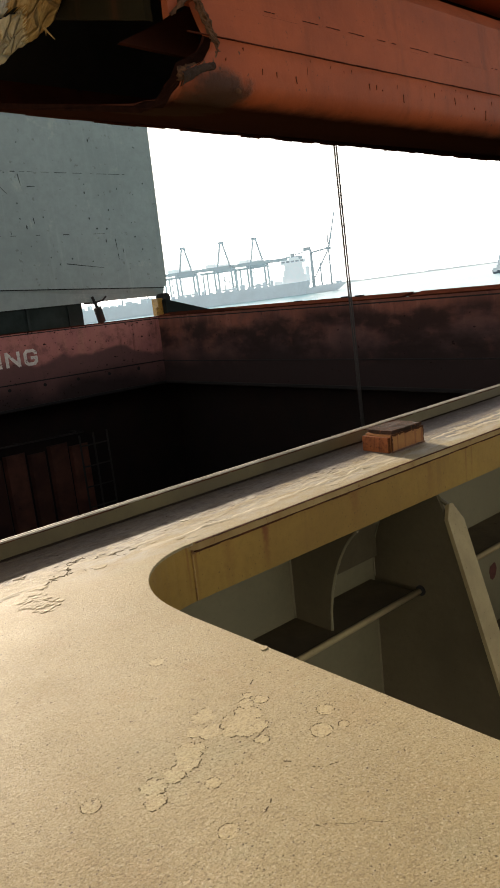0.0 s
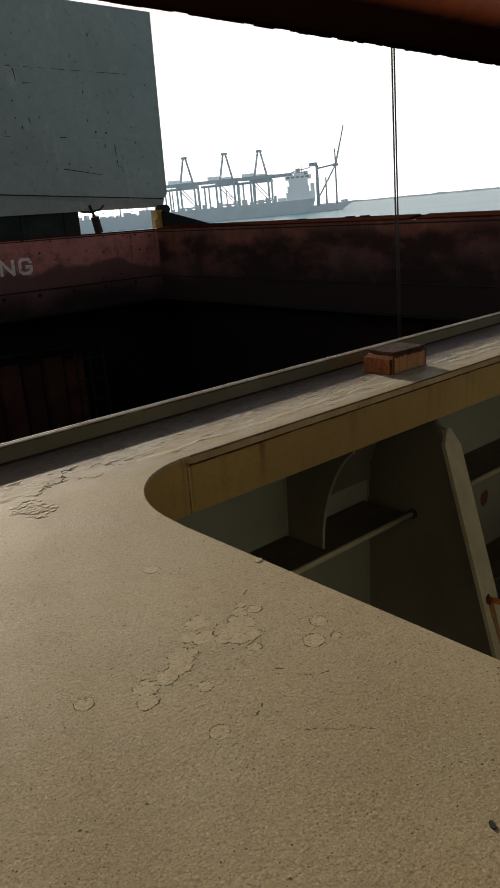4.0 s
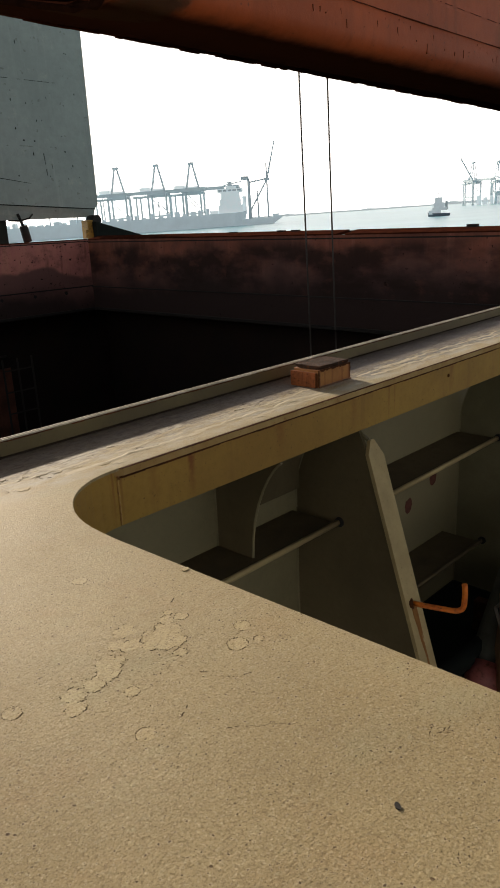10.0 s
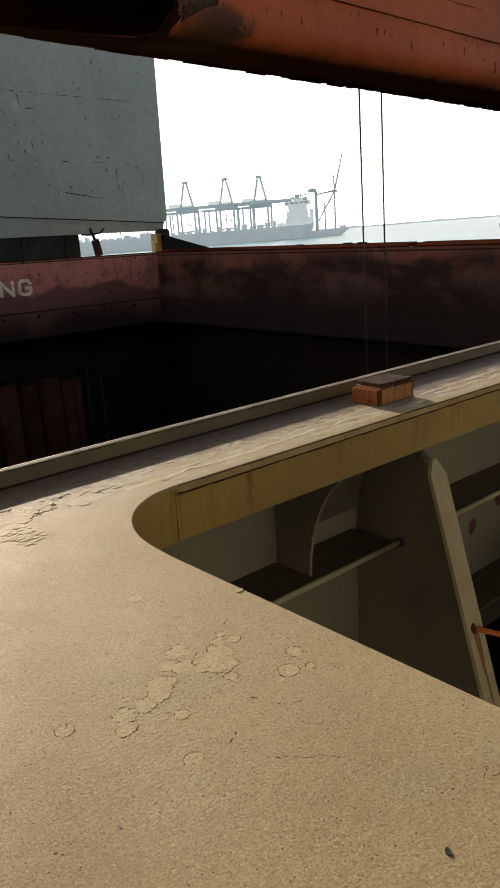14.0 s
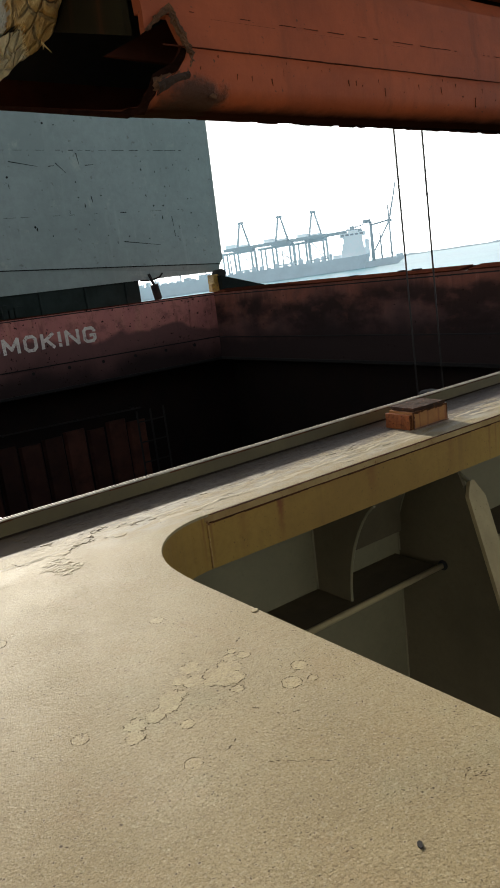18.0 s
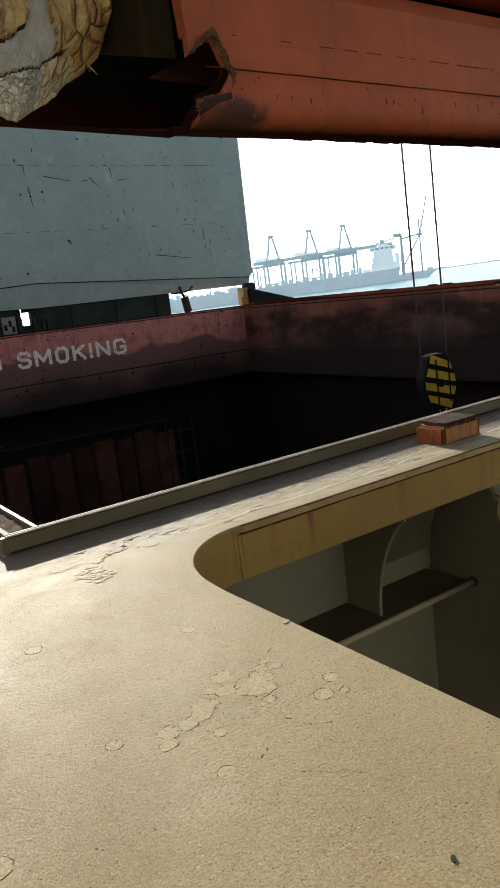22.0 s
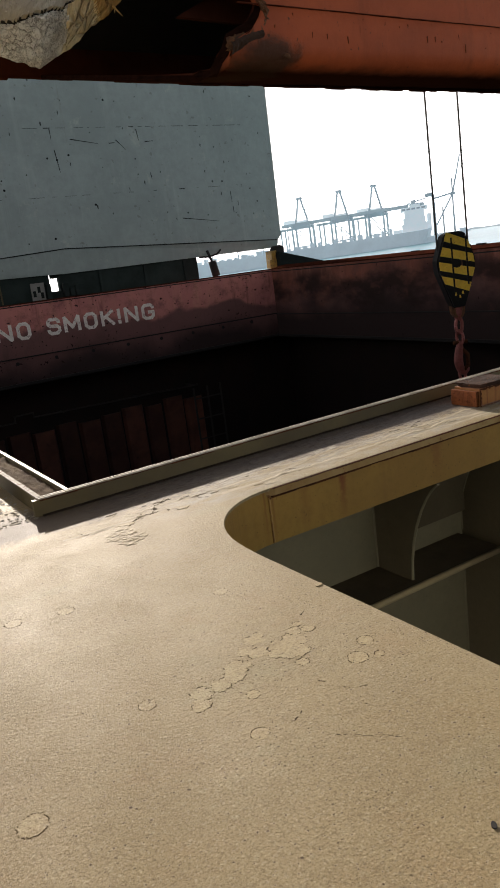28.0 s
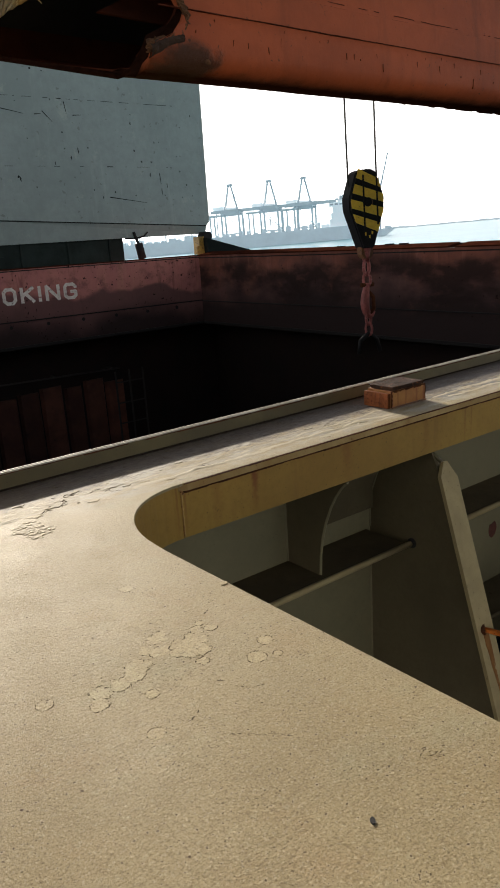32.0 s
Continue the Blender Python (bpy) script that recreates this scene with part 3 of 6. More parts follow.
# pale blue-grey base colours hold the haze over these distant things
HAZE_HULL = plain("hazed_hull", (0.54, 0.66, 0.71), 0.6, var=0.12, scale=0.05)
HAZE_CRANE = plain("hazed_crane", (0.38, 0.48, 0.53), 0.6, var=0.15, scale=0.05)
HAZE_WHITE = plain("hazed_ship_house", (0.82, 0.88, 0.90), 0.6, var=0.1, scale=0.1)
HAZE_DARK = plain("hazed_ship_window", (0.40, 0.46, 0.50), 0.5, var=0.1, scale=0.1)
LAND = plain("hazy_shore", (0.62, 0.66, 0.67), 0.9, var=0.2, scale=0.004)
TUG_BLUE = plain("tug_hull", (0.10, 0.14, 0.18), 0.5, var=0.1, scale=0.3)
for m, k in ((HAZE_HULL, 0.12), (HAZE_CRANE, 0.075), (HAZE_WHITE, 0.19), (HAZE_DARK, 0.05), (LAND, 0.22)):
    far = m.node_tree.nodes["Principled BSDF"]          # emission adds the haze over the distance, a plain backdrop beyond the harbour
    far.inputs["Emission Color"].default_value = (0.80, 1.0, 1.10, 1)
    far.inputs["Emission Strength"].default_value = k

# the tug's house glows a little, also in place of haze
TUG_WHITE = plain("hazed_tug_house", (0.62, 0.68, 0.72), 0.5, var=0.1, scale=0.5)
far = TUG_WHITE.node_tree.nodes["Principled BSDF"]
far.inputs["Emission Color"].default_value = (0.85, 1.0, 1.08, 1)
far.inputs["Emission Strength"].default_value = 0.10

# low shore along the horizon
bm = fresh()
prev = None
for k in range(60):
    az = 46.5 + k * 0.55
    h = 5 + 2 * noise.noise((k * 0.37, 2.0, 0)) + (k > 26) * 4 + (k % 11 == 5) * 3
    d = 2900
    row = []
    for dd, hh in ((d, -3), (d, max(2.5, h)), (d + 260, max(2.5, h)), (d + 260, -3)):
        row.append(bm.verts.new((dd * math.sin(radians(az)), dd * math.cos(radians(az)), hh)))
    if prev:
        for i in range(3):
            bm.faces.new((prev[i], row[i], row[i + 1], prev[i + 1]))
    prev = row
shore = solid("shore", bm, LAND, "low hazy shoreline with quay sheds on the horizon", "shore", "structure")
shore.matrix_world = SEA


def gantry_crane(turn_boom=0.0):
    """A quay crane: portal legs, girder, boom, apex frame with stays, machine house."""
    c = thing("gantry_crane", "tall quayside container crane with its boom lowered, coloured blue-grey for haze", "crane", group="quay cranes")
    for x in (-9, 9):
        for y in (-12, 12):
            bm = fresh()
            box(bm, x - 1.1, x + 1.1, y - 1.1, y + 1.1, 0, 44)
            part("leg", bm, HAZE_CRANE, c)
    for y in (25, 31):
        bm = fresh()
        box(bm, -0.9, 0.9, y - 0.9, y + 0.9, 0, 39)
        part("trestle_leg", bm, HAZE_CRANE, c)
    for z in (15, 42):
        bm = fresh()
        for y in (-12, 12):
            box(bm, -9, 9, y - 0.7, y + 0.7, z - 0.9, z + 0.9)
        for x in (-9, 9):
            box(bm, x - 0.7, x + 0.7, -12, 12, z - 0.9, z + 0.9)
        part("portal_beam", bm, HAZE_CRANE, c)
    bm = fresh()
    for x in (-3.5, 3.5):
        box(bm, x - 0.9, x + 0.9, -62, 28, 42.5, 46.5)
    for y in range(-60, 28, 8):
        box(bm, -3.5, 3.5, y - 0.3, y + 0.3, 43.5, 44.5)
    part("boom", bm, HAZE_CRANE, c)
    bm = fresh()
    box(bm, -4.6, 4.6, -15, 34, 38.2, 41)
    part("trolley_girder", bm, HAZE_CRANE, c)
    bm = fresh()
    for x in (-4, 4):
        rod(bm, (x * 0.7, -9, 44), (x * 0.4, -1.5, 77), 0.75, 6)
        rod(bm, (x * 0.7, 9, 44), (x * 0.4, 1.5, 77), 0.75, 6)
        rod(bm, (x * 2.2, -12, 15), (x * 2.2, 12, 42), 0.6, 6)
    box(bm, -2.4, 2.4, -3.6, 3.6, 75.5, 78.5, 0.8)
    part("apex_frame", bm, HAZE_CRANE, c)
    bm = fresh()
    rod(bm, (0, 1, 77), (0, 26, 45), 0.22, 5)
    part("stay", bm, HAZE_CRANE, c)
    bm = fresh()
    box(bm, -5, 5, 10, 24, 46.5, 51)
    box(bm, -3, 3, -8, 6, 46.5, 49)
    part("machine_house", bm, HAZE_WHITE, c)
    return c


# quay with its row of cranes behind the moored cargo ship
bm = fresh()
box(bm, -260, 120, -30, 60, -3, 3.2)
quay = solid("quay", bm, LAND, "grey concrete container quay behind the cargo ship", "quay", "structure")
quay.matrix_world = on_sea(40, 1050, 0)
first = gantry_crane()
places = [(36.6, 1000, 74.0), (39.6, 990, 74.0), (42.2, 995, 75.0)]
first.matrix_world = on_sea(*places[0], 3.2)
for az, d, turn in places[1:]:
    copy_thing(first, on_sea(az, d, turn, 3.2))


def cargo_ship():
    c = thing("cargo_ship", "moored cargo ship with white deckhouse, its hull coloured grey-blue for haze", "ship")
    bm = fresh()
    top = [(-210, -11), (70, -12), (80, -10), (85, 0), (80, 10), (70, 12), (-210, 11)]
    low = [(-210, -11), (66, -11), (74, -8), (79, 0), (74, 8), (66, 11), (-210, 11)]
    zt = [15.2, 15.2, 15.8, 16.8, 15.8, 15.2, 15.2]
    a1 = [bm.verts.new((x, y, z)) for (x, y), z in zip(top, zt)]
    b1 = [bm.verts.new((x, y, -2)) for x, y in low]
    bm.faces.new(a1)
    for i in range(7):
        bm.faces.new((b1[i], b1[(i + 1) % 7], a1[(i + 1) % 7], a1[i]))
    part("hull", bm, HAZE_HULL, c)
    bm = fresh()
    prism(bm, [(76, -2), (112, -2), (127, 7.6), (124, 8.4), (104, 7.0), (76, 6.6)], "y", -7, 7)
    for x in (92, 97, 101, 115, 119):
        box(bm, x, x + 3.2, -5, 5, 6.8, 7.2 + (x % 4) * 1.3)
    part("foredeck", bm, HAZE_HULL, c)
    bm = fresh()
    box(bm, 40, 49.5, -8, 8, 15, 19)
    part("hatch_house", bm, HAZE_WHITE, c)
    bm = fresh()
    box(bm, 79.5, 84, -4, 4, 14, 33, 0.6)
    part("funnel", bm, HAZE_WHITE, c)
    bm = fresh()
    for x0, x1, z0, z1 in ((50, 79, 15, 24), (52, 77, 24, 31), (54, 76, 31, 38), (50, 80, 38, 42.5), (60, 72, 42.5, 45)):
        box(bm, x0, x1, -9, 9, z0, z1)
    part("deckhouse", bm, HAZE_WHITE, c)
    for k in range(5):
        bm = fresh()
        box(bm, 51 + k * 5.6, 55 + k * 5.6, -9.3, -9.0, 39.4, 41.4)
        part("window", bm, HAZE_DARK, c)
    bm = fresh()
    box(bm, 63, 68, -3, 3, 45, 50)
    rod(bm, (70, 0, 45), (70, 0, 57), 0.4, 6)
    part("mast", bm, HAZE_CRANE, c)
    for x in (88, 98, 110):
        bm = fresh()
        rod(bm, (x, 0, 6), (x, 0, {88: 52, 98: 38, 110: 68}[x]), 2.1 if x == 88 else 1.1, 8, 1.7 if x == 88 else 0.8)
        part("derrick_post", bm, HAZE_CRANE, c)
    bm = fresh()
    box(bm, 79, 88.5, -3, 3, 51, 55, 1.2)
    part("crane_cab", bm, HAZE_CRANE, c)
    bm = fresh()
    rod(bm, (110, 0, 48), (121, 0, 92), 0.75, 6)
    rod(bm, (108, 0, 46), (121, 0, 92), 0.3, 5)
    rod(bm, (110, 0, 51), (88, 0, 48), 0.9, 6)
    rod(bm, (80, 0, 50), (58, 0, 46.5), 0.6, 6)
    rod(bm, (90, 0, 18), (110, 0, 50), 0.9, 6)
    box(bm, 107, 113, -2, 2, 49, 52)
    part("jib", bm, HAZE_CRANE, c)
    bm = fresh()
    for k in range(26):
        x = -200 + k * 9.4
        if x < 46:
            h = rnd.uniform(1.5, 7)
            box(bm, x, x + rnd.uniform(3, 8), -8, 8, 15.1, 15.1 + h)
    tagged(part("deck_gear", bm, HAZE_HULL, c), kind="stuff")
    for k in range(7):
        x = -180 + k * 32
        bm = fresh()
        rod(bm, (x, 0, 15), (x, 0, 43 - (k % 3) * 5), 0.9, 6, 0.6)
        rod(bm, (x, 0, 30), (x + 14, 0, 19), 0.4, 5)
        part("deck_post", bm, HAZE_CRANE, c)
    return c


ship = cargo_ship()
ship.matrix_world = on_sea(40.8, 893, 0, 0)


def tug_boat():
    c = thing("tug_boat", "small harbour tug with dark hull and white wheelhouse under way", "boat")
    bm = fresh()
    top = [(-9, -3), (3, -3.2), (6, -2), (8, 0), (6, 2), (3, 3.2), (-9, 3)]
    a1 = [bm.verts.new((x, y, 2.0 + max(0, x) * 0.13)) for x, y in top]
    b1 = [bm.verts.new((x * 0.93, y * 0.85, -0.6)) for x, y in top]
    bm.faces.new(a1)
    for i in range(7):
        bm.faces.new((b1[i], b1[(i + 1) % 7], a1[(i + 1) % 7], a1[i]))
    part("hull", bm, TUG_BLUE, c)
    bm = fresh()
    box(bm, -2, 7.2, -2.6, 2.6, 1.6, 4.6, 0.1)
    box(bm, -6.5, 4.6, -2.4, 2.4, 4.2, 6.6, 0.1)
    box(bm, -4.6, 3.6, -2.1, 2.1, 6.6, 10.2, 0.1)
    box(bm, -3.0, 2.8, -1.7, 1.7, 10.2, 13.8, 0.1)
    part("wheelhouse", bm, TUG_WHITE, c)
    for k in range(4):
        bm = fresh()
        box(bm, -1.2 + k, -0.5 + k, -1.76, -1.7, 11.6, 13.0)
        part("window", bm, HAZE_DARK, c)
    bm = fresh()
    rod(bm, (0, 0, 13.8), (0, 0, 20), 0.22, 6)
    rod(bm, (-1.4, 0, 16.5), (1.4, 0, 16.5), 0.12, 5)
    part("mast", bm, HAZE_DARK, c)
    bm = fresh()
    box(bm, -7.0, -5.0, -1.5, 1.5, 4.6, 11, 0.1)
    part("funnel", bm, HAZE_DARK, c)
    return c


tug = tug_boat()
tug.matrix_world = on_sea(60.5, 596, 180)

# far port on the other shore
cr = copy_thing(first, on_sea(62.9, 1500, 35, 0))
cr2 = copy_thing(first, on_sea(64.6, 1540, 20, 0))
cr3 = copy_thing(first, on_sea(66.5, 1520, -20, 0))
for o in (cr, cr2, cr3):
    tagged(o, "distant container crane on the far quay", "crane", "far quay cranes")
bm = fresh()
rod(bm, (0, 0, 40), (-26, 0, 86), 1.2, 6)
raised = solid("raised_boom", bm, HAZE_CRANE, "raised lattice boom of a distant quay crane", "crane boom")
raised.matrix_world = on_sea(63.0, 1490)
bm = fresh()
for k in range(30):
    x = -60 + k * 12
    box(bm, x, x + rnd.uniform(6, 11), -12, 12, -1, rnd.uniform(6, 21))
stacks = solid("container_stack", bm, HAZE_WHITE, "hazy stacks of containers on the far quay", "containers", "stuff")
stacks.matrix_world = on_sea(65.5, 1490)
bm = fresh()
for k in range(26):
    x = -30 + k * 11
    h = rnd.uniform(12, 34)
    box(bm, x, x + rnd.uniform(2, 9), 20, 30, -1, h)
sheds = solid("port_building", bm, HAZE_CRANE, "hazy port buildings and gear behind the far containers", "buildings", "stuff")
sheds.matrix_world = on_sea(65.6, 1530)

# ---- the ship: hold opening, coamings, deck ----
SKEW = 0.026                                     # the west side runs out of square, metres a metre
HX0, HX1, HY0, HY1 = 0.42, 14.5, 1.37, 21.5      # inside of the hatch
FLANGE_Y = 1.062
ARC = [(0.545, 0.80)]
for k in range(15):
    q = k / 14 * math.pi / 2
    ARC.append((0.745 - 0.199 * math.cos(q) ** 0.95, 0.835 + (FLANGE_Y - 0.835) * math.sin(q) ** 0.95))


def rim_y(x):
    """The near hatch edge, a little out of square."""
    return 1.308 + 0.018 * (x - 0.35)


bm = fresh()
outline = [(-1.6, -1.6), (0.60, -1.6), (0.568, 0.2)] + ARC + [(14.9, FLANGE_Y), (14.9, rim_y(14.9) + 0.03), (HX0, rim_y(HX0) + 0.03), (HX0 - SKEW * 20.1, 21.45), (-1.6, 21.45)]
prism(bm, outline, "z", -0.006, 0.0)
plate = solid("coaming_top_plate", bm, SAND, "sand-coloured gritty painted steel coaming top plate, worn and blistered", "steel plate", "structure")
bv = plate.modifiers.new("edge", "BEVEL")
bv.width, bv.segments, bv.limit_method = 0.0010, 2, "ANGLE"

# ochre face plate under the lip, straight and round the corner
bm = fresh()
path = [(0.60, -1.6), (0.568, 0.2)] + ARC + [(14.9, FLANGE_Y)]
rows = []
for k, (x, y) in enumerate(path):
    a0, a1 = Vector(path[max(0, k - 1)]), Vector(path[min(len(path) - 1, k + 1)])
    d = (a1 - a0).normalized()
    nrm = Vector((-d.y, d.x))
    p, q = Vector((x, y)) + nrm * 0.005, Vector((x, y)) + nrm * 0.015
    rows.append([bm.verts.new((*p, -0.0065)), bm.verts.new((*p, -0.121)), bm.verts.new((*q, -0.121)), bm.verts.new((*q, -0.0065))])
for r0, r1 in zip(rows, rows[1:]):
    for i in range(4):
        f = bm.faces.new((r0[i], r0[(i + 1) % 4], r1[(i + 1) % 4], r1[i]))
        f.smooth = False
face = solid("coaming_face_plate", bm, YELLOW, "ochre painted face plate of the coaming with rust runs", "steel plate", "structure")
SEAM = paint("pale_ochre_weld", (0.47, 0.285, 0.075), (0.33, 0.17, 0.05), scale=40, rust_at=(0.57, 0.66), rust=(0.16, 0.06, 0.02), fine=150)
bm = fresh()
tube_path(bm, [(0.740 + 0.0022 * noise.noise((k * 0.9, 2, 0)), 1.0668, -0.022 - k * 0.0075) for k in range(14)], 0.0026, 6)
part("weld_seam", bm, SEAM, face, "pale ochre weld down the corner joint")
# flat edging bar welded to the straight flange, rust along both of its edges
bm = fresh()
prism(bm, [(0.742, FLANGE_Y + 0.010), (0.733, FLANGE_Y + 0.004), (0.752, FLANGE_Y - 0.004), (14.9, FLANGE_Y - 0.004), (14.9, FLANGE_Y + 0.010)], "z", -0.0172, -0.0012)
part("edging_bar", bm, paint("edging_paint", (0.45, 0.315, 0.135), (0.33, 0.205, 0.075), scale=9, rust_at=(0.60, 0.70), rust=(0.20, 0.08, 0.03), fine=90, speck=0.4, spec=0.15), face, "narrow cream-brown edging bar along the flange")
for za, zb, thin, name in ((-0.0225, -0.0165, 0.0042, "rust_line"), (-0.0032, -0.0006, 0.0022, "rust_edge")):
    bm = fresh()
    x = 0.745
    while x < 9.0:
        w = rnd.uniform(0.012, 0.06)
        h = thin * rnd.uniform(0.55, 1.0)
        box(bm, x, x + w, FLANGE_Y - 0.0052, FLANGE_Y + 0.004, zb - h, zb)
        x += w
    tagged(part(name, bm, RUST, face, "dark rusty line along the edging bar"), kind="stuff")
bm = fresh()
for x, z in ((0.737, -0.016), (0.741, -0.021), (0.932, -0.007), (0.934, -0.015), (0.931, -0.019)):
    bmesh.ops.create_icosphere(bm, subdivisions=1, radius=0.0030, matrix=Matrix.Translation((x, FLANGE_Y - 0.002, z)))
tagged(part("weld_knob", bm, WELD, face, "rusty weld lumps"), kind="stuff")
bm = fresh()
bmesh.ops.create_uvsphere(bm, u_segments=8, v_segments=6, radius=0.006, matrix=Matrix.Translation((2.03, 1.068, -0.055)))
part("rust_spot", bm, RUST, face)

# coaming wall outside, below the top plate, and deck
bm = fresh()
box(bm, HX0, 14.9, 1.31, 1.33, -1.1, -0.014)
outer = solid("coaming_wall_south", bm, OLIVE, "grey-green painted outer coaming wall", "wall", "structure")
bm = fresh()
for x0, x1, y0, y1 in ((-14, 0.30, -9, 24.5), (0.30, 14.7, -9, 1.30), (14.7, 17.5, -9, 24.5), (0.30, 14.7, 21.7, 24.5)):
    box(bm, x0, x1, y0, y1, -1.25, -1.1)
deck = solid("main_deck", bm, SHADE, "dark grimy steel main deck", "deck", "structure")
bm = fresh()
for x0, x1, y0, y1 in ((-14, 17.5, 24.4, 24.5), (-14, 17.5, -9, -8.9), (-14, -13.9, -8.9, 24.4), (17.4, 17.5, -8.9, 24.4)):
    box(bm, x0, x1, y0, y1, -13, -1.1)
solid("hull_side", bm, SHADE, "dark steel ship's side above the water", "hull", "structure")

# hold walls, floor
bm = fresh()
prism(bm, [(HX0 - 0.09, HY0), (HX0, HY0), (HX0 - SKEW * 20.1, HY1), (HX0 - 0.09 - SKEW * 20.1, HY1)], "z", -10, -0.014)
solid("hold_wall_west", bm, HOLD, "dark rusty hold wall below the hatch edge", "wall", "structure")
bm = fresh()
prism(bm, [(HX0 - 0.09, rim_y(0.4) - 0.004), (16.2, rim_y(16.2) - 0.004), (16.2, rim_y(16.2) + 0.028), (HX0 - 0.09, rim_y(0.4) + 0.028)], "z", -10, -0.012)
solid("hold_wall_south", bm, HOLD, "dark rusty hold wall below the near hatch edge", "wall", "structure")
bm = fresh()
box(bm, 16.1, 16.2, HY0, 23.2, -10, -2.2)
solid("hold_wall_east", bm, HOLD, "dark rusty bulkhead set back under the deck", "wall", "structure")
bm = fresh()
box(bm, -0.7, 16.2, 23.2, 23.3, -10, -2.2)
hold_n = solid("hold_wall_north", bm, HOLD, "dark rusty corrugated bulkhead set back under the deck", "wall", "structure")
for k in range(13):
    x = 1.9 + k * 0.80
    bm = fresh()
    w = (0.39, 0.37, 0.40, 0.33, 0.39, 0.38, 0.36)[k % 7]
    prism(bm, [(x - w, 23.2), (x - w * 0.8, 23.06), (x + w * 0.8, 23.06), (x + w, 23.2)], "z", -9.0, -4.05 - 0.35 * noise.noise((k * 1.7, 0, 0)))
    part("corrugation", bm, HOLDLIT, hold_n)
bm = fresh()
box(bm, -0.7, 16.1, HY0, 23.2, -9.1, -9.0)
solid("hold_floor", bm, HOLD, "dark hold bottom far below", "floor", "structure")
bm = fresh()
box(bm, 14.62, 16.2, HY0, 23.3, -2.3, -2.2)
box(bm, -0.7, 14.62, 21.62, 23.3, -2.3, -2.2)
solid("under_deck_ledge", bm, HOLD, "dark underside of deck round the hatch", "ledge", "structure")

bm = fresh()
tube_path(bm, [(2.2, 22.8, -3.55), (5.0, 22.8, -3.55), (5.0, 22.8, -3.35), (5.6, 22.8, -3.35), (5.6, 22.8, -3.5), (11.6, 22.8, -3.6)], 0.035, 6)
for x in (2.6, 6.6, 9.2, 11.3):
    rod(bm, (x, 22.8, -3.55), (x, 23.2, -3.55), 0.03, 6)
solid("hold_pipe", bm, LADDER, "thin rusty pipe run along the hold bulkhead", "pipe")

lad = thing("hold_ladder", "rusty vertical steel ladder fixed to the hold bulkhead", "ladder", (12.1, 22.7, -3.7))
for x in (-0.75, -0.2, 0.35):
    bm = fresh()
    rod(bm, (x, 0, 0), (x, 0, -6.2), 0.035, 6)
    part("rail", bm, LADDER, lad)
for k in range(8):
    bm = fresh()
    rod(bm, (-0.75, 0, -0.4 - k * 0.75), (0.35, 0, -0.4 - k * 0.75), 0.025, 6)
    part("rung", bm, LADDER, lad)

# far coamings
bm = fresh()
box(bm, -1.6, HX1 + 0.12, HY1, HY1 + 0.12, -2.25, 0.07)
wall_n = solid("coaming_wall_north", bm, SOOTRED, "red painted inner hatch coaming with soot billows, darker towards the bottom", "wall", "structure")
bm = fresh()
box(bm, -1.6, HX1 + 0.12, HY1 - 0.03, HY1 + 0.30, 0.07, 0.10, 0.008)
part("top_bar", bm, DARKRED, wall_n, "rusty dark coaming top bar")
bm = fresh()
box(bm, -1.6, HX1, HY1 - 0.03, HY1, -1.480, -1.445)
part("stringer", bm, BLACK, wall_n, "dark rusty horizontal seam")
# black strip painted for the shadow gap under the top bar
bm = fresh()
box(bm, -1.6, HX1, HY1 - 0.012, HY1, 0.010, 0.040)
part("bar_gap_shade", bm, BLACK, wall_n, "dark strip painted for the shaded gap below the top bar")
bm = fresh()
rod(bm, (3.90, HY1 - 0.004, -0.815), (4.74, HY1 - 0.004, -0.40), 0.013, 5, 0.008)
part("scrape", bm, BLACK, wall_n, "black diagonal scrape")
bm = fresh()
box(bm, -1.6, HX1, HY1 - 0.05, HY1, -2.29, -2.2, 0.01)
part("lower_edge", bm, BLACK, wall_n)
# black discs stand for the dark of the holes
for k in range(11):
    x = 1.6 + k * 1.18
    bm = fresh()
    rod(bm, (x, HY1 - 0.02, -1.62), (x, HY1 + 0.01, -1.62), 0.055, 8)
    part("bolt_hole", bm, BLACK, wall_n)

bm = fresh()
prism(bm, [(HY0, -0.03), (HY1, 0.075), (HY1, -2.25), (HY0, -2.25)], "x", HX1, HX1 + 0.12)
wall_e = solid("coaming_wall_east", bm, SOOTRED_E, "rust-red inner hatch coaming with smoke-black clouds, darker towards the bottom", "wall", "structure")
bm = fresh()
NOTCH = 10.77
for y0, y1 in ((HY0, NOTCH - 0.12), (NOTCH + 0.12, HY1)):
    zz = [(-0.03 + (y - HY0) / (HY1 - HY0) * 0.105) for y in (y0, y1)]
    vs = [[bm.verts.new((x, y, z + dz)) for x, dz in ((HX1 - 0.03, 0.0), (HX1 - 0.03, 0.03), (HX1 + 0.5, 0.11), (HX1 + 0.5, 0.0))] for y, z in zip((y0, y1), zz)]
    for i in range(4):
        bm.faces.new((vs[0][i], vs[0][(i + 1) % 4], vs[1][(i + 1) % 4], vs[1][i]))
    bm.faces.new(vs[0])
    bm.faces.new(vs[1][::-1])
part("top_bar", bm, DARKRED, wall_e, "rusty coaming top bar with a small notch")
bm = fresh()
box(bm, HX1 + 0.46, HX1 + 0.56, HY0, HY1 - 1.5, 0.02, 0.105, 0.01)
for y in (2.5, 6.1, 7.6, 12.6, 13.1, 14.9, 17.2):
    box(bm, HX1 + 0.4, HX1 + 0.52, y - 0.12, y + 0.12, 0.09, 0.165, 0.01)
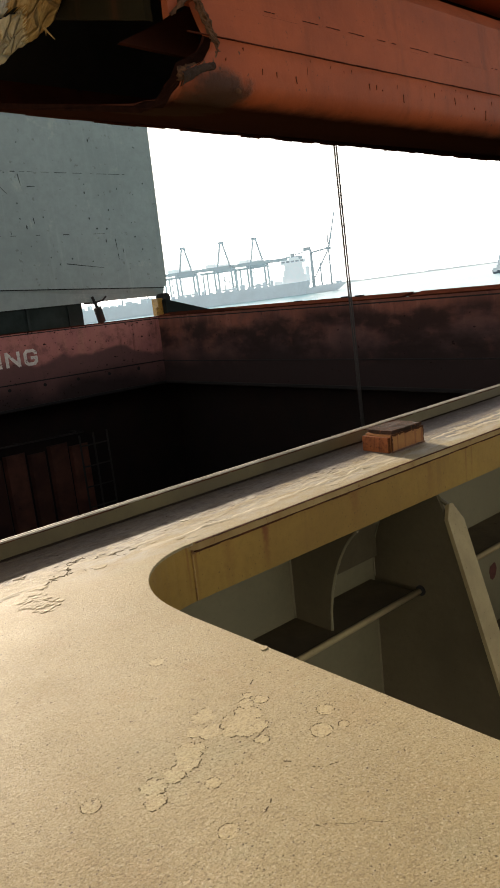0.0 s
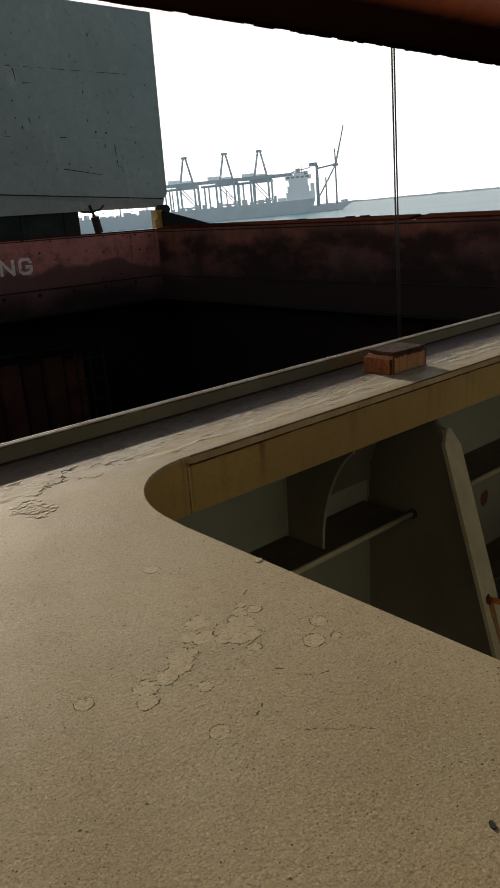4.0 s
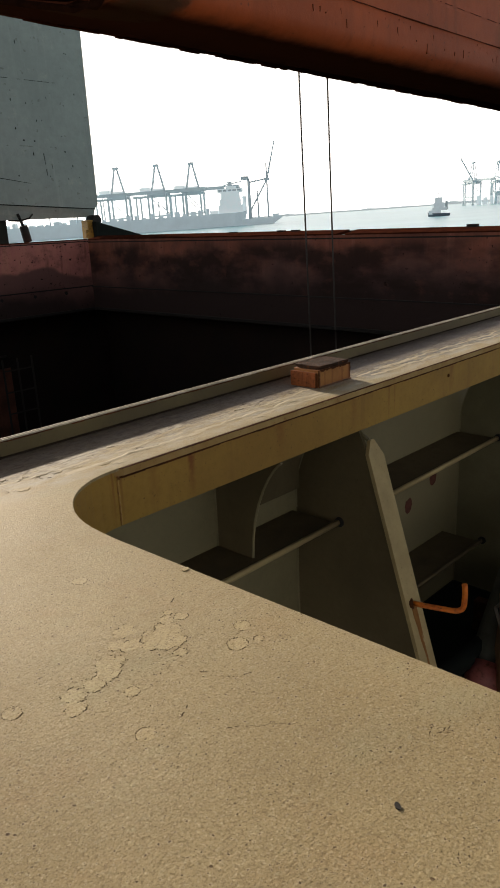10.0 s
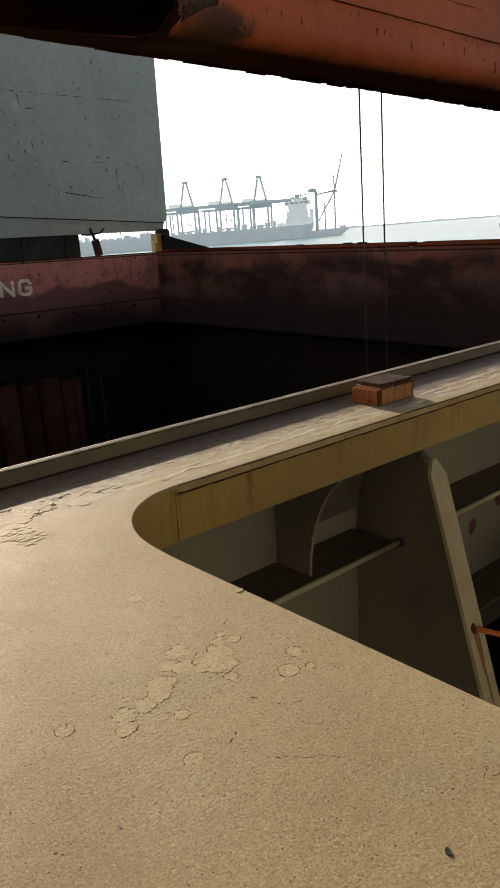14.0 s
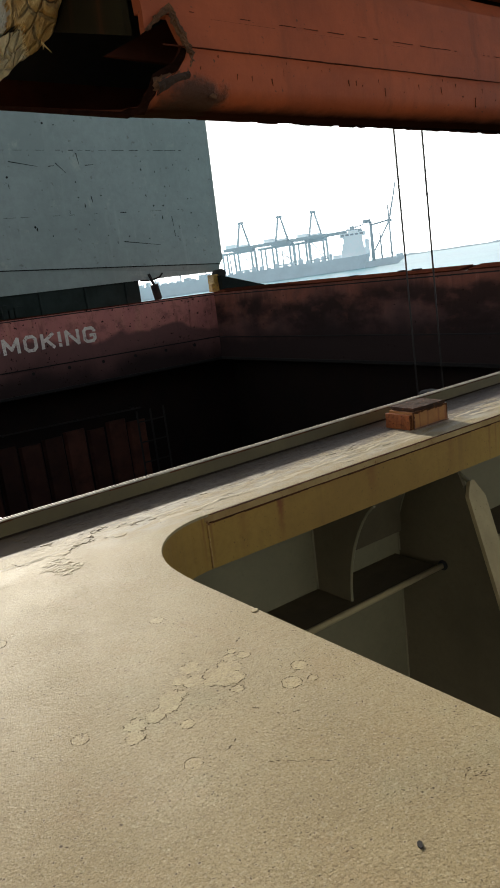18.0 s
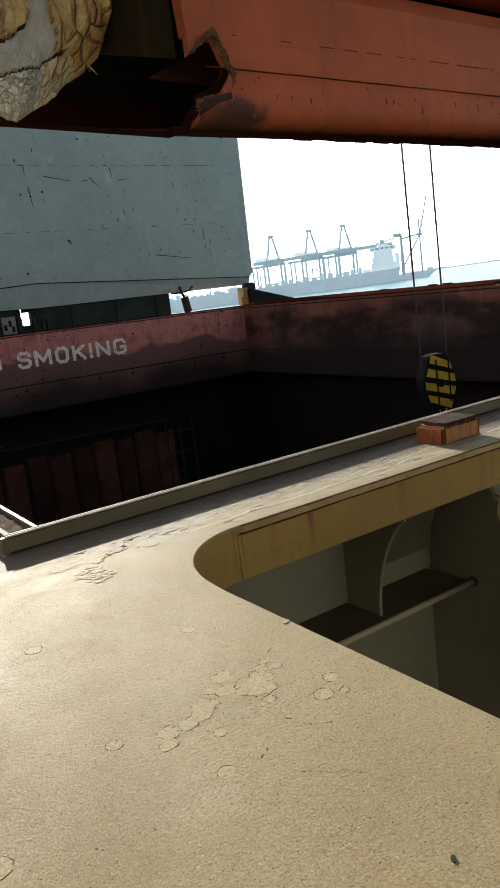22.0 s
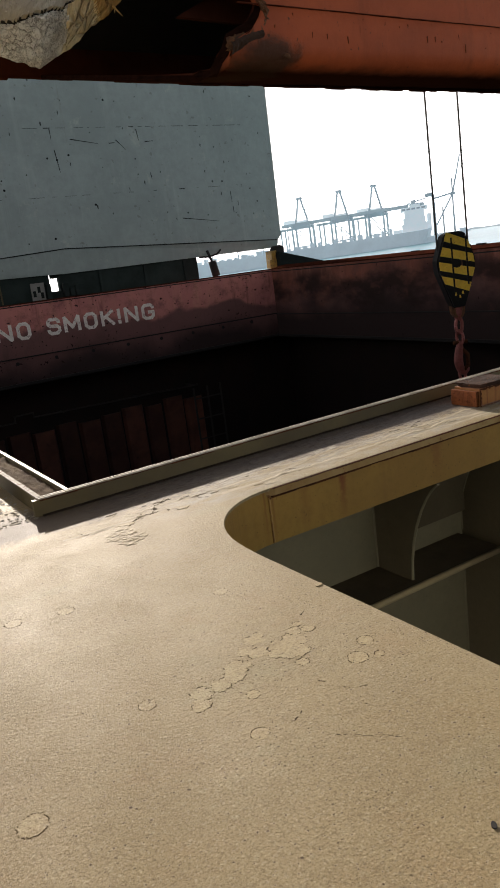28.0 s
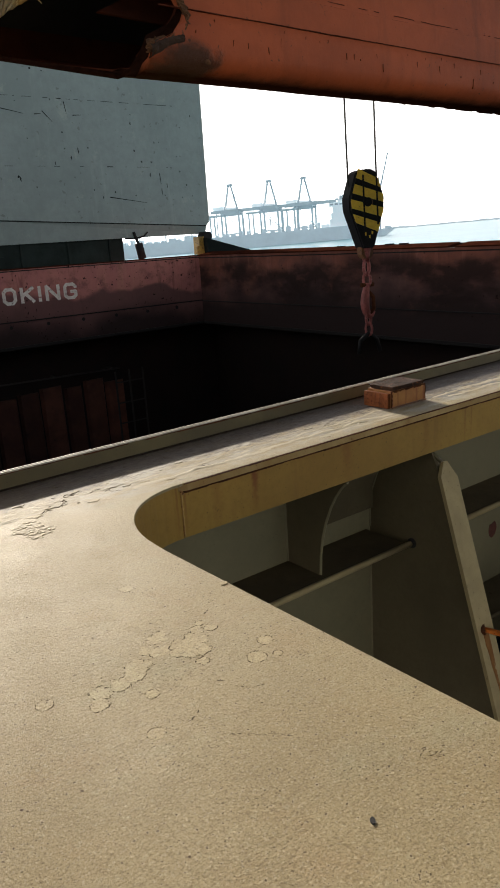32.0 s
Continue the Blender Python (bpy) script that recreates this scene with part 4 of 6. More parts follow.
part("outer_lip", bm, BLACK, wall_e)
bm = fresh()
box(bm, HX1 - 0.035, HX1, HY0, HY1, -1.505, -1.472)
part("stringer", bm, BLACK, wall_e, "dark rusty horizontal seam")
# black strip for the same shadow gap, following the bar's slope
bm = fresh()
prism(bm, [(HY0, -0.125), (HY1, -0.020), (HY1, 0.012), (HY0, -0.093)], "x", HX1 - 0.012, HX1)
part("bar_gap_shade", bm, BLACK, wall_e, "dark strip painted for the shaded gap below the top bar")
bm = fresh()
box(bm, HX1 - 0.05, HX1, HY0, HY1, -2.29, -2.2, 0.01)
part("lower_edge", bm, BLACK, wall_e)


GLYPHS = {
    "N": [[(0, 0), (0, 1)], [(0, 1), (1, 0)], [(1, 0), (1, 1)]],
    "O": [[(0.25, 0), (0, 0.2), (0, 0.8), (0.25, 1), (0.75, 1), (1, 0.8), (1, 0.2), (0.75, 0), (0.25, 0)]],
    "S": [[(0, 0.24), (0, 0.15), (0.22, 0), (0.78, 0), (1, 0.18), (1, 0.38), (0.8, 0.5), (0.2, 0.54), (0, 0.66), (0, 0.84), (0.22, 1), (0.78, 1), (1, 0.86), (1, 0.76)]],
    "M": [[(0, 0), (0, 1)], [(0, 1), (0.5, 0.25)], [(0.5, 0.25), (1, 1)], [(1, 1), (1, 0)]],
    "K": [[(0, 0), (0, 1)], [(0, 0.42), (1, 1)], [(0.34, 0.60), (1, 0)]],
    "I": [[(0.5, 0), (0.5, 0.16)], [(0.5, 0.36), (0.5, 1)]],
    "G": [[(1, 0.76), (1, 0.84), (0.78, 1), (0.22, 1), (0, 0.82), (0, 0.18), (0.22, 0), (0.78, 0), (1, 0.18), (1, 0.46), (0.58, 0.46)]]}


def stencil(glyph, x0, x1, z0, z1, y, stroke, parent):
    """One painted block letter: butted strokes of equal width, a film of paint thick."""
    bm = fresh()
    k = 0
    h = stroke / 2
    for line in GLYPHS[glyph]:
        pts = [Vector((x0 + h + (x1 - x0 - stroke) * u, z0 + h + (z1 - z0 - stroke) * v)) for u, v in line]
        for p, q in zip(pts, pts[1:]):
            d = (q - p).normalized()
            n, e = Vector((-d.y, d.x)) * h, d * h * 0.55
            prism(bm, [tuple(p - e - n), tuple(q + e - n), tuple(q + e + n), tuple(p - e + n)], "y", y - 0.010 - 0.0006 * k, y)
            k += 1
    part("painted_letter", bm, LETTER, parent, "worn white stencilled letter of NO SMOKING")


for glyph, x0, x1 in (("N", 4.68, 5.17), ("O", 5.29, 5.71), ("S", 6.20, 6.62), ("M", 6.72, 7.25), ("O", 7.37, 7.80), ("K", 7.92, 8.37), ("I", 8.47, 8.59), ("N", 8.71, 9.19), ("G", 9.31, 9.76)):
    stencil(glyph, x0, x1, -0.955, -0.445, HY1, 0.098, wall_n)

# near rim of the hatch and the channel along its side
bm = fresh()
prism(bm, [(0.330, rim_y(0.33)), (14.5, rim_y(14.5)), (14.5, rim_y(14.5) + 0.012), (0.330, rim_y(0.33) + 0.012)], "z", 0.0, 0.035)
rim = solid("hatch_rim_south", bm, RIM, "low grey-green steel rim along the hatch edge", "rim", "structure")
bm = fresh()
prism(bm, [(0.345, rim_y(0.345) - 0.006), (14.5, rim_y(14.5) - 0.006), (14.5, rim_y(14.5)), (0.345, rim_y(0.345))], "z", 0.0, 0.003)
part("weld_bead", bm, plain("foot_dark", (0.035, 0.026, 0.02), 0.9, spec=0.05), rim, "dark bead along the foot of the rim")
bm = fresh()
prism(bm, [(0.340, rim_y(0.34) - 0.001), (14.5, rim_y(14.5) - 0.001), (14.5, rim_y(14.5) + 0.0022), (0.340, rim_y(0.34) + 0.0022)], "z", 0.035, 0.0385)
part("top_edge", bm, BRIGHT, rim, "bare worn top edge")
bm = fresh()
x = 0.345
while x < 4.2:
    w = rnd.uniform(0.01, 0.07)
    if rnd.random() > 0.12:
        h = rnd.uniform(0.0012, 0.0035)
        prism(bm, [(x, rim_y(x) - 0.0014), (x + w, rim_y(x + w) - 0.0014), (x + w, rim_y(x + w) + 0.001), (x, rim_y(x) + 0.001)], "z", 0.0345 - h, 0.0345)
    x += w
tagged(part("rust_line", bm, RUST, rim, "dark rust line below the worn edge"), kind="stuff")
bm = fresh()
prism(bm, [(0.340, rim_y(0.34) + 0.0100), (14.5, rim_y(14.5) + 0.0100), (14.5, rim_y(14.5) + 0.0135), (0.340, rim_y(0.34) + 0.0135)], "z", 0.031, 0.0382)
part("inner_edge", bm, BRIGHT, rim)
bm = fresh()
prism(bm, [(0.340, rim_y(0.34) + 0.0023), (14.5, rim_y(14.5) + 0.0023), (14.5, rim_y(14.5) + 0.0099), (0.340, rim_y(0.34) + 0.0099)], "z", 0.035, 0.0355)
part("dark_gap", bm, RUST, rim, "dark strip between the two bright edges")


def west_strip(xa, xb, y0, y1, z0, z1):
    bm = fresh()
    prism(bm, [(xa - SKEW * (y0 - 1.3), y0), (xb - SKEW * (y0 - 1.3), y0), (xb - SKEW * (y1 - 1.3), y1), (xa - SKEW * (y1 - 1.3), y1)], "z", z0, z1)
    return bm


rim_w = solid("hatch_rim_west", west_strip(0.342, 0.350, 1.32, 21.4, 0.0, 0.035), RIM, "steel channel rim along the hatch side filled with debris", "rim", "structure")
part("inner_lip", west_strip(0.404, 0.412, 1.321, 21.4, 0.0, 0.037), RIM, rim_w)
part("top_edge", west_strip(0.341, 0.352, 1.321, 21.4, 0.035, 0.0385), STEEL, rim_w, "bright worn top edge")
bm = fresh()
rows = []
y = 1.325
k = 0
while y < 21.3:
    rows.append([bm.verts.new((0.349 + j * 0.0056 - SKEW * (y - 1.3), y, 0.027 + 0.008 * noise.noise((j * 0.55, y * 22, 3)) + 0.004 * noise.noise((j * 1.9, y * 70, 6)))) for j in range(11)])
    y += 0.009 if y < 3.5 else (0.03 if y < 6 else 0.3)
for r0, r1 in zip(rows, rows[1:]):
    for i in range(10):
        bm.faces.new((r0[i], r0[i + 1], r1[i + 1], r1[i])).smooth = True
part("debris", bm, paint("channel_dirt", (0.20, 0.15, 0.10), (0.09, 0.062, 0.042), rust=(0.42, 0.36, 0.27), scale=22, rust_at=(0.60, 0.66), fine=160, bump=(0.8, 0.006), rough=0.9, spec=0.06), rim_w, "dry dirt and flaked paint in the channel")

# ---- the coaming stays and stiffeners below the lip ----
def coaming_stay(x, web_paint):
    stay = thing("coaming_stay", "grey-green triangular coaming stay with a pointed flange bar", "bracket", (x, 0, 0), "coaming stays")
    bm = fresh()
    sweep = [(1.31 - 0.115 * (k / 8) ** 1.5, -0.345 + 0.26 * (k / 8)) for k in range(9)]
    prism(bm, [(1.31, -0.415)] + sweep + [(1.185, -0.05), (1.075, -0.125), (1.060, -0.16), (0.765, -1.1), (1.31, -1.1)], "x", -0.006, 0.006)
    part("web", bm, web_paint, stay)
    bm = fresh()
    d = Vector((0, -0.298, -0.94)).normalized()
    nrm = Vector((0, -d.z, d.y))
    if nrm.y > 0:
        nrm = -nrm
    o = Vector((0, 1.058, -0.145))
    pts = [(0.006, 0.008), (0.022, 0.008), (0.050, 0.060), (0.040, 1.0), (-0.030, 1.0), (-0.018, 0.045)]
    lo = [bm.verts.new(o + Vector((px, 0, 0)) + d * s) for px, s in pts]
    hi = [bm.verts.new(o + Vector((px, 0, 0)) + d * s + nrm * 0.012) for px, s in pts]
    bm.faces.new(lo)
    bm.faces.new(hi[::-1])
    for i in range(6):
        bm.faces.new((lo[i], hi[i], hi[(i + 1) % 6], lo[(i + 1) % 6]))
    part("flange_bar", bm, BARPAINT, stay, "pointed flange bar, coloured lighter for bounced light")
    bm = fresh()
    tube_path(bm, [(0.0, 1.085, -0.121), (0.004, 1.07, -0.138), (0.008, 1.052, -0.15)], 0.006, 6)
    part("weld_drip", bm, RIM, stay)
    bm = fresh()
    rod(bm, (-0.007, 1.308, -0.43), (-0.007, 1.308, -1.1), 0.003, 6)
    rod(bm, (-0.007, 1.308, -0.345), (-0.007, 1.308, -0.41), 0.003, 6)
    for p, q in zip(sweep, sweep[1:]):
        rod(bm, (-0.005, p[0], p[1]), (-0.005, q[0], q[1]), 0.0028, 6)
    part("weld", bm, OLIVE, stay, "pale weld bead along the edges")
    return stay


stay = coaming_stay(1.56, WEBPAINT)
bm = fresh()
d = Vector((0, -0.298, -0.94)).normalized()
for k, (px, s0, s1, w) in enumerate(((0.008, 0.487, 0.66, 0.0075), (0.016, 0.489, 0.60, 0.0045), (0.001, 0.488, 0.56, 0.004), (0.011, 0.60, 0.74, 0.004))):
    edge = [(-w, s0), (w * 0.9, s0 + 0.004), (w * 0.8, s0 + (s1 - s0) * 0.5), (w * 0.1, s1), (-w * 0.9, s0 + (s1 - s0) * 0.6)]
    lo = [bm.verts.new(Vector((px + q, 1.058, -0.145)) + d * t + Vector((0, d.z, -d.y)) * 0.0118) for q, t in edge]
    hi = [bm.verts.new(v.co + Vector((0, d.z, -d.y)) * (0.0006 + 0.0001 * k)) for v in lo]
    bm.faces.new(lo)
    bm.faces.new(hi[::-1])
    for i in range(5):
        bm.faces.new((lo[i], hi[i], hi[(i + 1) % 5], lo[(i + 1) % 5]))
tagged(part("rust_run", bm, paint("orange_brown_run", (0.26, 0.115, 0.030), (0.20, 0.085, 0.024), scale=30, rust_at=(0.6, 0.7), fine=120, spec=0.1), stay, "orange-brown rust run below the handle"), kind="stuff")
# webs further along get the paint lighter, for the light that reaches them
stay = coaming_stay(2.60, paint("lighter_web_paint", (0.175, 0.155, 0.090), (0.135, 0.120, 0.068), scale=3, rust_at=(0.70, 0.80), fine=60, speck=0.3, spec=0.1))
for x in (3.66, 4.72, 5.78, 6.84):
    copy_thing(stay, pose(x, 0, 0))


def curved_bracket(x):
    b = thing("curved_bracket", "grey-green web bracket with a curved free edge under the coaming lip", "bracket", (x, 0, 0), "curved brackets")
    bm = fresh()
    pts = [(1.31, -0.03), (1.08, -0.03), (1.068, -0.12)]
    for k in range(9):
        s = k / 8
        pts.append((1.068 + 0.112 * math.sin(s * math.pi / 2) ** 1.6, -0.124 - 0.290 * (1 - math.cos(s * math.pi / 2))))
    pts += [(1.31, -0.417)]
    prism(bm, pts, "x", -0.005, 0.005)
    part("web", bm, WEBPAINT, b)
    bm = fresh()
    for p, q in zip(pts[3:11], pts[4:12]):
        rod(bm, (0, p[0], p[1]), (0, q[0], q[1]), 0.0045, 6)
    part("edge_bead", bm, OLIVE, b)
    bm = fresh()
    rod(bm, (-0.005, 1.308, -0.05), (-0.005, 1.308, -0.415), 0.0032, 6)
    part("weld", bm, OLIVE, b)
    return b


cb = curved_bracket(1.22)
for x in (3.45, 4.65):
    copy_thing(cb, pose(x, 0, 0))

# plates set over the wall make it darker above z -0.345
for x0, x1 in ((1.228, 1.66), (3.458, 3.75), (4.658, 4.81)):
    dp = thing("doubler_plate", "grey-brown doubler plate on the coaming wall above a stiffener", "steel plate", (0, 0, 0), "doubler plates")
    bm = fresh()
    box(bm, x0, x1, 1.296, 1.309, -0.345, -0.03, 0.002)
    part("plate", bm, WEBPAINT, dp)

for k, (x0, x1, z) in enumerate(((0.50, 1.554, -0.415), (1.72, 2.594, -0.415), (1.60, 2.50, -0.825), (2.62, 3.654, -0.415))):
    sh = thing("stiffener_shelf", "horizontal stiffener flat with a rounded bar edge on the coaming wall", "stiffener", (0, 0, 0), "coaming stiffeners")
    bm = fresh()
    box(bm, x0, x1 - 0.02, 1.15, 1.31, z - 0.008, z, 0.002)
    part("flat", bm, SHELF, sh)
    # the low shelf's edge takes the darker brown
    bm = fresh()
    rod(bm, (x0, 1.147, z - 0.004), (x1, 1.147, z - 0.004), 0.0085, 10)
    part("bar_edge", bm, BARPAINT if z > -0.6 else SHELF, sh)
    # a black disc stands for the dark hole in the web
    bm = fresh()
    rod(bm, (x1 - 0.0035, 1.143, z - 0.002), (x1 + 0.002, 1.143, z - 0.002), 0.0155, 12)
    part("cut_out", bm, BLACK, sh)

for x, z, r in ((2.211, -0.622, 0.026), (2.39, -0.560, 0.026)):
    bm = fresh()
    ps = [(x + r * (1 + 0.55 * noise.noise((k * 2.3, x, 0))) * math.cos(k * 0.63), z + 1.25 * r * (1 + 0.55 * noise.noise((k * 2.3, z, 5))) * math.sin(k * 0.63)) for k in range(10)]
    prism(bm, ps, "y", 1.3092, 1.311)
    part("red_lead_patch", bm, REDLEAD, outer, "patch of bare red primer")

hd = thing("locking_handle", "orange-painted bent steel handle standing out from the stay", "handle", (1.565, 0.905, -0.605))
bm = fresh()
tube_path(bm, [(0, 0, 0), (0.018, -0.060, 0.0), (0.034, -0.112, 0.001), (0.039, -0.124, 0.003), (0.0425, -0.132, 0.008), (0.0445, -0.137, 0.015), (0.045, -0.139, 0.024), (0.045, -0.140, 0.055), (0.044, -0.1395, 0.078), (0.043, -0.138, 0.087)], 0.0078, 10)
part("bar", bm, AMBER, hd)
bm = fresh()
rod(bm, (-0.008, 0.012, -0.004), (0.004, -0.006, 0), 0.016, 10)
part("boss", bm, RUST, hd)

# a canvas-covered drum on the deck beside the coaming
cv = thing("covered_drum", "brown canvas-covered drum with a red and white rag on top", "drum", (2.10, 0.68, -1.1))
bm = fresh()
bmesh.ops.create_cone(bm, cap_ends=True, segments=28, radius1=0.20, radius2=0.18, depth=0.35, matrix=Matrix.Translation((0, 0, 0.175)))
bmesh.ops.subdivide_edges(bm, edges=bm.edges[:], cuts=3, use_grid_fill=True)
for v in bm.verts:
    v.co += Vector((noise.noise(v.co * 9), noise.noise(v.co * 9 + Vector((5, 0, 0))), 0.5 * noise.noise(v.co * 12))) * 0.022
part("cover", bm, paint("brown_canvas", (0.28, 0.16, 0.075), (0.18, 0.10, 0.05), scale=9, rust_at=None, fine=80, bump=(0.5, 0.006)), cv)
bm = fresh()
tube_path(bm, [(0.195 * math.cos(k * 0.5), 0.195 * math.sin(k * 0.5), 0.27 + 0.02 * math.sin(k * 2)) for k in range(13)], 0.006, 6)
part("lashing", bm, PALE, cv, "pale rope lashing")
bm = fresh()
bmesh.ops.create_icosphere(bm, subdivisions=4, radius=1.0, matrix=Matrix.Translation((-0.02, 0.02, 0.352)) @ Matrix.Diagonal((0.12, 0.11, 0.028, 1)))
for v in bm.verts:
    v.co += Vector((noise.noise(v.co * 22), noise.noise(v.co * 22 + Vector((3, 0, 0))), noise.noise(v.co * 28 + Vector((0, 3, 0))))) * 0.035
part("rag", bm, paint("red_white_rag", (0.24, 0.034, 0.026), (0.15, 0.022, 0.018), rust=(0.42, 0.38, 0.34), scale=9, rust_at=(0.52, 0.58), fine=60), cv, "crumpled red and white rag")

hs = thing("thick_hose", "thick dark grey-green hose rising from the deck", "hose", (0, 0, 0))
bm = fresh()
tube_path(bm, [(1.96, 0.86, -1.045), (2.06, 0.89, -0.985), (2.18, 0.90, -0.87), (2.32, 0.91, -0.735), (2.46, 0.90, -0.66), (2.62, 0.86, -0.66), (2.76, 0.83, -0.78), (2.82, 0.82, -1.09)], 0.05, 12)
part("hose", bm, paint("hose_rubber", (0.085, 0.088, 0.07), (0.06, 0.062, 0.05), scale=10, rust_at=(0.66, 0.74), fine=70, spec=0.2), hs)
bm = fresh()
rod(bm, (1.93, 0.853, -1.09), (2.0, 0.868, -1.02), 0.062, 12)
part("coupling", bm, CHAINRED, hs, "faded red hose coupling")
pp = thing("deck_pipe", "dark hydraulic pipe running along the deck", "pipe", (0, 0, -1.1))
bm = fresh()
tube_path(bm, [(1.7, 0.95, 0.09), (2.1, 0.9, 0.12), (2.6, 1.02, 0.12), (4.5, 1.0, 0.12)], 0.035, 10)
part("pipe", bm, SHADE, pp)
for x in (2.3, 3.3, 4.3):
    bm = fresh()
    box(bm, x - 0.02, x + 0.02, 0.94, 1.06, 0.0, 0.13, 0.004)
    part("clamp", bm, RUST, pp)

# landing pad block on the coaming top
blk = thing("landing_pad", "rusty ochre steel landing pad block welded to the coaming top", "steel block", (1.49, 1.158, 0))
bm = fresh()
box(bm, -0.005, 0.139, 0.0, 0.088, 0.0, 0.048, 0.002)
part("body", bm, BLOCKPAINT, blk)
bm = fresh()
box(bm, 0.001, 0.133, 0.001, 0.091, 0.0475, 0.058, 0.0015)
bmesh.ops.subdivide_edges(bm, edges=bm.edges[:], cuts=5, use_grid_fill=True)
for v in bm.verts:
    v.co += Vector((noise.noise(v.co * 90), noise.noise(v.co * 90 + Vector((4, 0, 0))), 0.7 * noise.noise(v.co * 70 + Vector((0, 4, 0))))) * 0.005
part("pad", bm, paint("black_rust", (0.062, 0.030, 0.018), (0.030, 0.018, 0.012), rust=(0.20, 0.075, 0.028), scale=22.0, rust_at=(0.56, 0.66), fine=160, bump=(0.8, 0.006), rough=0.95, spec=0.15), blk, "rust-eaten top pad with ragged edges")
bm = fresh()
box(bm, -0.016, -0.005, 0.004, 0.092, 0.0, 0.042, 0.002)
part("side_cheek", bm, paint("orange_rust", (0.28, 0.088, 0.028), (0.18, 0.058, 0.021), rust=(0.09, 0.028, 0.012), scale=30, rust_at=(0.54, 0.64), fine=120, streak=0.7, bump=(0.5, 0.003), spec=0.1), blk, "rust-streaked side plate")
for x in (-0.0155, -0.012, -0.0085):
    bm = fresh()
    box(bm, x, x + 0.0015, 0.0028, 0.0045, 0.0, 0.041, 0.0004)
    part("rib", bm, RUST, blk)
bm = fresh()
for x0, x1, z0, z1 in ((-0.005, -0.001, 0.003, 0.048), (0.136, 0.139, 0.003, 0.048), (-0.001, 0.136, 0.0435, 0.048)):
    n = max(2, int((x1 - x0 + z1 - z0) / 0.006))
    for k in range(n):
        a0, a1 = k / n, (k + 1) / n
        w = rnd.uniform(0.4, 1.5)
        if x1 - x0 > z1 - z0:
            box(bm, x0 + (x1 - x0) * a0, x0 + (x1 - x0) * a1, -0.0008, 0.001, z1 - (z1 - z0) * w, z1)
        else:
            box(bm, x0 - 0.0005, x0 + (x1 - x0) * w, -0.0008, 0.001, z0 + (z1 - z0) * a0, z0 + (z1 - z0) * a1)
tagged(part("rust_edge", bm, RUST, blk, "dark rust along the edges"), kind="stuff")
bm = fresh()
box(bm, -0.005, 0.139, -0.004, 0.0, 0.0, 0.004, 0.001)
part("weld_bead", bm, RUSTY, blk)

# ---- dark block and debris beside the channel rim ----
db = thing("rubber_block", "charred dark block with a pale flaking top beside the hatch rim", "block", (0.232, 1.525, 0))
db.rotation_euler = (0, 0, radians(-18))
bm = fresh()
box(bm, -0.052, 0.052, -0.085, 0.085, 0.0, 0.040, 0.002)
bmesh.ops.subdivide_edges(bm, edges=bm.edges[:], cuts=11, use_grid_fill=True)
for v in bm.verts:
    q = 1 - v.co.z * 5.5
    step = 0.004 * (v.co.z > 0.018)
    v.co.x, v.co.y = v.co.x * q - math.copysign(step, v.co.x) * (abs(v.co.x) > 0.03), v.co.y * q
    v.co += Vector((noise.noise(v.co * 55) + noise.noise(v.co * 160), noise.noise(v.co * 55 + Vector((3, 1, 0))) + noise.noise(v.co * 170), 0.3 * noise.noise(v.co * 60) if v.co.z > 0.03 else 0)) * 0.0038
CHAR = paint("charred_rubber", (0.045, 0.026, 0.018), (0.018, 0.012, 0.010), scale=30, rust_at=(0.56, 0.66), rust=(0.12, 0.055, 0.028), fine=140, bump=(0.8, 0.006), rough=0.9, spec=0.1)
part("body", bm, CHAR, db)
bm = fresh()
box(bm, -0.042, 0.040, -0.070, 0.068, 0.038, 0.053, 0.002)
bmesh.ops.subdivide_edges(bm, edges=bm.edges[:], cuts=11, use_grid_fill=True)
for v in bm.verts:
    v.co += Vector((noise.noise(v.co * 70) + noise.noise(v.co * 210), noise.noise(v.co * 70 + Vector((7, 1, 0))) + noise.noise(v.co * 220), 0.5 * noise.noise(v.co * 80))) * 0.004
part("cap", bm, CHAR, db, "ragged charred cap")
bm = fresh()
for k in range(110):
    x, y, r = rnd.uniform(-0.034, 0.032), rnd.uniform(-0.060, 0.058), rnd.uniform(0.002, 0.006)
    prism(bm, [(x + r * rnd.uniform(0.5, 1.3) * math.cos(j), y + r * rnd.uniform(0.5, 1.3) * math.sin(j)) for j in range(6)], "z", 0.052, 0.0543 + rnd.uniform(0, 0.001))
tagged(part("flaking_top", bm, PALE, db, "pale flaking paint on top"), kind="stuff")
bm = fresh()
for k in range(120):
    a, q = rnd.uniform(0, 6.28), rnd.uniform(0.85, 1.25) ** 1.3
    x, y, r = 0.055 * q * math.cos(a), 0.090 * q * math.sin(a), rnd.uniform(0.0008, 0.0028)
    prism(bm, [(x + r * rnd.uniform(0.5, 1.3) * math.cos(j), y + r * rnd.uniform(0.5, 1.3) * math.sin(j)) for j in range(6)], "z", 0.0, rnd.uniform(0.0006, 0.0022))
tagged(part("crumbs", bm, CHAR, db, "charred crumbs round the foot"), kind="stuff")
st = thing("rubble_lump", "small pale lump of rubble on the plate", "rubble", (0.205, 2.03, 0.0))
bm = fresh()
bmesh.ops.create_icosphere(bm, subdivisions=2, radius=0.014, matrix=Matrix.Translation((0, 0, 0.008)) @ Matrix.Diagonal((1.8, 0.9, 0.7, 1)))
for v in bm.verts:
    v.co += v.co * 0.3 * noise.noise(v.co * 60)
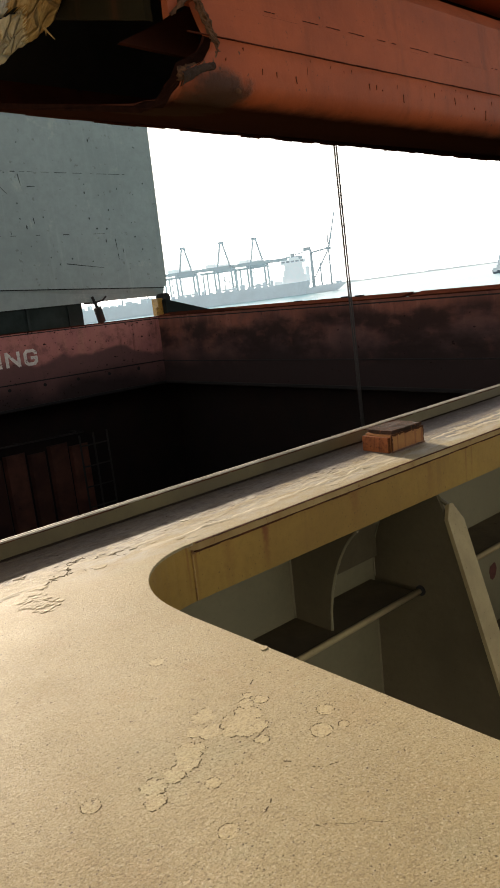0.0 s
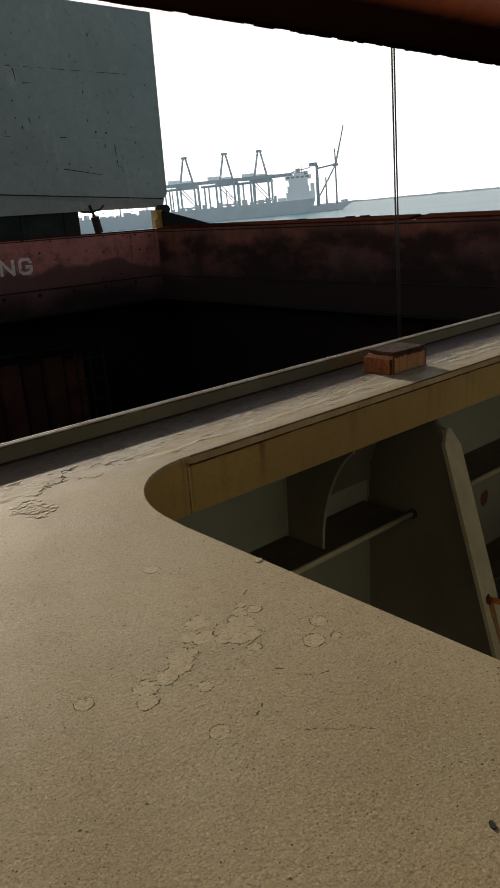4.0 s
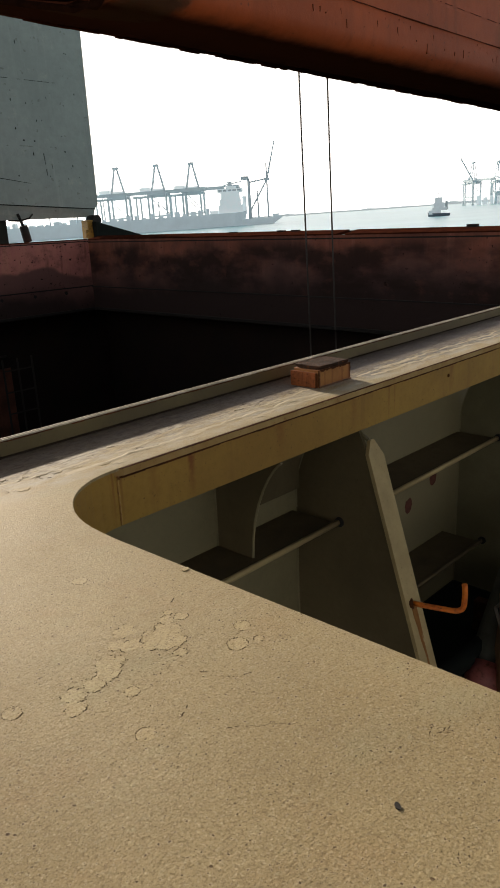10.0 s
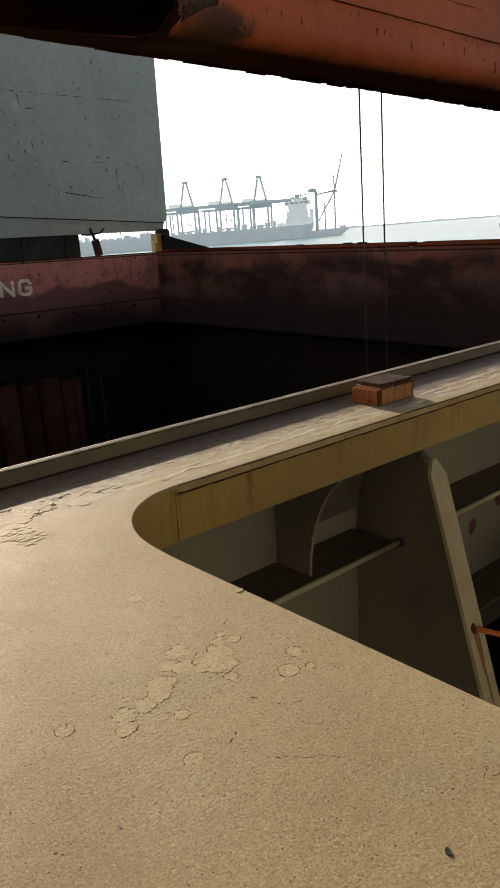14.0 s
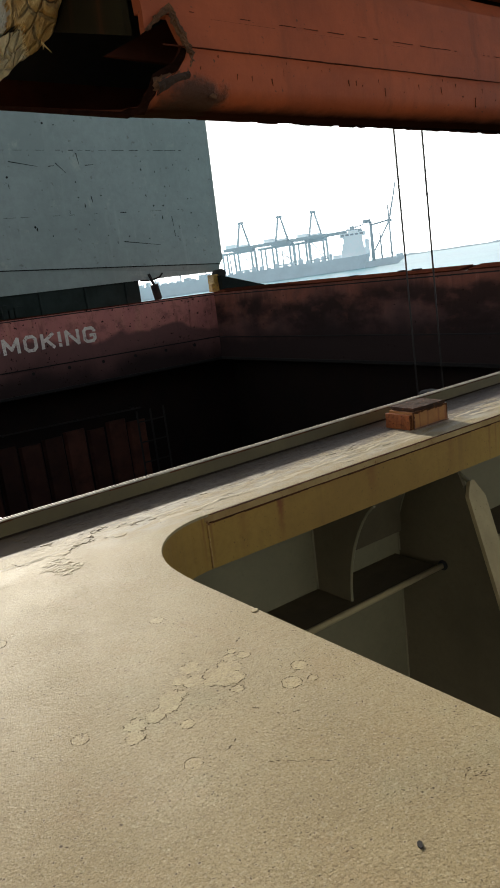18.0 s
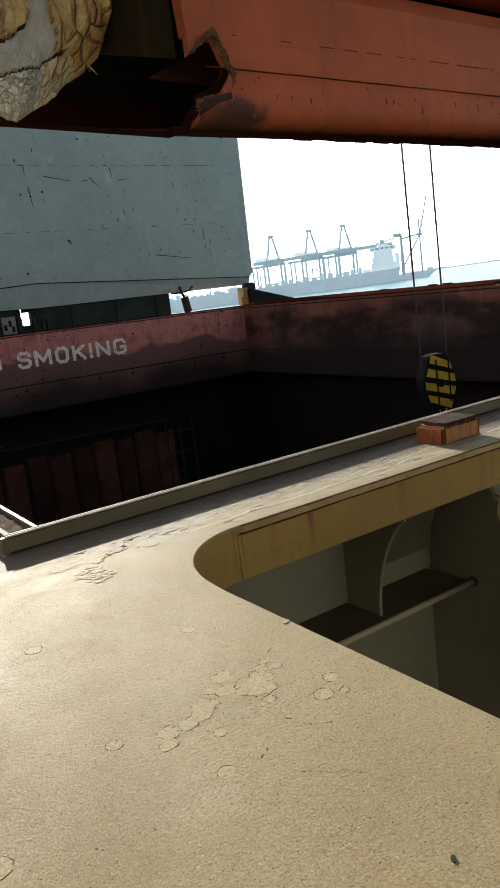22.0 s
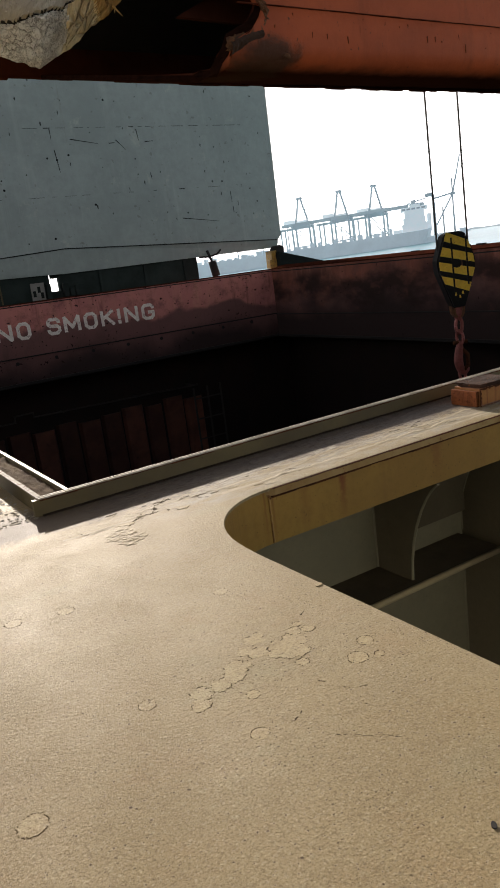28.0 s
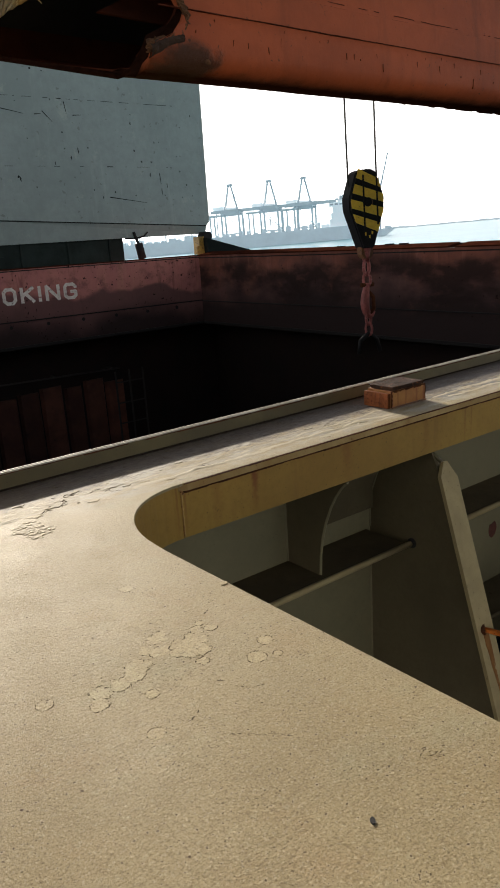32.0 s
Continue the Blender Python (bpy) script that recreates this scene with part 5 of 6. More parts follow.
part("lump", bm, plain("pale_rubble", (0.62, 0.52, 0.38), 0.9, spec=0.1), st)
bm = fresh()
for k in range(40):
    x, y, r = rnd.gauss(-0.012, 0.014), rnd.gauss(0.0, 0.03), rnd.uniform(0.001, 0.005)
    prism(bm, [(x + r * rnd.uniform(0.5, 1.3) * math.cos(j), y + r * rnd.uniform(0.5, 1.3) * math.sin(j)) for j in range(6)], "z", 0.0, rnd.uniform(0.001, 0.004))
tagged(part("crumbs", bm, CHAR, st), kind="stuff")

# ---- cream post with gusset ----
post = thing("cream_post", "cream and rust-streaked steel post with a gusset on the plate", "post", (0, 0, 0))
bm = fresh()
box(bm, -0.40, 0.014, 0.45, 0.60, 0.150, 0.95, 0.008)
part("upper_box", bm, CREAM, post)
bm = fresh()
box(bm, -0.395, 0.016, 0.447, 0.605, 0.142, 0.152, 0.004)
part("rusty_lip", bm, paint("orange_rust", (0.30, 0.10, 0.028), (0.13, 0.045, 0.018), rust=(0.46, 0.30, 0.10), scale=9, rust_at=(0.60, 0.72), fine=120, bump=(0.6, 0.004), rough=0.85, spec=0.1), post, "rusty lower lip")
bm = fresh()
prism(bm, [(-0.36, 0.0), (0.004, 0.0), (0.0005, 0.02), (-0.001, 0.05), (-0.0005, 0.09), (0.002, 0.143), (-0.36, 0.143)], "y", 0.41, 0.59)
part("foot", bm, paint("rust_ochre_foot", (0.46, 0.20, 0.032), (0.30, 0.105, 0.02), rust=(0.12, 0.04, 0.015), scale=4, rust_at=(0.58, 0.72), fine=60, streak=0.75, bump=(0.4, 0.003)), post, "rust-brown foot")
bm = fresh()
LEAN = 0.577                                     # the brace leans from its foot on the plate back to the post
brace = [(0.132, 1.012), (0.0195, 0.452), (0.0165, 0.452), (0.0165, 0.606), (-0.40, 0.606), (-0.40, 1.012)]
lo = [bm.verts.new((x, y, (1.012 - y) * LEAN)) for x, y in brace]
hi = [bm.verts.new((x, y, (1.012 - y) * LEAN + 0.005)) for x, y in brace]
bm.faces.new(lo)
bm.faces.new(hi[::-1])
for i in range(6):
    bm.faces.new((lo[i], hi[i], hi[(i + 1) % 6], lo[(i + 1) % 6]))
gusset = part("gusset", bm, OLIVE, post, "grey-green leaning gusset plate")
bm = fresh()
bmesh.ops.create_icosphere(bm, subdivisions=3, radius=1.0, matrix=Matrix.Translation((0.133, 1.008, 0.006)) @ Matrix.Diagonal((0.010, 0.012, 0.010, 1)))
for v in bm.verts:
    v.co += Vector((noise.noise(v.co * 150), noise.noise(v.co * 150 + Vector((3, 0, 0))), noise.noise(v.co * 150 + Vector((0, 3, 0))))) * 0.005
    v.co.z = max(v.co.z, 0.0)
part("weld_lump", bm, RUST, gusset, "rusty weld lump")
bm = fresh()
box(bm, -0.38, 0.128, 1.008, 1.018, 0.0, 0.006, 0.002)
part("weld_bead", bm, RUSTY, gusset)
bm = fresh()
for k in range(9):
    q = k / 8
    x, y = 0.062 + 0.012 * q + 0.004 * noise.noise((k * 1.3, 0, 0)), 0.80 + 0.030 * q
    z = (1.012 - y) * LEAN
    rod(bm, (x, y, z - 0.0006), (x, y, z + 0.0006), 0.003 + 0.002 * noise.noise((k * 2.1, 4, 0)), 7)
part("rust_scar", bm, RUST, gusset, "dark rust scar")

# ---- raised hatch cover end overhead ----
cover = thing("hatch_cover_end", "red oxide hatch cover end raised overhead with a torn lower beam", "hatch cover", (0, 0, 0))
BX1 = 14.0
prof = [(1.15, 0.782), (0.90, 0.716), (0.70, 0.664), (0.63, 0.6475), (0.605, 0.6435), (0.590, 0.6405), (0.576, 0.6393), (0.563, 0.6413), (0.554, 0.6455), (0.5485, 0.652), (0.546, 0.660), (0.5455, 0.672), (0.5462, 0.684), (0.549, 0.6965)]
START = [0.455, 0.455, 0.453, 0.452, 0.450, 0.449, 0.448, 0.447, 0.446, 0.446, 0.448, 0.470, 0.483, 0.490]
bm = fresh()
n = 60
rows = []
inner = [(y + 0.012, z + 0.010) for y, z in prof]
full = prof + inner[::-1]
for k in range(n + 1):
    row = []
    for i, (y, z) in enumerate(full):
        j = i if i < len(prof) else len(full) - 1 - i
        x = START[j] + (BX1 - START[j]) * (k / n) ** 2.2
        dent = (0.0007 if j > 8 else 0.0010) if k else 0.006
        # the underside tapers up a little away from the torn end
        rise = 0.009 * (min(x, 2.5) - 0.47) * max(0.0, min(1.0, (12 - j) / 3))
        row.append(bm.verts.new((x + (0.008 * noise.noise((j * 1.7, 4.2, 0)) if k == 0 else 0), y + dent * noise.noise((x * 9, j * 0.6, 0)), z + rise + dent * noise.noise((x * 8, j * 0.6, 7)))))
    rows.append(row)
m = len(full)
for r0, r1 in zip(rows, rows[1:]):
    for i in range(m):
        f = bm.faces.new((r0[i], r0[(i + 1) % m], r1[(i + 1) % m], r1[i]))
        f.smooth = i < len(prof) - 1
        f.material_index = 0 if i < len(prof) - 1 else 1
# the end caps take a near-black brown
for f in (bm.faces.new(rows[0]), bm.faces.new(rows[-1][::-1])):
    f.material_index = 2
part("lower_beam", bm, [BEAM, DARKRED, plain("dark_cap_brown", (0.020, 0.008, 0.005), 1.0, var=0.5, scale=60, spec=0.0)], cover, "rounded orange-red lower beam, torn open at the end")
bm = fresh()
prism(bm, [(0.474, 0.7275), (BX1, 0.7275), (BX1, 0.6975), (0.490, 0.6975), (0.483, 0.708), (0.478, 0.718)], "y", 0.551, 0.562)
part("skirt_plate", bm, ORANGE, cover)
bm = fresh()
prism(bm, [(0.553, 0.728), (0.561, 0.790), (0.584, 0.817), (0.60, 0.817), (0.578, 0.79), (0.569, 0.728)], "x", 0.442, BX1)
part("upper_plate", bm, ORANGE, cover)
# its unseen height up to z 6.8 is added to keep sky light off
bm = fresh()
prism(bm, [(0.560, 0.831), (0.556, 0.89), (0.66, 6.8), (0.68, 6.8), (0.60, 0.831)], "x", 0.442, BX1)
part("outer_skin", bm, ORANGE, cover)
# two lines of cracked paint; the third row draws the dark fold line
for z, gap, thick in ((0.7330, 0.45, 0.0005), (0.7278, 0.04, 0.00028), (0.6972, 0.02, 0.00055)):
    bm = fresh()
    x = 0.46
    while x < 2.2:
        w = rnd.uniform(0.003, 0.014 if gap > 0.3 else 0.035)
        if rnd.random() > gap:
            yy = 0.553 + (z - 0.728) * 0.125 if z > 0.71 else 0.5484
            wave = 0.0006 * noise.noise((x * 30, z * 90, 0))
            box(bm, x, x + w, yy - 0.0006, yy + 0.002, z - thick * rnd.uniform(0.5, 1.2) + wave, z + thick * 0.6 + wave)
        x += w + 0.001
    tagged(part("paint_crack", bm, SEAMRED, cover), kind="stuff")
bm = fresh()
for k in range(70):
    x, z = 0.50 + 1.4 * (k + rnd.random()) / 70, rnd.uniform(0.670, 0.695)
    h, w = rnd.uniform(0.002, 0.018) * rnd.random() ** 0.7, rnd.uniform(0.00025, 0.0007)
    z1 = max(z - h, 0.6595)
    yy = 0.5455 + 0.0030 * max(0.0, (z - 0.680) / 0.016)
    sl = rnd.uniform(-0.2, 0.2) * h
    prism(bm, [(x - w, z), (x + w, z + 0.0004), (x + 0.7 * w + sl * 0.5, z - (z - z1) * 0.6), (x + sl, z1), (x - 0.8 * w + sl * 0.4, z - (z - z1) * 0.5)], "y", yy - 0.0006, 0.552)
tagged(part("rust_run", bm, RUNRED, cover, "small dark rust runs"), kind="stuff")
bm = fresh()
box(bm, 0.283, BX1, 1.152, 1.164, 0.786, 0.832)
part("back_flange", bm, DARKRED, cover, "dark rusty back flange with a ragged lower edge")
bm = fresh()
x = 0.283
while x < 2.6:
    w = rnd.uniform(0.01, 0.05)
    box(bm, x, x + w, 1.153, 1.163, 0.786 - rnd.uniform(0.0, 0.0035), 0.788)
    x += w
tagged(part("ragged_scale", bm, DARKRED, cover), kind="stuff")
bm = fresh()
box(bm, 0.2815, 0.283, 1.13, 1.164, 0.788, 0.832)
part("flange_end", bm, BARPAINT, cover)
# black sheet put where the inside of the cover is only dark
bm = fresh()
box(bm, 0.29, BX1, 1.164, 1.176, 0.80, 6.8)
part("back_plate", bm, BLACK, cover, "back plate coloured black for the unlit void in the cover")
bm = fresh()
prism(bm, [(0.578, 0.712), (0.745, 0.768), (1.0, 0.853), (1.0, 6.8), (0.70, 6.8), (0.602, 0.86), (0.582, 0.80)], "x", 0.434, 0.442)
part("end_web", bm, DIMOLIVE, cover, "dark olive end web")
bm = fresh()
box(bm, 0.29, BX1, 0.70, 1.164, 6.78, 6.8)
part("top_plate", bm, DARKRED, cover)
bm = fresh()
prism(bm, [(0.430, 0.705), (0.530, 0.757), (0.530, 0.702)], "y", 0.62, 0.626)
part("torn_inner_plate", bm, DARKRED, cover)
EDGE = [(0.442, 0.708), (0.455, 0.720), (0.4722, 0.7335), (0.476, 0.724), (0.4814, 0.7126), (0.487, 0.702), (0.4925, 0.6912), (0.490, 0.682), (0.4835, 0.6739), (0.470, 0.668), (0.455, 0.6635), (0.446, 0.661), (0.4465, 0.6525)]
bm = fresh()
prism(bm, [(0.442, 0.7285), (0.464, 0.7285), (0.455, 0.720), (0.442, 0.708)], "y", 0.5525, 0.562)
part("torn_tongue", bm, ORANGE, cover)
bm = fresh()
fine = []
for (xa, za), (xb, zb) in zip(EDGE, EDGE[1:]):
    for k in range(4):
        fine.append((xa + (xb - xa) * k / 4, za + (zb - za) * k / 4))
fine.append(EDGE[-1])
loops = []
for k, (x, z) in enumerate(fine):
    r = 0.0012 + 0.0019 * min(1, k / 14) + 0.0016 * noise.noise((k * 0.9, 0, 0))
    t0, t1 = fine[max(0, k - 1)], fine[min(len(fine) - 1, k + 1)]
    d = Vector((t1[0] - t0[0], t1[1] - t0[1])).normalized()
    ring = []
    for j in range(10):
        q = j * math.pi / 5
        rr = 1.25 * r * (1 + 1.1 * noise.noise((k * 1.7, j * 1.4, 2)))
        ring.append(bm.verts.new((x - d.y * rr * math.cos(q), 0.549 + rr * 0.7 * math.sin(q), z + d.x * rr * math.cos(q))))
    loops.append(ring)
for l0, l1 in zip(loops, loops[1:]):
    for j in range(10):
        bm.faces.new((l0[j], l0[(j + 1) % 10], l1[(j + 1) % 10], l1[j]))
bm.faces.new(loops[0])
bm.faces.new(loops[-1])
part("torn_edge", bm, TORN, cover, "ragged torn rusty edge")
bm = fresh()
bmesh.ops.create_icosphere(bm, subdivisions=4, radius=1.0, matrix=Matrix.Translation((0.511, 0.5480, 0.6515)) @ Matrix.Diagonal((0.0035, 0.003, 0.0025, 1)))
for v in bm.verts:
    v.co += Vector((noise.noise(v.co * 120), 0.5 * noise.noise(v.co * 150 + Vector((9, 0, 0))), noise.noise(v.co * 120 + Vector((0, 9, 0))))) * 0.006
part("rust_scab", bm, TORN, cover, "flaked rust scab")
bm = fresh()
NT = 14
strip = []
for k in range(NT + 1):
    q = k / NT
    x, zt = 0.4455 + 0.040 * q, 0.6610 + 0.0125 * q + 0.002 * math.sin(q * 3)
    wide = 0.0135 - 0.004 * q
    strip.append([bm.verts.new((x + 0.001 * noise.noise((k * 0.7, j, 0)), 0.5475 - 0.0045 * math.sin(j / 4 * math.pi) + 0.0012 * noise.noise((k * 0.8, j * 0.9, 5)), zt - wide * j / 4 + 0.0012 * noise.noise((k * 0.6, j, 9)))) for j in range(5)])
strip_back = [[bm.verts.new((v.co.x, v.co.y + 0.004, v.co.z)) for v in row] for row in strip]
for a0, a1, b0, b1 in zip(strip, strip[1:], strip_back, strip_back[1:]):
    for j in range(4):
        bm.faces.new((a0[j], a0[j + 1], a1[j + 1], a1[j]))
        bm.faces.new((b0[j], b1[j], b1[j + 1], b0[j + 1]))
    bm.faces.new((a0[0], a1[0], b1[0], b0[0]))
    bm.faces.new((a0[4], b0[4], b1[4], a1[4]))
part("curled_tab", bm, paint("scorched_steel", (0.070, 0.040, 0.025), (0.036, 0.020, 0.013), rust=(0.03, 0.016, 0.01), scale=30, rust_at=(0.56, 0.66), fine=160, bump=(0.7, 0.004), rough=0.8, spec=0.2), cover, "curled scorched tab of torn plate")
bm = fresh()
prism(bm, [(0.700, 0.700), (0.706, 0.697), (0.76, 0.735), (0.76, 1.3), (0.70, 1.3)], "x", -0.6, 0.205)
part("corner_box", bm, paint("rust_run_olive", (0.115, 0.083, 0.040), (0.085, 0.058, 0.028), scale=4, rust_at=(0.62, 0.74), rust=(0.07, 0.03, 0.015), fine=60, streak=0.35, bump=(0.5, 0.004), spec=0.1), cover, "rust-streaked olive corner box")

cover.matrix_world = Matrix.Translation((0.47, 0, 0.70)) @ Matrix.Rotation(radians(0.7), 4, "Y") @ Matrix.Translation((-0.47, 0, -0.70))      # it sags a little away from the corner

coil = thing("cable_coil", "coil of black cable hanging beyond the hatch cover end", "cable", (0.272, 1.30, 0.873))
for k in range(5):
    bm = fresh()
    r = 0.010 + 0.0035 * k
    tube_path(bm, [(0.012 * k * 0.4 + r * math.cos(a * 0.45), 0.004 * k, 0.7 * r * math.sin(a * 0.45)) for a in range(15)], 0.0013, 6)
    part("cable", bm, BLACK, coil)

# peeling block hanging at the corner
pk = thing("peeling_block", "battered block with peeling ochre and cracked white paint hanging overhead", "block", (0, 0, 0))
LOW = [(0.19, 0.745), (0.205, 0.714), (0.26, 0.700), (0.315, 0.686), (0.334, 0.698), (0.361, 0.712), (0.385, 0.733), (0.407, 0.744), (0.429, 0.765), (0.442, 0.80), (0.448, 0.90)]
SPLIT = [(0.19, 0.715), (0.2842, 0.7224), (0.3165, 0.730), (0.340, 0.7362), (0.3465, 0.7436), (0.3697, 0.7546), (0.45, 0.78)]      # crack between the upper coat and the lower
RIBS = [(0.33, 0.735), (0.3462, 0.7422), (0.3665, 0.7529), (0.3772, 0.7572), (0.3828, 0.7507), (0.3882, 0.7428), (0.3992, 0.738), (0.45, 0.70)]
SKIN_TOP = [(0.25, 0.730), (0.2899, 0.7523), (0.3103, 0.7635), (0.3249, 0.7748), (0.3302, 0.7866), (0.334, 1.2)]
SKIN_END = [(0.70, 0.345), (0.7546, 0.3564), (0.7666, 0.3606), (0.7779, 0.3574), (0.7888, 0.3529), (1.1, 0.34)]


def along(pts, x):
    return float(np.interp(x, [p[0] for p in pts], [p[1] for p in pts]))


def coat(x, z):
    """Which coat of paint shows: 0 ochre, 1 crackled white, 2 ribbed cream, 3 grey skin, 4 open crack."""
    x += 0.0022 * noise.noise((x * 90, z * 90, 2)) + 0.0005 * noise.noise((x * 260, z * 260, 5))
    z += 0.0020 * noise.noise((x * 80, z * 80, 7)) + 0.0005 * noise.noise((x * 240, z * 240, 9))
    split = along(SPLIT, x)
    if x < 0.3455 and z < split:
        return 4 if z > split - 0.0016 and x > 0.2 else 1
    if x >= 0.3455 and z < along(RIBS, x):
        return 4 if z > along(RIBS, x) - 0.0012 and x < 0.372 else 2
    if z < along(SKIN_TOP, x) and x < along(SKIN_END, z):
        return 4 if z > along(SKIN_TOP, x) - 0.0014 and x < 0.33 else 3
    return 0


bm = fresh()
cols = []
NU, NV = 160, 130
for i in range(NU + 1):
    x = 0.19 + 0.258 * i / NU
    zb = along(LOW, x) + 0.0018 * noise.noise((x * 140, 0, 0)) + 0.002 * noise.noise((x * 55, 3, 0))
    col = []
    for j in range(NV + 1):
        z = zb + (1.1 - zb) * (j / NV) ** 1.9
        proud = (1.0, 0.0, 0.3, 0.25, -0.2)[coat(x, z)]
        ribs = abs(noise.noise((x * 40 + 1.5 * noise.noise((x * 20, z * 20, 1)), z * 14, 4))) ** 0.6
        y = 0.700 + 0.010 * noise.noise((x * 18, z * 18, 0)) - proud * (0.006 + 0.013 * ribs) + 0.003 * noise.noise((x * 60, z * 60, 9)) + 0.0022 * abs(noise.noise((x * 190, z * 190, 6))) + 0.05 * max(0, (0.22 - x) / 0.03) ** 2 * 0.4
        y += 0.045 * max(0.0, 1 - (z - zb) / 0.05) ** 2
        col.append(bm.verts.new((x, y, z)))
    cols.append(col)
for c0, c1 in zip(cols, cols[1:]):
    for j in range(NV):
        f = bm.faces.new((c0[j], c1[j], c1[j + 1], c0[j + 1]))
        mid = f.calc_center_median()
        f.material_index = coat(mid.x, mid.z)
back = [[bm.verts.new((c[k].co.x, 0.80, c[k].co.z + (0.05 if k == 0 else 0))) for k in (0, NV)] for c in cols]
for i in range(NU):
    bm.faces.new((cols[i][0], back[i][0], back[i + 1][0], cols[i + 1][0])).material_index = 1
    bm.faces.new((cols[i][NV], cols[i + 1][NV], back[i + 1][1], back[i][1]))
    bm.faces.new((back[i][0], back[i][1], back[i + 1][1], back[i + 1][0]))
for c, bk in ((cols[0], back[0]), (cols[-1], back[-1])):
    bm.faces.new(c + [bk[1], bk[0]])
part("body", bm, [PEEL, CRACKLE, RIBBED, SKIN, BLACK], pk)
bm = fresh()
rod(bm, (0.402, 0.715, 0.745), (0.409, 0.708, 0.733), 0.0012, 6, 0.0005)
rod(bm, (0.404, 0.715, 0.745), (0.400, 0.709, 0.736), 0.0010, 6, 0.0004)
part("splinter", bm, PEEL, pk)

# ---- stowed hatch panel beyond the far coaming ----
pan = thing("stowed_hatch_cover", "grey-green steel hatch cover panel stowed upright behind the hatch", "hatch cover", (0, 0, 0))
bm = fresh()
PX0, PX1 = -3.0, 15.75
outline = [(PX0, 1.25), (2.2, 1.30), (7.5, 1.55), (15.6, 1.10), (PX1, 1.25), (PX1, 7.05), (PX0, 7.05)]
prism(bm, outline, "y", 22.5, 22.95)
part("skin", bm, GREY, pan)
for (xa, za), (xb, zb), (zp, zq) in zip(outline[:3], outline[1:4], ((1.02, 0.95), (0.95, 0.80), (0.80, 0.83))):
    bm = fresh()
    vs = [bm.verts.new(p) for p in ((xa, 22.495, za), (xb, 22.495, zb), (xb, 22.60, zq), (xa, 22.60, zp), (xa, 22.9, za), (xb, 22.9, zb), (xb, 22.9, zq), (xa, 22.9, zp))]
    for q in ((0, 1, 2, 3), (5, 4, 7, 6), (3, 2, 6, 7)):
        bm.faces.new([vs[i] for i in q])
    part("bottom_skirt", bm, GREY, pan)
bm = fresh()
for (xa, za), (xb, zb) in zip(outline[:3], outline[1:4]):
    rod(bm, (xa, 22.493, za), (xb, 22.492, zb), 0.016, 6)
part("crease", bm, SHADE, pan)
for z in (5.08, 3.10):
    bm = fresh()
    x = PX0
    while x < 14.6:
        w = rnd.uniform(0.03, 0.5)
        h = rnd.choice((0.004, 0.006, 0.011))
        box(bm, x, min(14.8, x + w), 22.492, 22.5, z - h, z + h)
        x += w + rnd.uniform(0.02, 0.4) * (1 if z > 4 else 2.2)
    tagged(part("weld_seam", bm, SHADE, pan), kind="stuff")
bm = fresh()
for k in range(46):
    x, z = rnd.uniform(0, 15.3), rnd.uniform(1.7, 6.9)
    r = rnd.uniform(0.015, 0.04)
    rod(bm, (x, 22.49, z), (x, 22.51, z), r, 6)
tagged(part("rivet_mark", bm, SHADE, pan), kind="stuff")
bm = fresh()
for k in range(34):
    x, z = 15.3 - 9 * rnd.random() ** 1.3, rnd.uniform(1.8, 6.6)
    w, h = rnd.uniform(0.008, 0.024), rnd.uniform(0.015, 0.08)
    prism(bm, [(x - w, z), (x - w * 0.2, z + h * 0.8), (x + w, z + h * 0.4), (x + w * 0.6, z - h), (x - w * 0.5, z - h * 0.6)], "y", 22.493, 22.502)
tagged(part("paint_scab", bm, SHADE, pan, "small dark scabs of lost paint"), kind="stuff")
bm = fresh()
for x0, z0, x1, z1 in ((8.3, 4.75, 9.2, 4.6), (11.8, 2.15, 13.2, 1.95), (7.75, 4.45, 7.82, 3.8), (7.7, 5.05, 7.71, 4.75), (9.55, 4.6, 9.75, 4.62), (13.8, 2.9, 13.83, 2.55), (13.84, 2.4, 13.85, 2.2), (9.8, 4.7, 10.1, 4.4), (10.55, 5.0, 10.6, 4.65), (10.8, 4.62, 11.1, 4.64)):
    rod(bm, (x0, 22.499, z0), (x1, 22.499, z1), 0.016, 5, 0.006)
tagged(part("scratch", bm, SHADE, pan), kind="stuff")

sup = thing("panel_support", "dark steel support frame under the stowed hatch panel", "support", (0, 0, 0))
bm = fresh()
box(bm, -3, 6.9, 22.72, 22.95, -0.8, 1.2)
box(bm, 7.22, 12.22, 22.72, 22.95, -0.8, 1.2)
box(bm, 6.9, 7.22, 22.75, 22.9, -0.8, 0.30)
box(bm, 6.98, 7.3, 22.80, 22.9, 0.70, 1.2)
part("frame", bm, DARKGREEN, sup)
for x in (1.2, 3.6, 5.35, 8.6, 10.2, 11.7):
    bm = fresh()
    w = 0.02 if x == 5.35 else 0.05
    box(bm, x - w, x + w, 22.66, 22.72, 0.10, 0.98, 0.01)
    part("post", bm, DARKGREEN if x != 5.35 else WEBPAINT, sup)
for x0, x1, z0, z1 in ((7.26, 7.42, 0.10, 0.52), (7.46, 7.60, 0.10, 0.36), (7.64, 7.95, 0.10, 0.44), (6.70, 6.86, 0.10, 0.55)):
    bm = fresh()
    box(bm, x0, x1, 22.50, 22.66, z0, z1, 0.02)
    part("valve_box", bm, DARKGREEN, sup)
bm = fresh()
rod(bm, (12.55, 22.5, 1.0), (12.72, 22.5, 0.55), 0.05, 8)
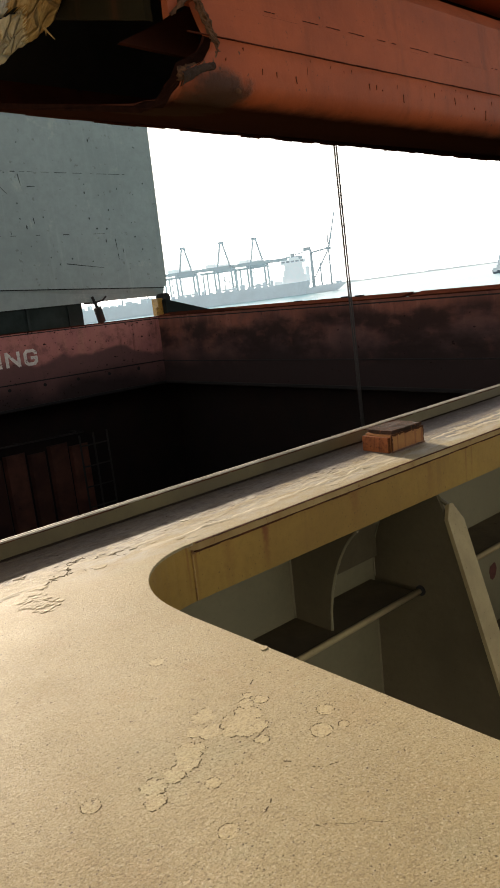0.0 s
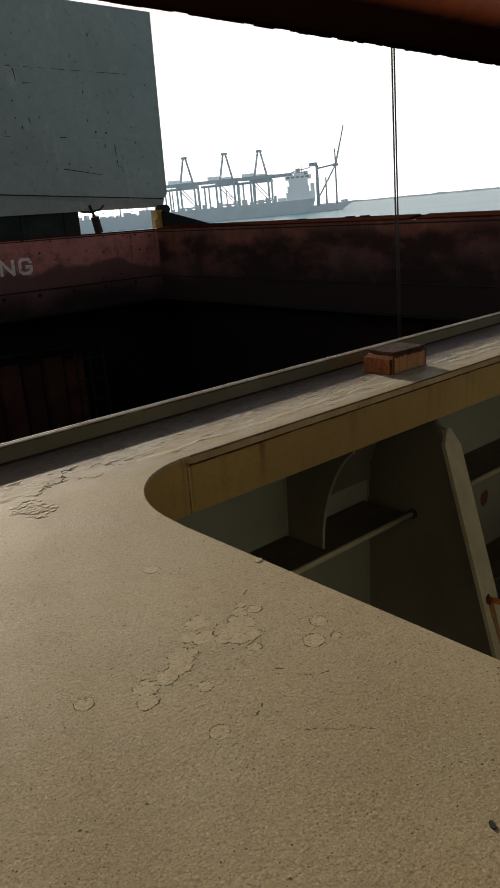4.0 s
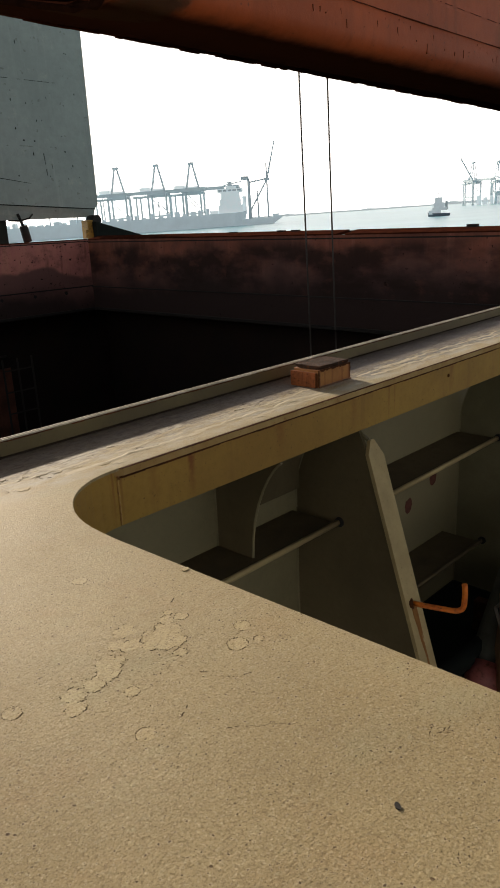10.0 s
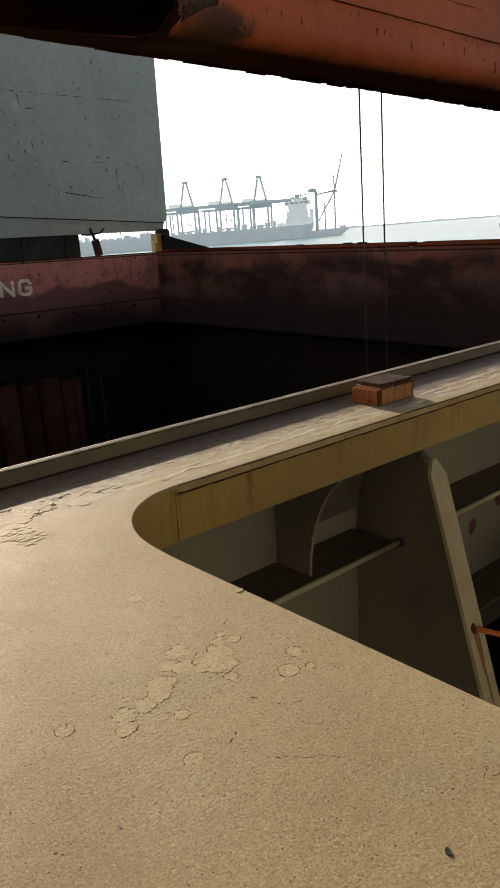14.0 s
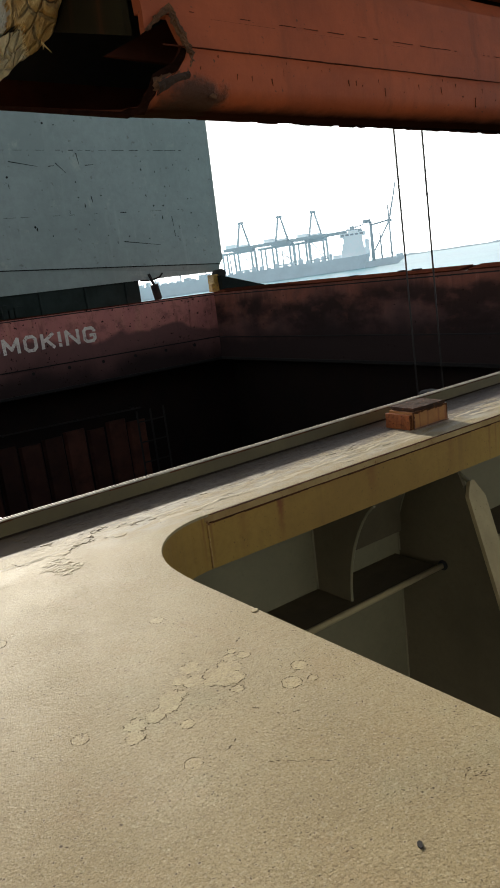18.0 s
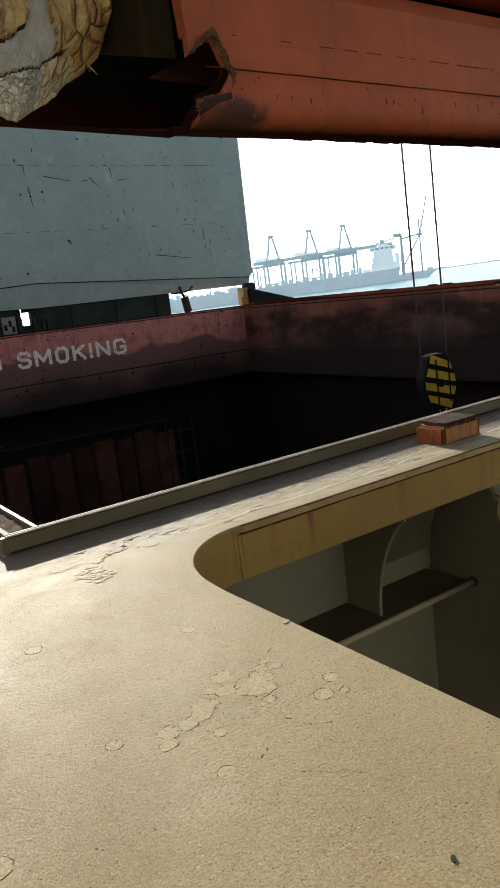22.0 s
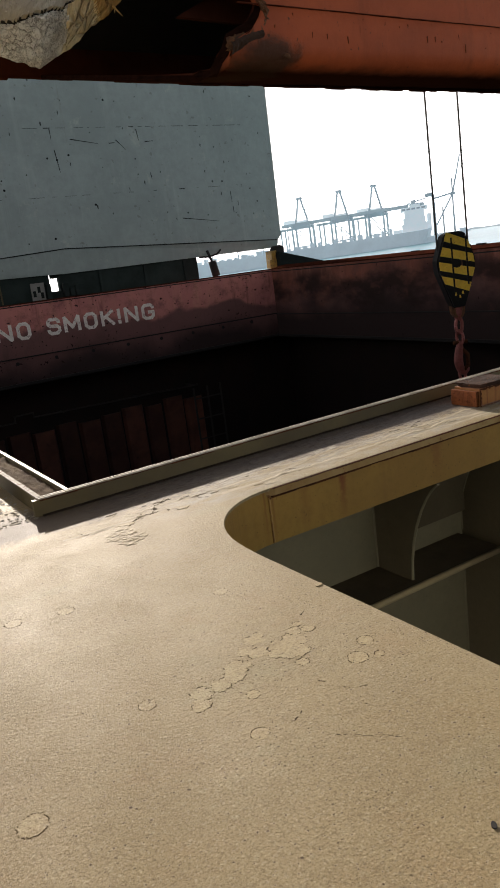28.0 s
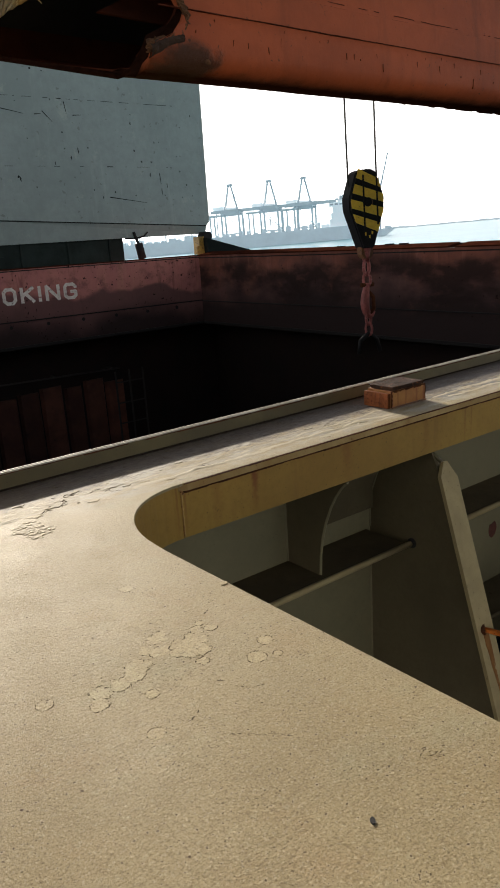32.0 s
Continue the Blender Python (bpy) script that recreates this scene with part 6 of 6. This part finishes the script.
rod(bm, (12.70, 22.5, 0.62), (12.80, 22.5, 0.10), 0.14, 10)
part("strut", bm, BLACK, sup)
bm = fresh()
tube_path(bm, [(12.2, 22.5, 0.80), (12.6, 22.5, 0.78), (12.95, 22.5, 0.85), (13.1, 22.5, 0.98)], 0.03, 6)
part("hose", bm, BLACK, sup)
bm = fresh()
box(bm, 6.2, 6.62, 22.40, 22.44, 0.10, 0.62, 0.01)
board = part("notice_board", bm, plain("grey_board", (0.20, 0.20, 0.18), 0.8, scale=3), sup, "small grey notice board")
for x, z in ((6.29, 0.30), (6.44, 0.42), (6.52, 0.24)):
    bm = fresh()
    box(bm, x - 0.045, x + 0.045, 22.392, 22.40, z - 0.09, z + 0.09)
    part("mark", bm, SHADE, board)

hg = thing("hinge_bracket", "yellow hinge bracket carrying the panel corner", "hinge", (15.05, 22.2, 0.1))
bm = fresh()
box(bm, -0.2, 0.2, -0.12, 0.12, 0.0, 0.30, 0.02)
box(bm, -0.08, 0.28, -0.10, 0.30, 0.28, 0.62, 0.02)
part("body", bm, paint("hinge_yellow", (0.42, 0.26, 0.03), (0.30, 0.18, 0.03), scale=5, rust_at=(0.5, 0.65), fine=20), hg)
bm = fresh()
rod(bm, (0.30, -0.14, 0.62), (0.30, 0.3, 0.62), 0.17, 14)
part("roller", bm, BLACK, hg)

bm = fresh()
prism(bm, [(15.15, 0.10), (17.25, 0.10), (15.15, 0.66)], "y", 21.85, 22.2)
solid("ramp_plate", bm, SHADE, "dark sloping ramp plate beside the hatch corner", "ramp")

# ---- crane hook ----
hook = thing("crane_hook_block", "yellow and black striped crane hook block on two wire ropes", "hook block")
bm = fresh()
half = [(-0.150, -0.03), (-0.085, 0.0), (0.085, 0.0), (0.150, -0.03), (0.265, -0.36), (0.257, -0.52), (0.085, -1.02), (-0.085, -1.02), (-0.257, -0.52), (-0.265, -0.36)]
prism(bm, half, "y", -0.09, 0.14)
bmesh.ops.bevel(bm, geom=bm.edges[:], offset=0.012, segments=2, affect="EDGES")
part("casing", bm, HAZARD_K, hook)
bm = fresh()
prism(bm, [(x * 0.93, z * 0.95 - 0.03) for x, z in half], "y", -0.112, -0.09)
side = part("side_plate", bm, HAZARD_K, hook, "striped side plate")
for z0 in (-0.11, -0.30, -0.49, -0.68):
    def half_w(z):
        z = (z + 0.03) / 0.95
        if z > -0.36:
            return 0.93 * (0.145 + (0.265 - 0.145) * (-z / 0.36))
        if z > -0.52:
            return 0.93 * 0.26
        return 0.93 * (0.257 + (0.085 - 0.257) * ((-z - 0.52) / 0.5))
    bm = fresh()
    zs = [z0 + 0.05, z0 - 0.065]
    prism(bm, [(-half_w(zs[0] + 0.07), zs[0] + 0.07), (half_w(zs[0] - 0.07), zs[0] - 0.07), (half_w(zs[1] - 0.07), zs[1] - 0.07), (-half_w(zs[1] + 0.07), zs[1] + 0.07)], "y", -0.118, -0.112)
    part("stripe", bm, HAZARD_Y, side, "yellow stripe")
for x in (-0.06, 0.14):
    bm = fresh()
    box(bm, x - 0.011, x + 0.011, -0.128, -0.112, -0.80 if x < 0 else -0.72, -0.07, 0.004)
    part("rib", bm, HAZARD_K, hook)
bm = fresh()
prism(bm, [(-0.10, -0.86), (0.10, -0.86), (0.085, -1.10), (0.05, -1.16), (-0.05, -1.16), (-0.085, -1.10)], "y", -0.05, 0.09)
part("lower_cheek", bm, RUSTY, hook, "rust-brown lower cheek")
bm = fresh()
for x, z in ((-0.05, -0.83), (0.01, -0.87), (0.05, -0.82)):
    box(bm, x - 0.010, x + 0.012, -0.118, -0.112, z - 0.022, z + 0.018, 0.002)
tagged(part("worn_patch", bm, HAZARD_Y, side, "worn yellow patches"), kind="stuff")
bm = fresh()
box(bm, 0.00, 0.075, -0.120, -0.112, -0.455, -0.385, 0.002)
part("data_plate", bm, RUSTY, side, "small rusty data plate")
bm = fresh()
rod(bm, (0, -0.13, -0.42), (0, 0.16, -0.42), 0.06, 12)
part("axle", bm, HAZARD_K, hook)
for x in (-0.215, 0.215):
    bm = fresh()
    rod(bm, (x, 0.02, -0.25), (x, 0.02, 40), 0.0125, 6)
    part("wire_rope", bm, WIREM, hook)
bm = fresh()
rod(bm, (0, 0, -1.02), (0, 0, -1.20), 0.075, 10, 0.05)
part("swivel", bm, CHAINRED, hook, "dark red swivel")


def link(bm, z, r, t, turn):
    for k in range(12):
        a0, a1 = k * math.pi / 6, (k + 1) * math.pi / 6
        p, q = [Vector((math.cos(a) * r * 0.6, 0, math.sin(a) * r)) for a in (a0, a1)]
        mt = Matrix.Rotation(turn, 3, "Z")
        rod(bm, mt @ p + Vector((0, 0, z)), mt @ q + Vector((0, 0, z)), t, 6)


for k, (z, r, t) in enumerate(((-1.28, 0.11, 0.025), (-1.45, 0.10, 0.022), (-1.98, 0.10, 0.022), (-2.14, 0.09, 0.02))):
    bm = fresh()
    link(bm, z, r, t, (k % 2) * 1.57 + 0.5)
    part("shackle", bm, CHAINRED, hook, "rusty shackle link")
bm = fresh()
rod(bm, (-0.10, 0, -1.52), (0.10, 0, -1.52), 0.03, 8)
part("shackle_pin", bm, RUST, hook)
bm = fresh()
curve = [(0.0, -1.50, 0.040), (-0.015, -1.58, 0.052), (-0.035, -1.68, 0.062), (-0.045, -1.78, 0.066), (-0.030, -1.88, 0.060), (0.0, -1.94, 0.048), (0.05, -1.95, 0.036), (0.09, -1.89, 0.025)]
rows = []
for k in range(4 * (len(curve) - 1) + 1):
    i, q = min(k // 4, len(curve) - 2), k / 4 - min(k // 4, len(curve) - 2)
    p0, p1, p2, p3 = (Vector(curve[max(0, min(len(curve) - 1, i + d))]) for d in (-1, 0, 1, 2))
    p = 0.5 * (2 * p1 + (p2 - p0) * q + (2 * p0 - 5 * p1 + 4 * p2 - p3) * q * q + (3 * p1 - p0 - 3 * p2 + p3) * q ** 3)
    d = 0.5 * ((p2 - p0) + 2 * (2 * p0 - 5 * p1 + 4 * p2 - p3) * q + 3 * (3 * p1 - p0 - 3 * p2 + p3) * q * q)
    side = Vector((d.y, -d.x)).normalized()
    rows.append([bm.verts.new((p.x + side.x * p.z * math.cos(u), 0.8 * p.z * math.sin(u), p.y + side.y * p.z * math.cos(u))) for u in (j * math.pi / 7 for j in range(14))])
for r0, r1 in zip(rows, rows[1:]):
    for j in range(14):
        bm.faces.new((r0[j], r0[(j + 1) % 14], r1[(j + 1) % 14], r1[j])).smooth = True
bm.faces.new(rows[0])
bm.faces.new(rows[-1][::-1])
part("hook_body", bm, CHAINRED, hook, "faded red hook body")
bm = fresh()
tube_path(bm, [(0.02, 0, -1.62), (0.09, 0, -1.70), (0.09, 0, -1.86), (0.02, 0, -1.93)], 0.03, 8)
part("safety_latch", bm, RUST, hook)
bm = fresh()
for s in (-1, 1):
    tube_path(bm, [(0, 0, -2.20), (s * 0.13, 0.02, -2.30), (s * 0.17, 0.0, -2.48)], 0.03, 8)
part("claw", bm, HAZARD_K, hook)

# ---- paint blisters, flakes and chips on the plate ----
BLISTERS = [
    (0.464, 0.464, 0.012), (0.494, 0.486, 0.010), (0.487, 0.453, 0.006), (0.413, 0.501, 0.008), (0.413, 0.537, 0.022), (0.432, 0.545, 0.016),
    (0.446, 0.564, 0.010), (0.399, 0.582, 0.013), (0.385, 0.553, 0.012), (0.351, 0.543, 0.015), (0.338, 0.530, 0.013), (0.319, 0.526, 0.013),
    (0.294, 0.526, 0.013), (0.284, 0.507, 0.011), (0.336, 0.486, 0.008), (0.306, 0.426, 0.010), (0.239, 0.549, 0.010), (0.434, 0.728, 0.010),
    (0.088, 0.456, 0.014), (0.173, 0.862, 0.012), (0.243, 0.843, 0.012), (0.462, 0.556, 0.008), (0.458, 0.575, 0.006), (0.425, 0.523, 0.013), (0.375, 0.566, 0.010)]
def blister_edge(k, a, grow=1.0):
    x, y, r = BLISTERS[k]
    rag = 1.0 if 3 <= k <= 13 or k > 20 else 0.35      # the merged cluster is ragged, single rings are rounder
    rr = r * grow * (1 + rag * 0.30 * noise.noise((math.cos(a) * 1.3 + k * 3.1, math.sin(a) * 1.3, 1)) + rag * 0.24 * noise.noise((math.cos(a) * 3.5, math.sin(a) * 3.5, k)) + (0.12 if r > 0.0115 else 0.04) * noise.noise((math.cos(a) * 9, math.sin(a) * 9, k)))
    return x + rr * math.cos(a), y + rr * math.sin(a)


for k, (x, y, r) in enumerate(BLISTERS):
    bm = fresh()
    prism(bm, [blister_edge(k, j * math.pi / 24, 0.97) for j in range(48)], "z", 0.0, 0.00005 + k * 0.000006)
    part("paint_blister", bm, BLISTER, plate)
    bm = fresh()
    n = int(r * 2 * math.pi / 0.0011)
    for j in range(n):
        a = (j + rnd.uniform(-0.4, 0.4)) * 2 * math.pi / n
        ex, ey = blister_edge(k, a)
        if any(i != k and (ex - q[0]) ** 2 + (ey - q[1]) ** 2 < (q[2] * 0.96) ** 2 for i, q in enumerate(BLISTERS)):
            continue
        if noise.noise((a * 1.4, k * 2.7, 4)) + rnd.uniform(-0.45, 0.45) < (0.35 if k in (7, 8, 24) else 0.02):
            continue
        w, l = rnd.uniform(0.0004, 0.0009) * (1.0 if r > 0.0105 else 0.85), rnd.uniform(0.0004, 0.0008)
        tx, ty = -math.sin(a), math.cos(a)
        ps = [(ex + tx * l * u - ty * w * v, ey + ty * l * u + tx * w * v) for u, v in ((-1, -0.4), (0, -1), (1, -0.3), (0.8, 0.7), (-0.6, 0.9))]
        prism(bm, ps, "z", 0.0, 0.00026 + (j % 7) * 0.00001)
    tagged(part("blister_edge", bm, CRACK if 3 <= k <= 13 or k > 20 else RING, plate), kind="stuff")
CHIPS = [(0.545, 0.642, 0.006, 0.0042, 0.3), (0.384, 0.208, 0.0040, 0.0023, 0.9)]
for x, y, a, b, turn in CHIPS:
    bm = fresh()
    ps = [(x + a * math.cos(j * 0.7) * math.cos(turn) - b * math.sin(j * 0.7) * math.sin(turn), y + a * math.cos(j * 0.7) * math.sin(turn) + b * math.sin(j * 0.7) * math.cos(turn)) for j in range(9)]
    prism(bm, ps, "z", 0.0, 0.0012)
    part("paint_chip", bm, BLACK if b < 0.004 else BLISTER, plate)
# curling flakes on the plate beside the channel
bm = fresh()
for k in range(300):
    y = 1.30 + 1.9 * rnd.random() ** 1.8
    x = 0.335 - SKEW * (y - 1.3) - abs(rnd.gauss(0, 0.045)) - 0.004
    s = rnd.uniform(0.0015, 0.006)
    tip = rnd.uniform(0, 6.28)
    vs = [bm.verts.new((x + s * rnd.uniform(0.6, 1.3) * math.cos(j * 1.26), y + s * rnd.uniform(0.6, 1.5) * math.sin(j * 1.26), 0.0006 + max(0, math.cos(j * 1.26 - tip)) * rnd.uniform(0.0003, 0.0022))) for j in range(5)]
    low = [bm.verts.new((v.co.x, v.co.y, v.co.z - 0.0006)) for v in vs]
    bm.faces.new(vs)
    bm.faces.new(low[::-1])
    for j in range(5):
        bm.faces.new((vs[j], low[j], low[(j + 1) % 5], vs[(j + 1) % 5]))
tagged(part("channel_flakes", bm, paint("pale_flakes", (0.44, 0.40, 0.33), (0.32, 0.29, 0.23), scale=20, rust_at=(0.60, 0.70), rust=(0.14, 0.11, 0.08), fine=120, rough=0.8, spec=0.08), plate, "curling grey paint flakes beside the channel"), kind="stuff")
# flaking coat along the walkway and one lifted patch of paint
bm = fresh()
for k in range(170):
    x, y = 0.42 + 3 * rnd.random() ** 1.6, 1.09 + 0.21 * rnd.random()
    s = rnd.uniform(0.002, 0.008)
    ps = [(x + 1.8 * s * rnd.uniform(0.5, 1.3) * math.cos(j * 1.05), y + s * rnd.uniform(0.4, 1.2) * math.sin(j * 1.05)) for j in range(6)]
    prism(bm, ps, "z", 0.0, rnd.uniform(0.0003, 0.0011))
tagged(part("paint_flakes", bm, BLISTER, plate, "flaking paint along the walkway"), kind="stuff")
bm = fresh()
for k in range(80):
    a, q = rnd.uniform(0, 6.28), rnd.random() ** 0.6
    x, y = 0.421 + 0.032 * q * math.cos(a), 1.050 + 0.046 * q * math.sin(a)
    s = rnd.uniform(0.0018, 0.0055)
    vs = [bm.verts.new((x + 1.5 * s * rnd.uniform(0.6, 1.2) * math.cos(j * 1.26), y + s * rnd.uniform(0.6, 1.2) * math.sin(j * 1.26), 0.0004 + max(0, math.sin(j * 1.26 + 2)) * rnd.uniform(0.0004, 0.0014))) for j in range(5)]
    low = [bm.verts.new((v.co.x, v.co.y, v.co.z - 0.0004)) for v in vs]
    bm.faces.new(vs)
    bm.faces.new(low[::-1])
    for j in range(5):
        bm.faces.new((vs[j], low[j], low[(j + 1) % 5], vs[(j + 1) % 5]))
tagged(part("lifted_flakes", bm, BLISTER, plate, "patch of lifted curling paint"), kind="stuff")


def ridge(x0, x1, y, amp, high, seed, wide=1.0):
    """A wavy ridge of lifted paint along the walkway: a low roof-shaped strip, broken here and there."""
    bm = fresh()
    n = max(6, int((x1 - x0) / 0.008))
    rows = []
    for k in range(n + 1):
        q = k / n
        x = x0 + (x1 - x0) * q
        c = y + amp * noise.noise((x * 14, seed, 0)) + amp * 0.45 * noise.noise((x * 55, seed, 3))
        h = high * max(0.12, math.sin(math.pi * q)) * (0.35 + 0.9 * abs(noise.noise((x * 30, seed, 8))))
        rows.append([bm.verts.new((x, c - 0.0034 * wide, 0.0)), bm.verts.new((x, c + 0.0003, h)), bm.verts.new((x, c + 0.0044 * wide, 0.0))])
    for r0, r1 in zip(rows, rows[1:]):
        for i in range(2):
            bm.faces.new((r0[i], r0[i + 1], r1[i + 1], r1[i]))
        bm.faces.new((r0[2], r0[0], r1[0], r1[2]))
    bm.faces.new(rows[0])
    bm.faces.new(rows[-1][::-1])
    part("paint_ridge", bm, RIDGE, plate)


for k, (x0, x1, y) in enumerate(((0.66, 1.02, 1.115), (0.80, 0.98, 1.145), (1.0, 1.45, 1.125), (1.08, 1.32, 1.155), (1.16, 1.46, 1.10), (1.28, 1.47, 1.165), (0.52, 0.74, 1.155), (1.70, 2.3, 1.13), (1.8, 2.6, 1.17), (1.66, 2.0, 1.16), (2.4, 3.4, 1.14), (0.33, 0.47, 1.13), (0.36, 0.42, 1.115))):
    ridge(x0, x1, y, 0.012, 0.0022 if k in (0, 2, 7) else 0.0013, k * 2.3, 1.7 if k in (0, 2, 7) else 1.0)


def crack(points, width):
    """A thin raised ridge of lifted paint, tapering at both ends."""
    bm = fresh()
    n = len(points)
    for k in range(n - 1):
        (xa, ya), (xb, yb) = points[k], points[k + 1]
        d = Vector((yb - ya, xa - xb)).normalized()
        wa, wb = ((0.42 if ya > 1 else 0.75) * width * (0.25 + math.sin(math.pi * q / (n - 1))) for q in (k, k + 1))
        prism(bm, [(xa - d.x * wa, ya - d.y * wa), (xb - d.x * wb, yb - d.y * wb), (xb + d.x * wb, yb + d.y * wb), (xa + d.x * wa, ya + d.y * wa)], "z", 0.0, 0.00006 + width * (0.35 if ya > 1 else 0.12))
    part("paint_crack", bm, CRACK, plate)


CRACKS = [
    (0.391, 0.346, 0.05, -0.75, 0.00022), (0.365, 0.372, 0.010, -0.6, 0.0006), (0.480, 0.593, 0.011, 0.5, 0.0010), (0.351, 0.424, 0.018, 0.5, 0.0009), (0.405, 0.455, 0.009, -1.0, 0.0008),
    (0.432, 0.418, 0.010, -0.4, 0.0006), (0.418, 0.428, 0.008, -0.9, 0.0007), (0.478, 0.233, 0.012, 0.2, 0.0004), (0.500, 0.262, 0.008, 0.3, 0.0003), (0.528, 0.575, 0.010, -0.7, 0.0004), (0.545, 0.555, 0.008, -0.9, 0.0004),
    (0.50, 1.135, 0.04, 0.35, 0.0016), (0.535, 1.165, 0.05, 0.85, 0.0018), (0.475, 1.118, 0.024, -0.1, 0.0016), (0.60, 1.155, 0.04, -0.3, 0.0013), (0.455, 1.10, 0.012, 0.2, 0.0010), (0.515, 1.128, 0.02, 0.9, 0.0012),
    (0.56, 1.178, 0.03, 0.2, 0.0016), (0.62, 1.135, 0.03, -0.5, 0.0010), (0.545, 1.115, 0.02, -0.6, 0.0008), (0.372, 1.125, 0.03, -0.6, 0.0008), (0.86, 1.13, 0.06, 0.15, 0.0008), (0.20, 0.15, 0.02, 0.5, 0.0008), (0.23, 0.12, 0.03, -0.2, 0.0008)]
for x, y, length, turn, w in CRACKS:
    bend = 0.6 if y > 1 else 0.10
    qs = [k / 15 for k in range(16)]
    pts = [(x + length * (q - 0.5) * math.cos(turn) + bend * 0.5 * length * noise.noise((q * 5, x * 50, 1)), y + length * (q - 0.5) * math.sin(turn) + bend * length * noise.noise((q * 5, y * 50, 5))) for q in qs]
    crack(pts[:rnd.randint(6, 9)] , w)
    crack(pts[rnd.randint(8, 10):], w * 0.8)
for k in range(30):
    a, q = rnd.uniform(0, 6.28), rnd.random()
    x, y = 0.36 + 0.16 * q * math.cos(a) + 0.05, 0.42 + 0.17 * q * math.sin(a)
    l, turn = rnd.uniform(0.001, 0.003), rnd.uniform(-0.2, 1.4)
    crack([(x + l * (i - 1.5) / 3 * math.cos(turn), y + l * (i - 1.5) / 3 * math.sin(turn) + 0.0003 * rnd.uniform(-1, 1)) for i in range(4)], rnd.uniform(0.0003, 0.0007))


# two scuffed places on the plate: short dark scrapes and grit
for cx, cy, n, reach in ((0.251, 0.171, 22, 0.022), (0.483, 0.226, 18, 0.016)):
    for k in range(n):
        x, y = cx + rnd.gauss(0, reach * 0.5), cy + rnd.gauss(0, reach * 0.35)
        l, turn = rnd.uniform(0.0012, 0.0055), rnd.uniform(-0.9, 0.3)
        crack([(x + l * (i - 1.5) / 3 * math.cos(turn), y + l * (i - 1.5) / 3 * math.sin(turn) + 0.0004 * rnd.uniform(-1, 1)) for i in range(4)], rnd.uniform(0.0003, 0.0009) * (1.0 if n > 20 else 0.55))


def motions():
    # the ropes hang plumb, so against the listing ship they lean; rows hold where the ropes pass the hatch edge
    plumb = SEA.to_3x3().to_4x4()
    up = plumb.to_3x3() @ Vector((0, 0, 1))
    rows = []
    for t, x, z, turn in HOOK:
        below = max(0.0, min(1.0, (-0.9 - z) / 0.6)) * (z - 1.2)
        rows.append((t, Matrix.Translation((x + up.x / up.z * below, 7.0 + up.y / up.z * below, z)) @ plumb @ Matrix.Rotation(radians(turn), 4, "Z")))
    walk(hook, rows)


HOOK = [
    (0, 8.11, -4.28, 37),
    (0.5, 8.49, -4.20, 31),
    (1, 8.85, -4.12, 28),
    (1.5, 9.19, -4.04, 31),
    (2, 9.37, -3.96, 35),
    (2.5, 9.47, -3.88, 25),
    (4.5, 8.96, -3.56, 35),
    (5, 9.06, -3.48, 16),
    (5.5, 10.10, -3.40, -19),
    (6, 10.27, -3.32, -30),
    (6.5, 9.25, -3.24, -2),
    (7, 9.10, -3.16, 24),
    (7.5, 9.65, -3.08, 5),
    (8, 9.43, -3.00, -30),
    (8.5, 8.79, -2.92, -13),
    (9, 9.00, -2.84, 15),
    (9.5, 9.20, -2.76, -5),
    (10, 8.85, -2.68, -30),
    (10.5, 8.60, -2.60, -2),
    (11, 8.93, -2.52, 11),
    (11.5, 8.92, -2.44, -10),
    (12, 8.54, -2.36, -30),
    (12.5, 8.69, -2.28, 6),
    (13, 8.89, -2.20, -6),
    (13.5, 8.52, -2.12, -28),
    (14, 8.59, -2.04, -6),
    (14.5, 8.84, -1.96, -2),
    (15, 8.58, -1.88, -20),
    (15.5, 8.43, -1.80, -12),
    (17.5, 8.32, -1.48, 0),
    (18, 8.44, -1.53, -22),
    (18.5, 8.12, -1.38, -10),
    (19, 8.15, -1.19, -2),
    (19.5, 8.20, -1.06, -8),
    (20, 8.16, -1.06, -6),
    (21, 8.06, -0.86, -13),
    (22, 8.02, -0.69, -18),
    (23, 8.09, -0.47, -15),
    (23.5, 8.18, -0.43, -21),
    (25, 7.93, -0.12, -23),
    (25.5, 8.06, -0.03, -23),
    (27.5, 7.84, 0.39, -29),
    (28, 7.80, 0.49, -29),
    (28.5, 7.76, 0.59, -29),
    (29, 7.83, 0.67, -33),
    (29.5, 7.64, 0.81, -33),
    (30, 7.60, 0.89, -29),
    (30.5, 7.63, 0.98, -26),
    (31, 7.60, 1.09, -23),
    (31.5, 7.54, 1.17, -21),
    (32, 7.55, 1.29, -19),
]
motions()
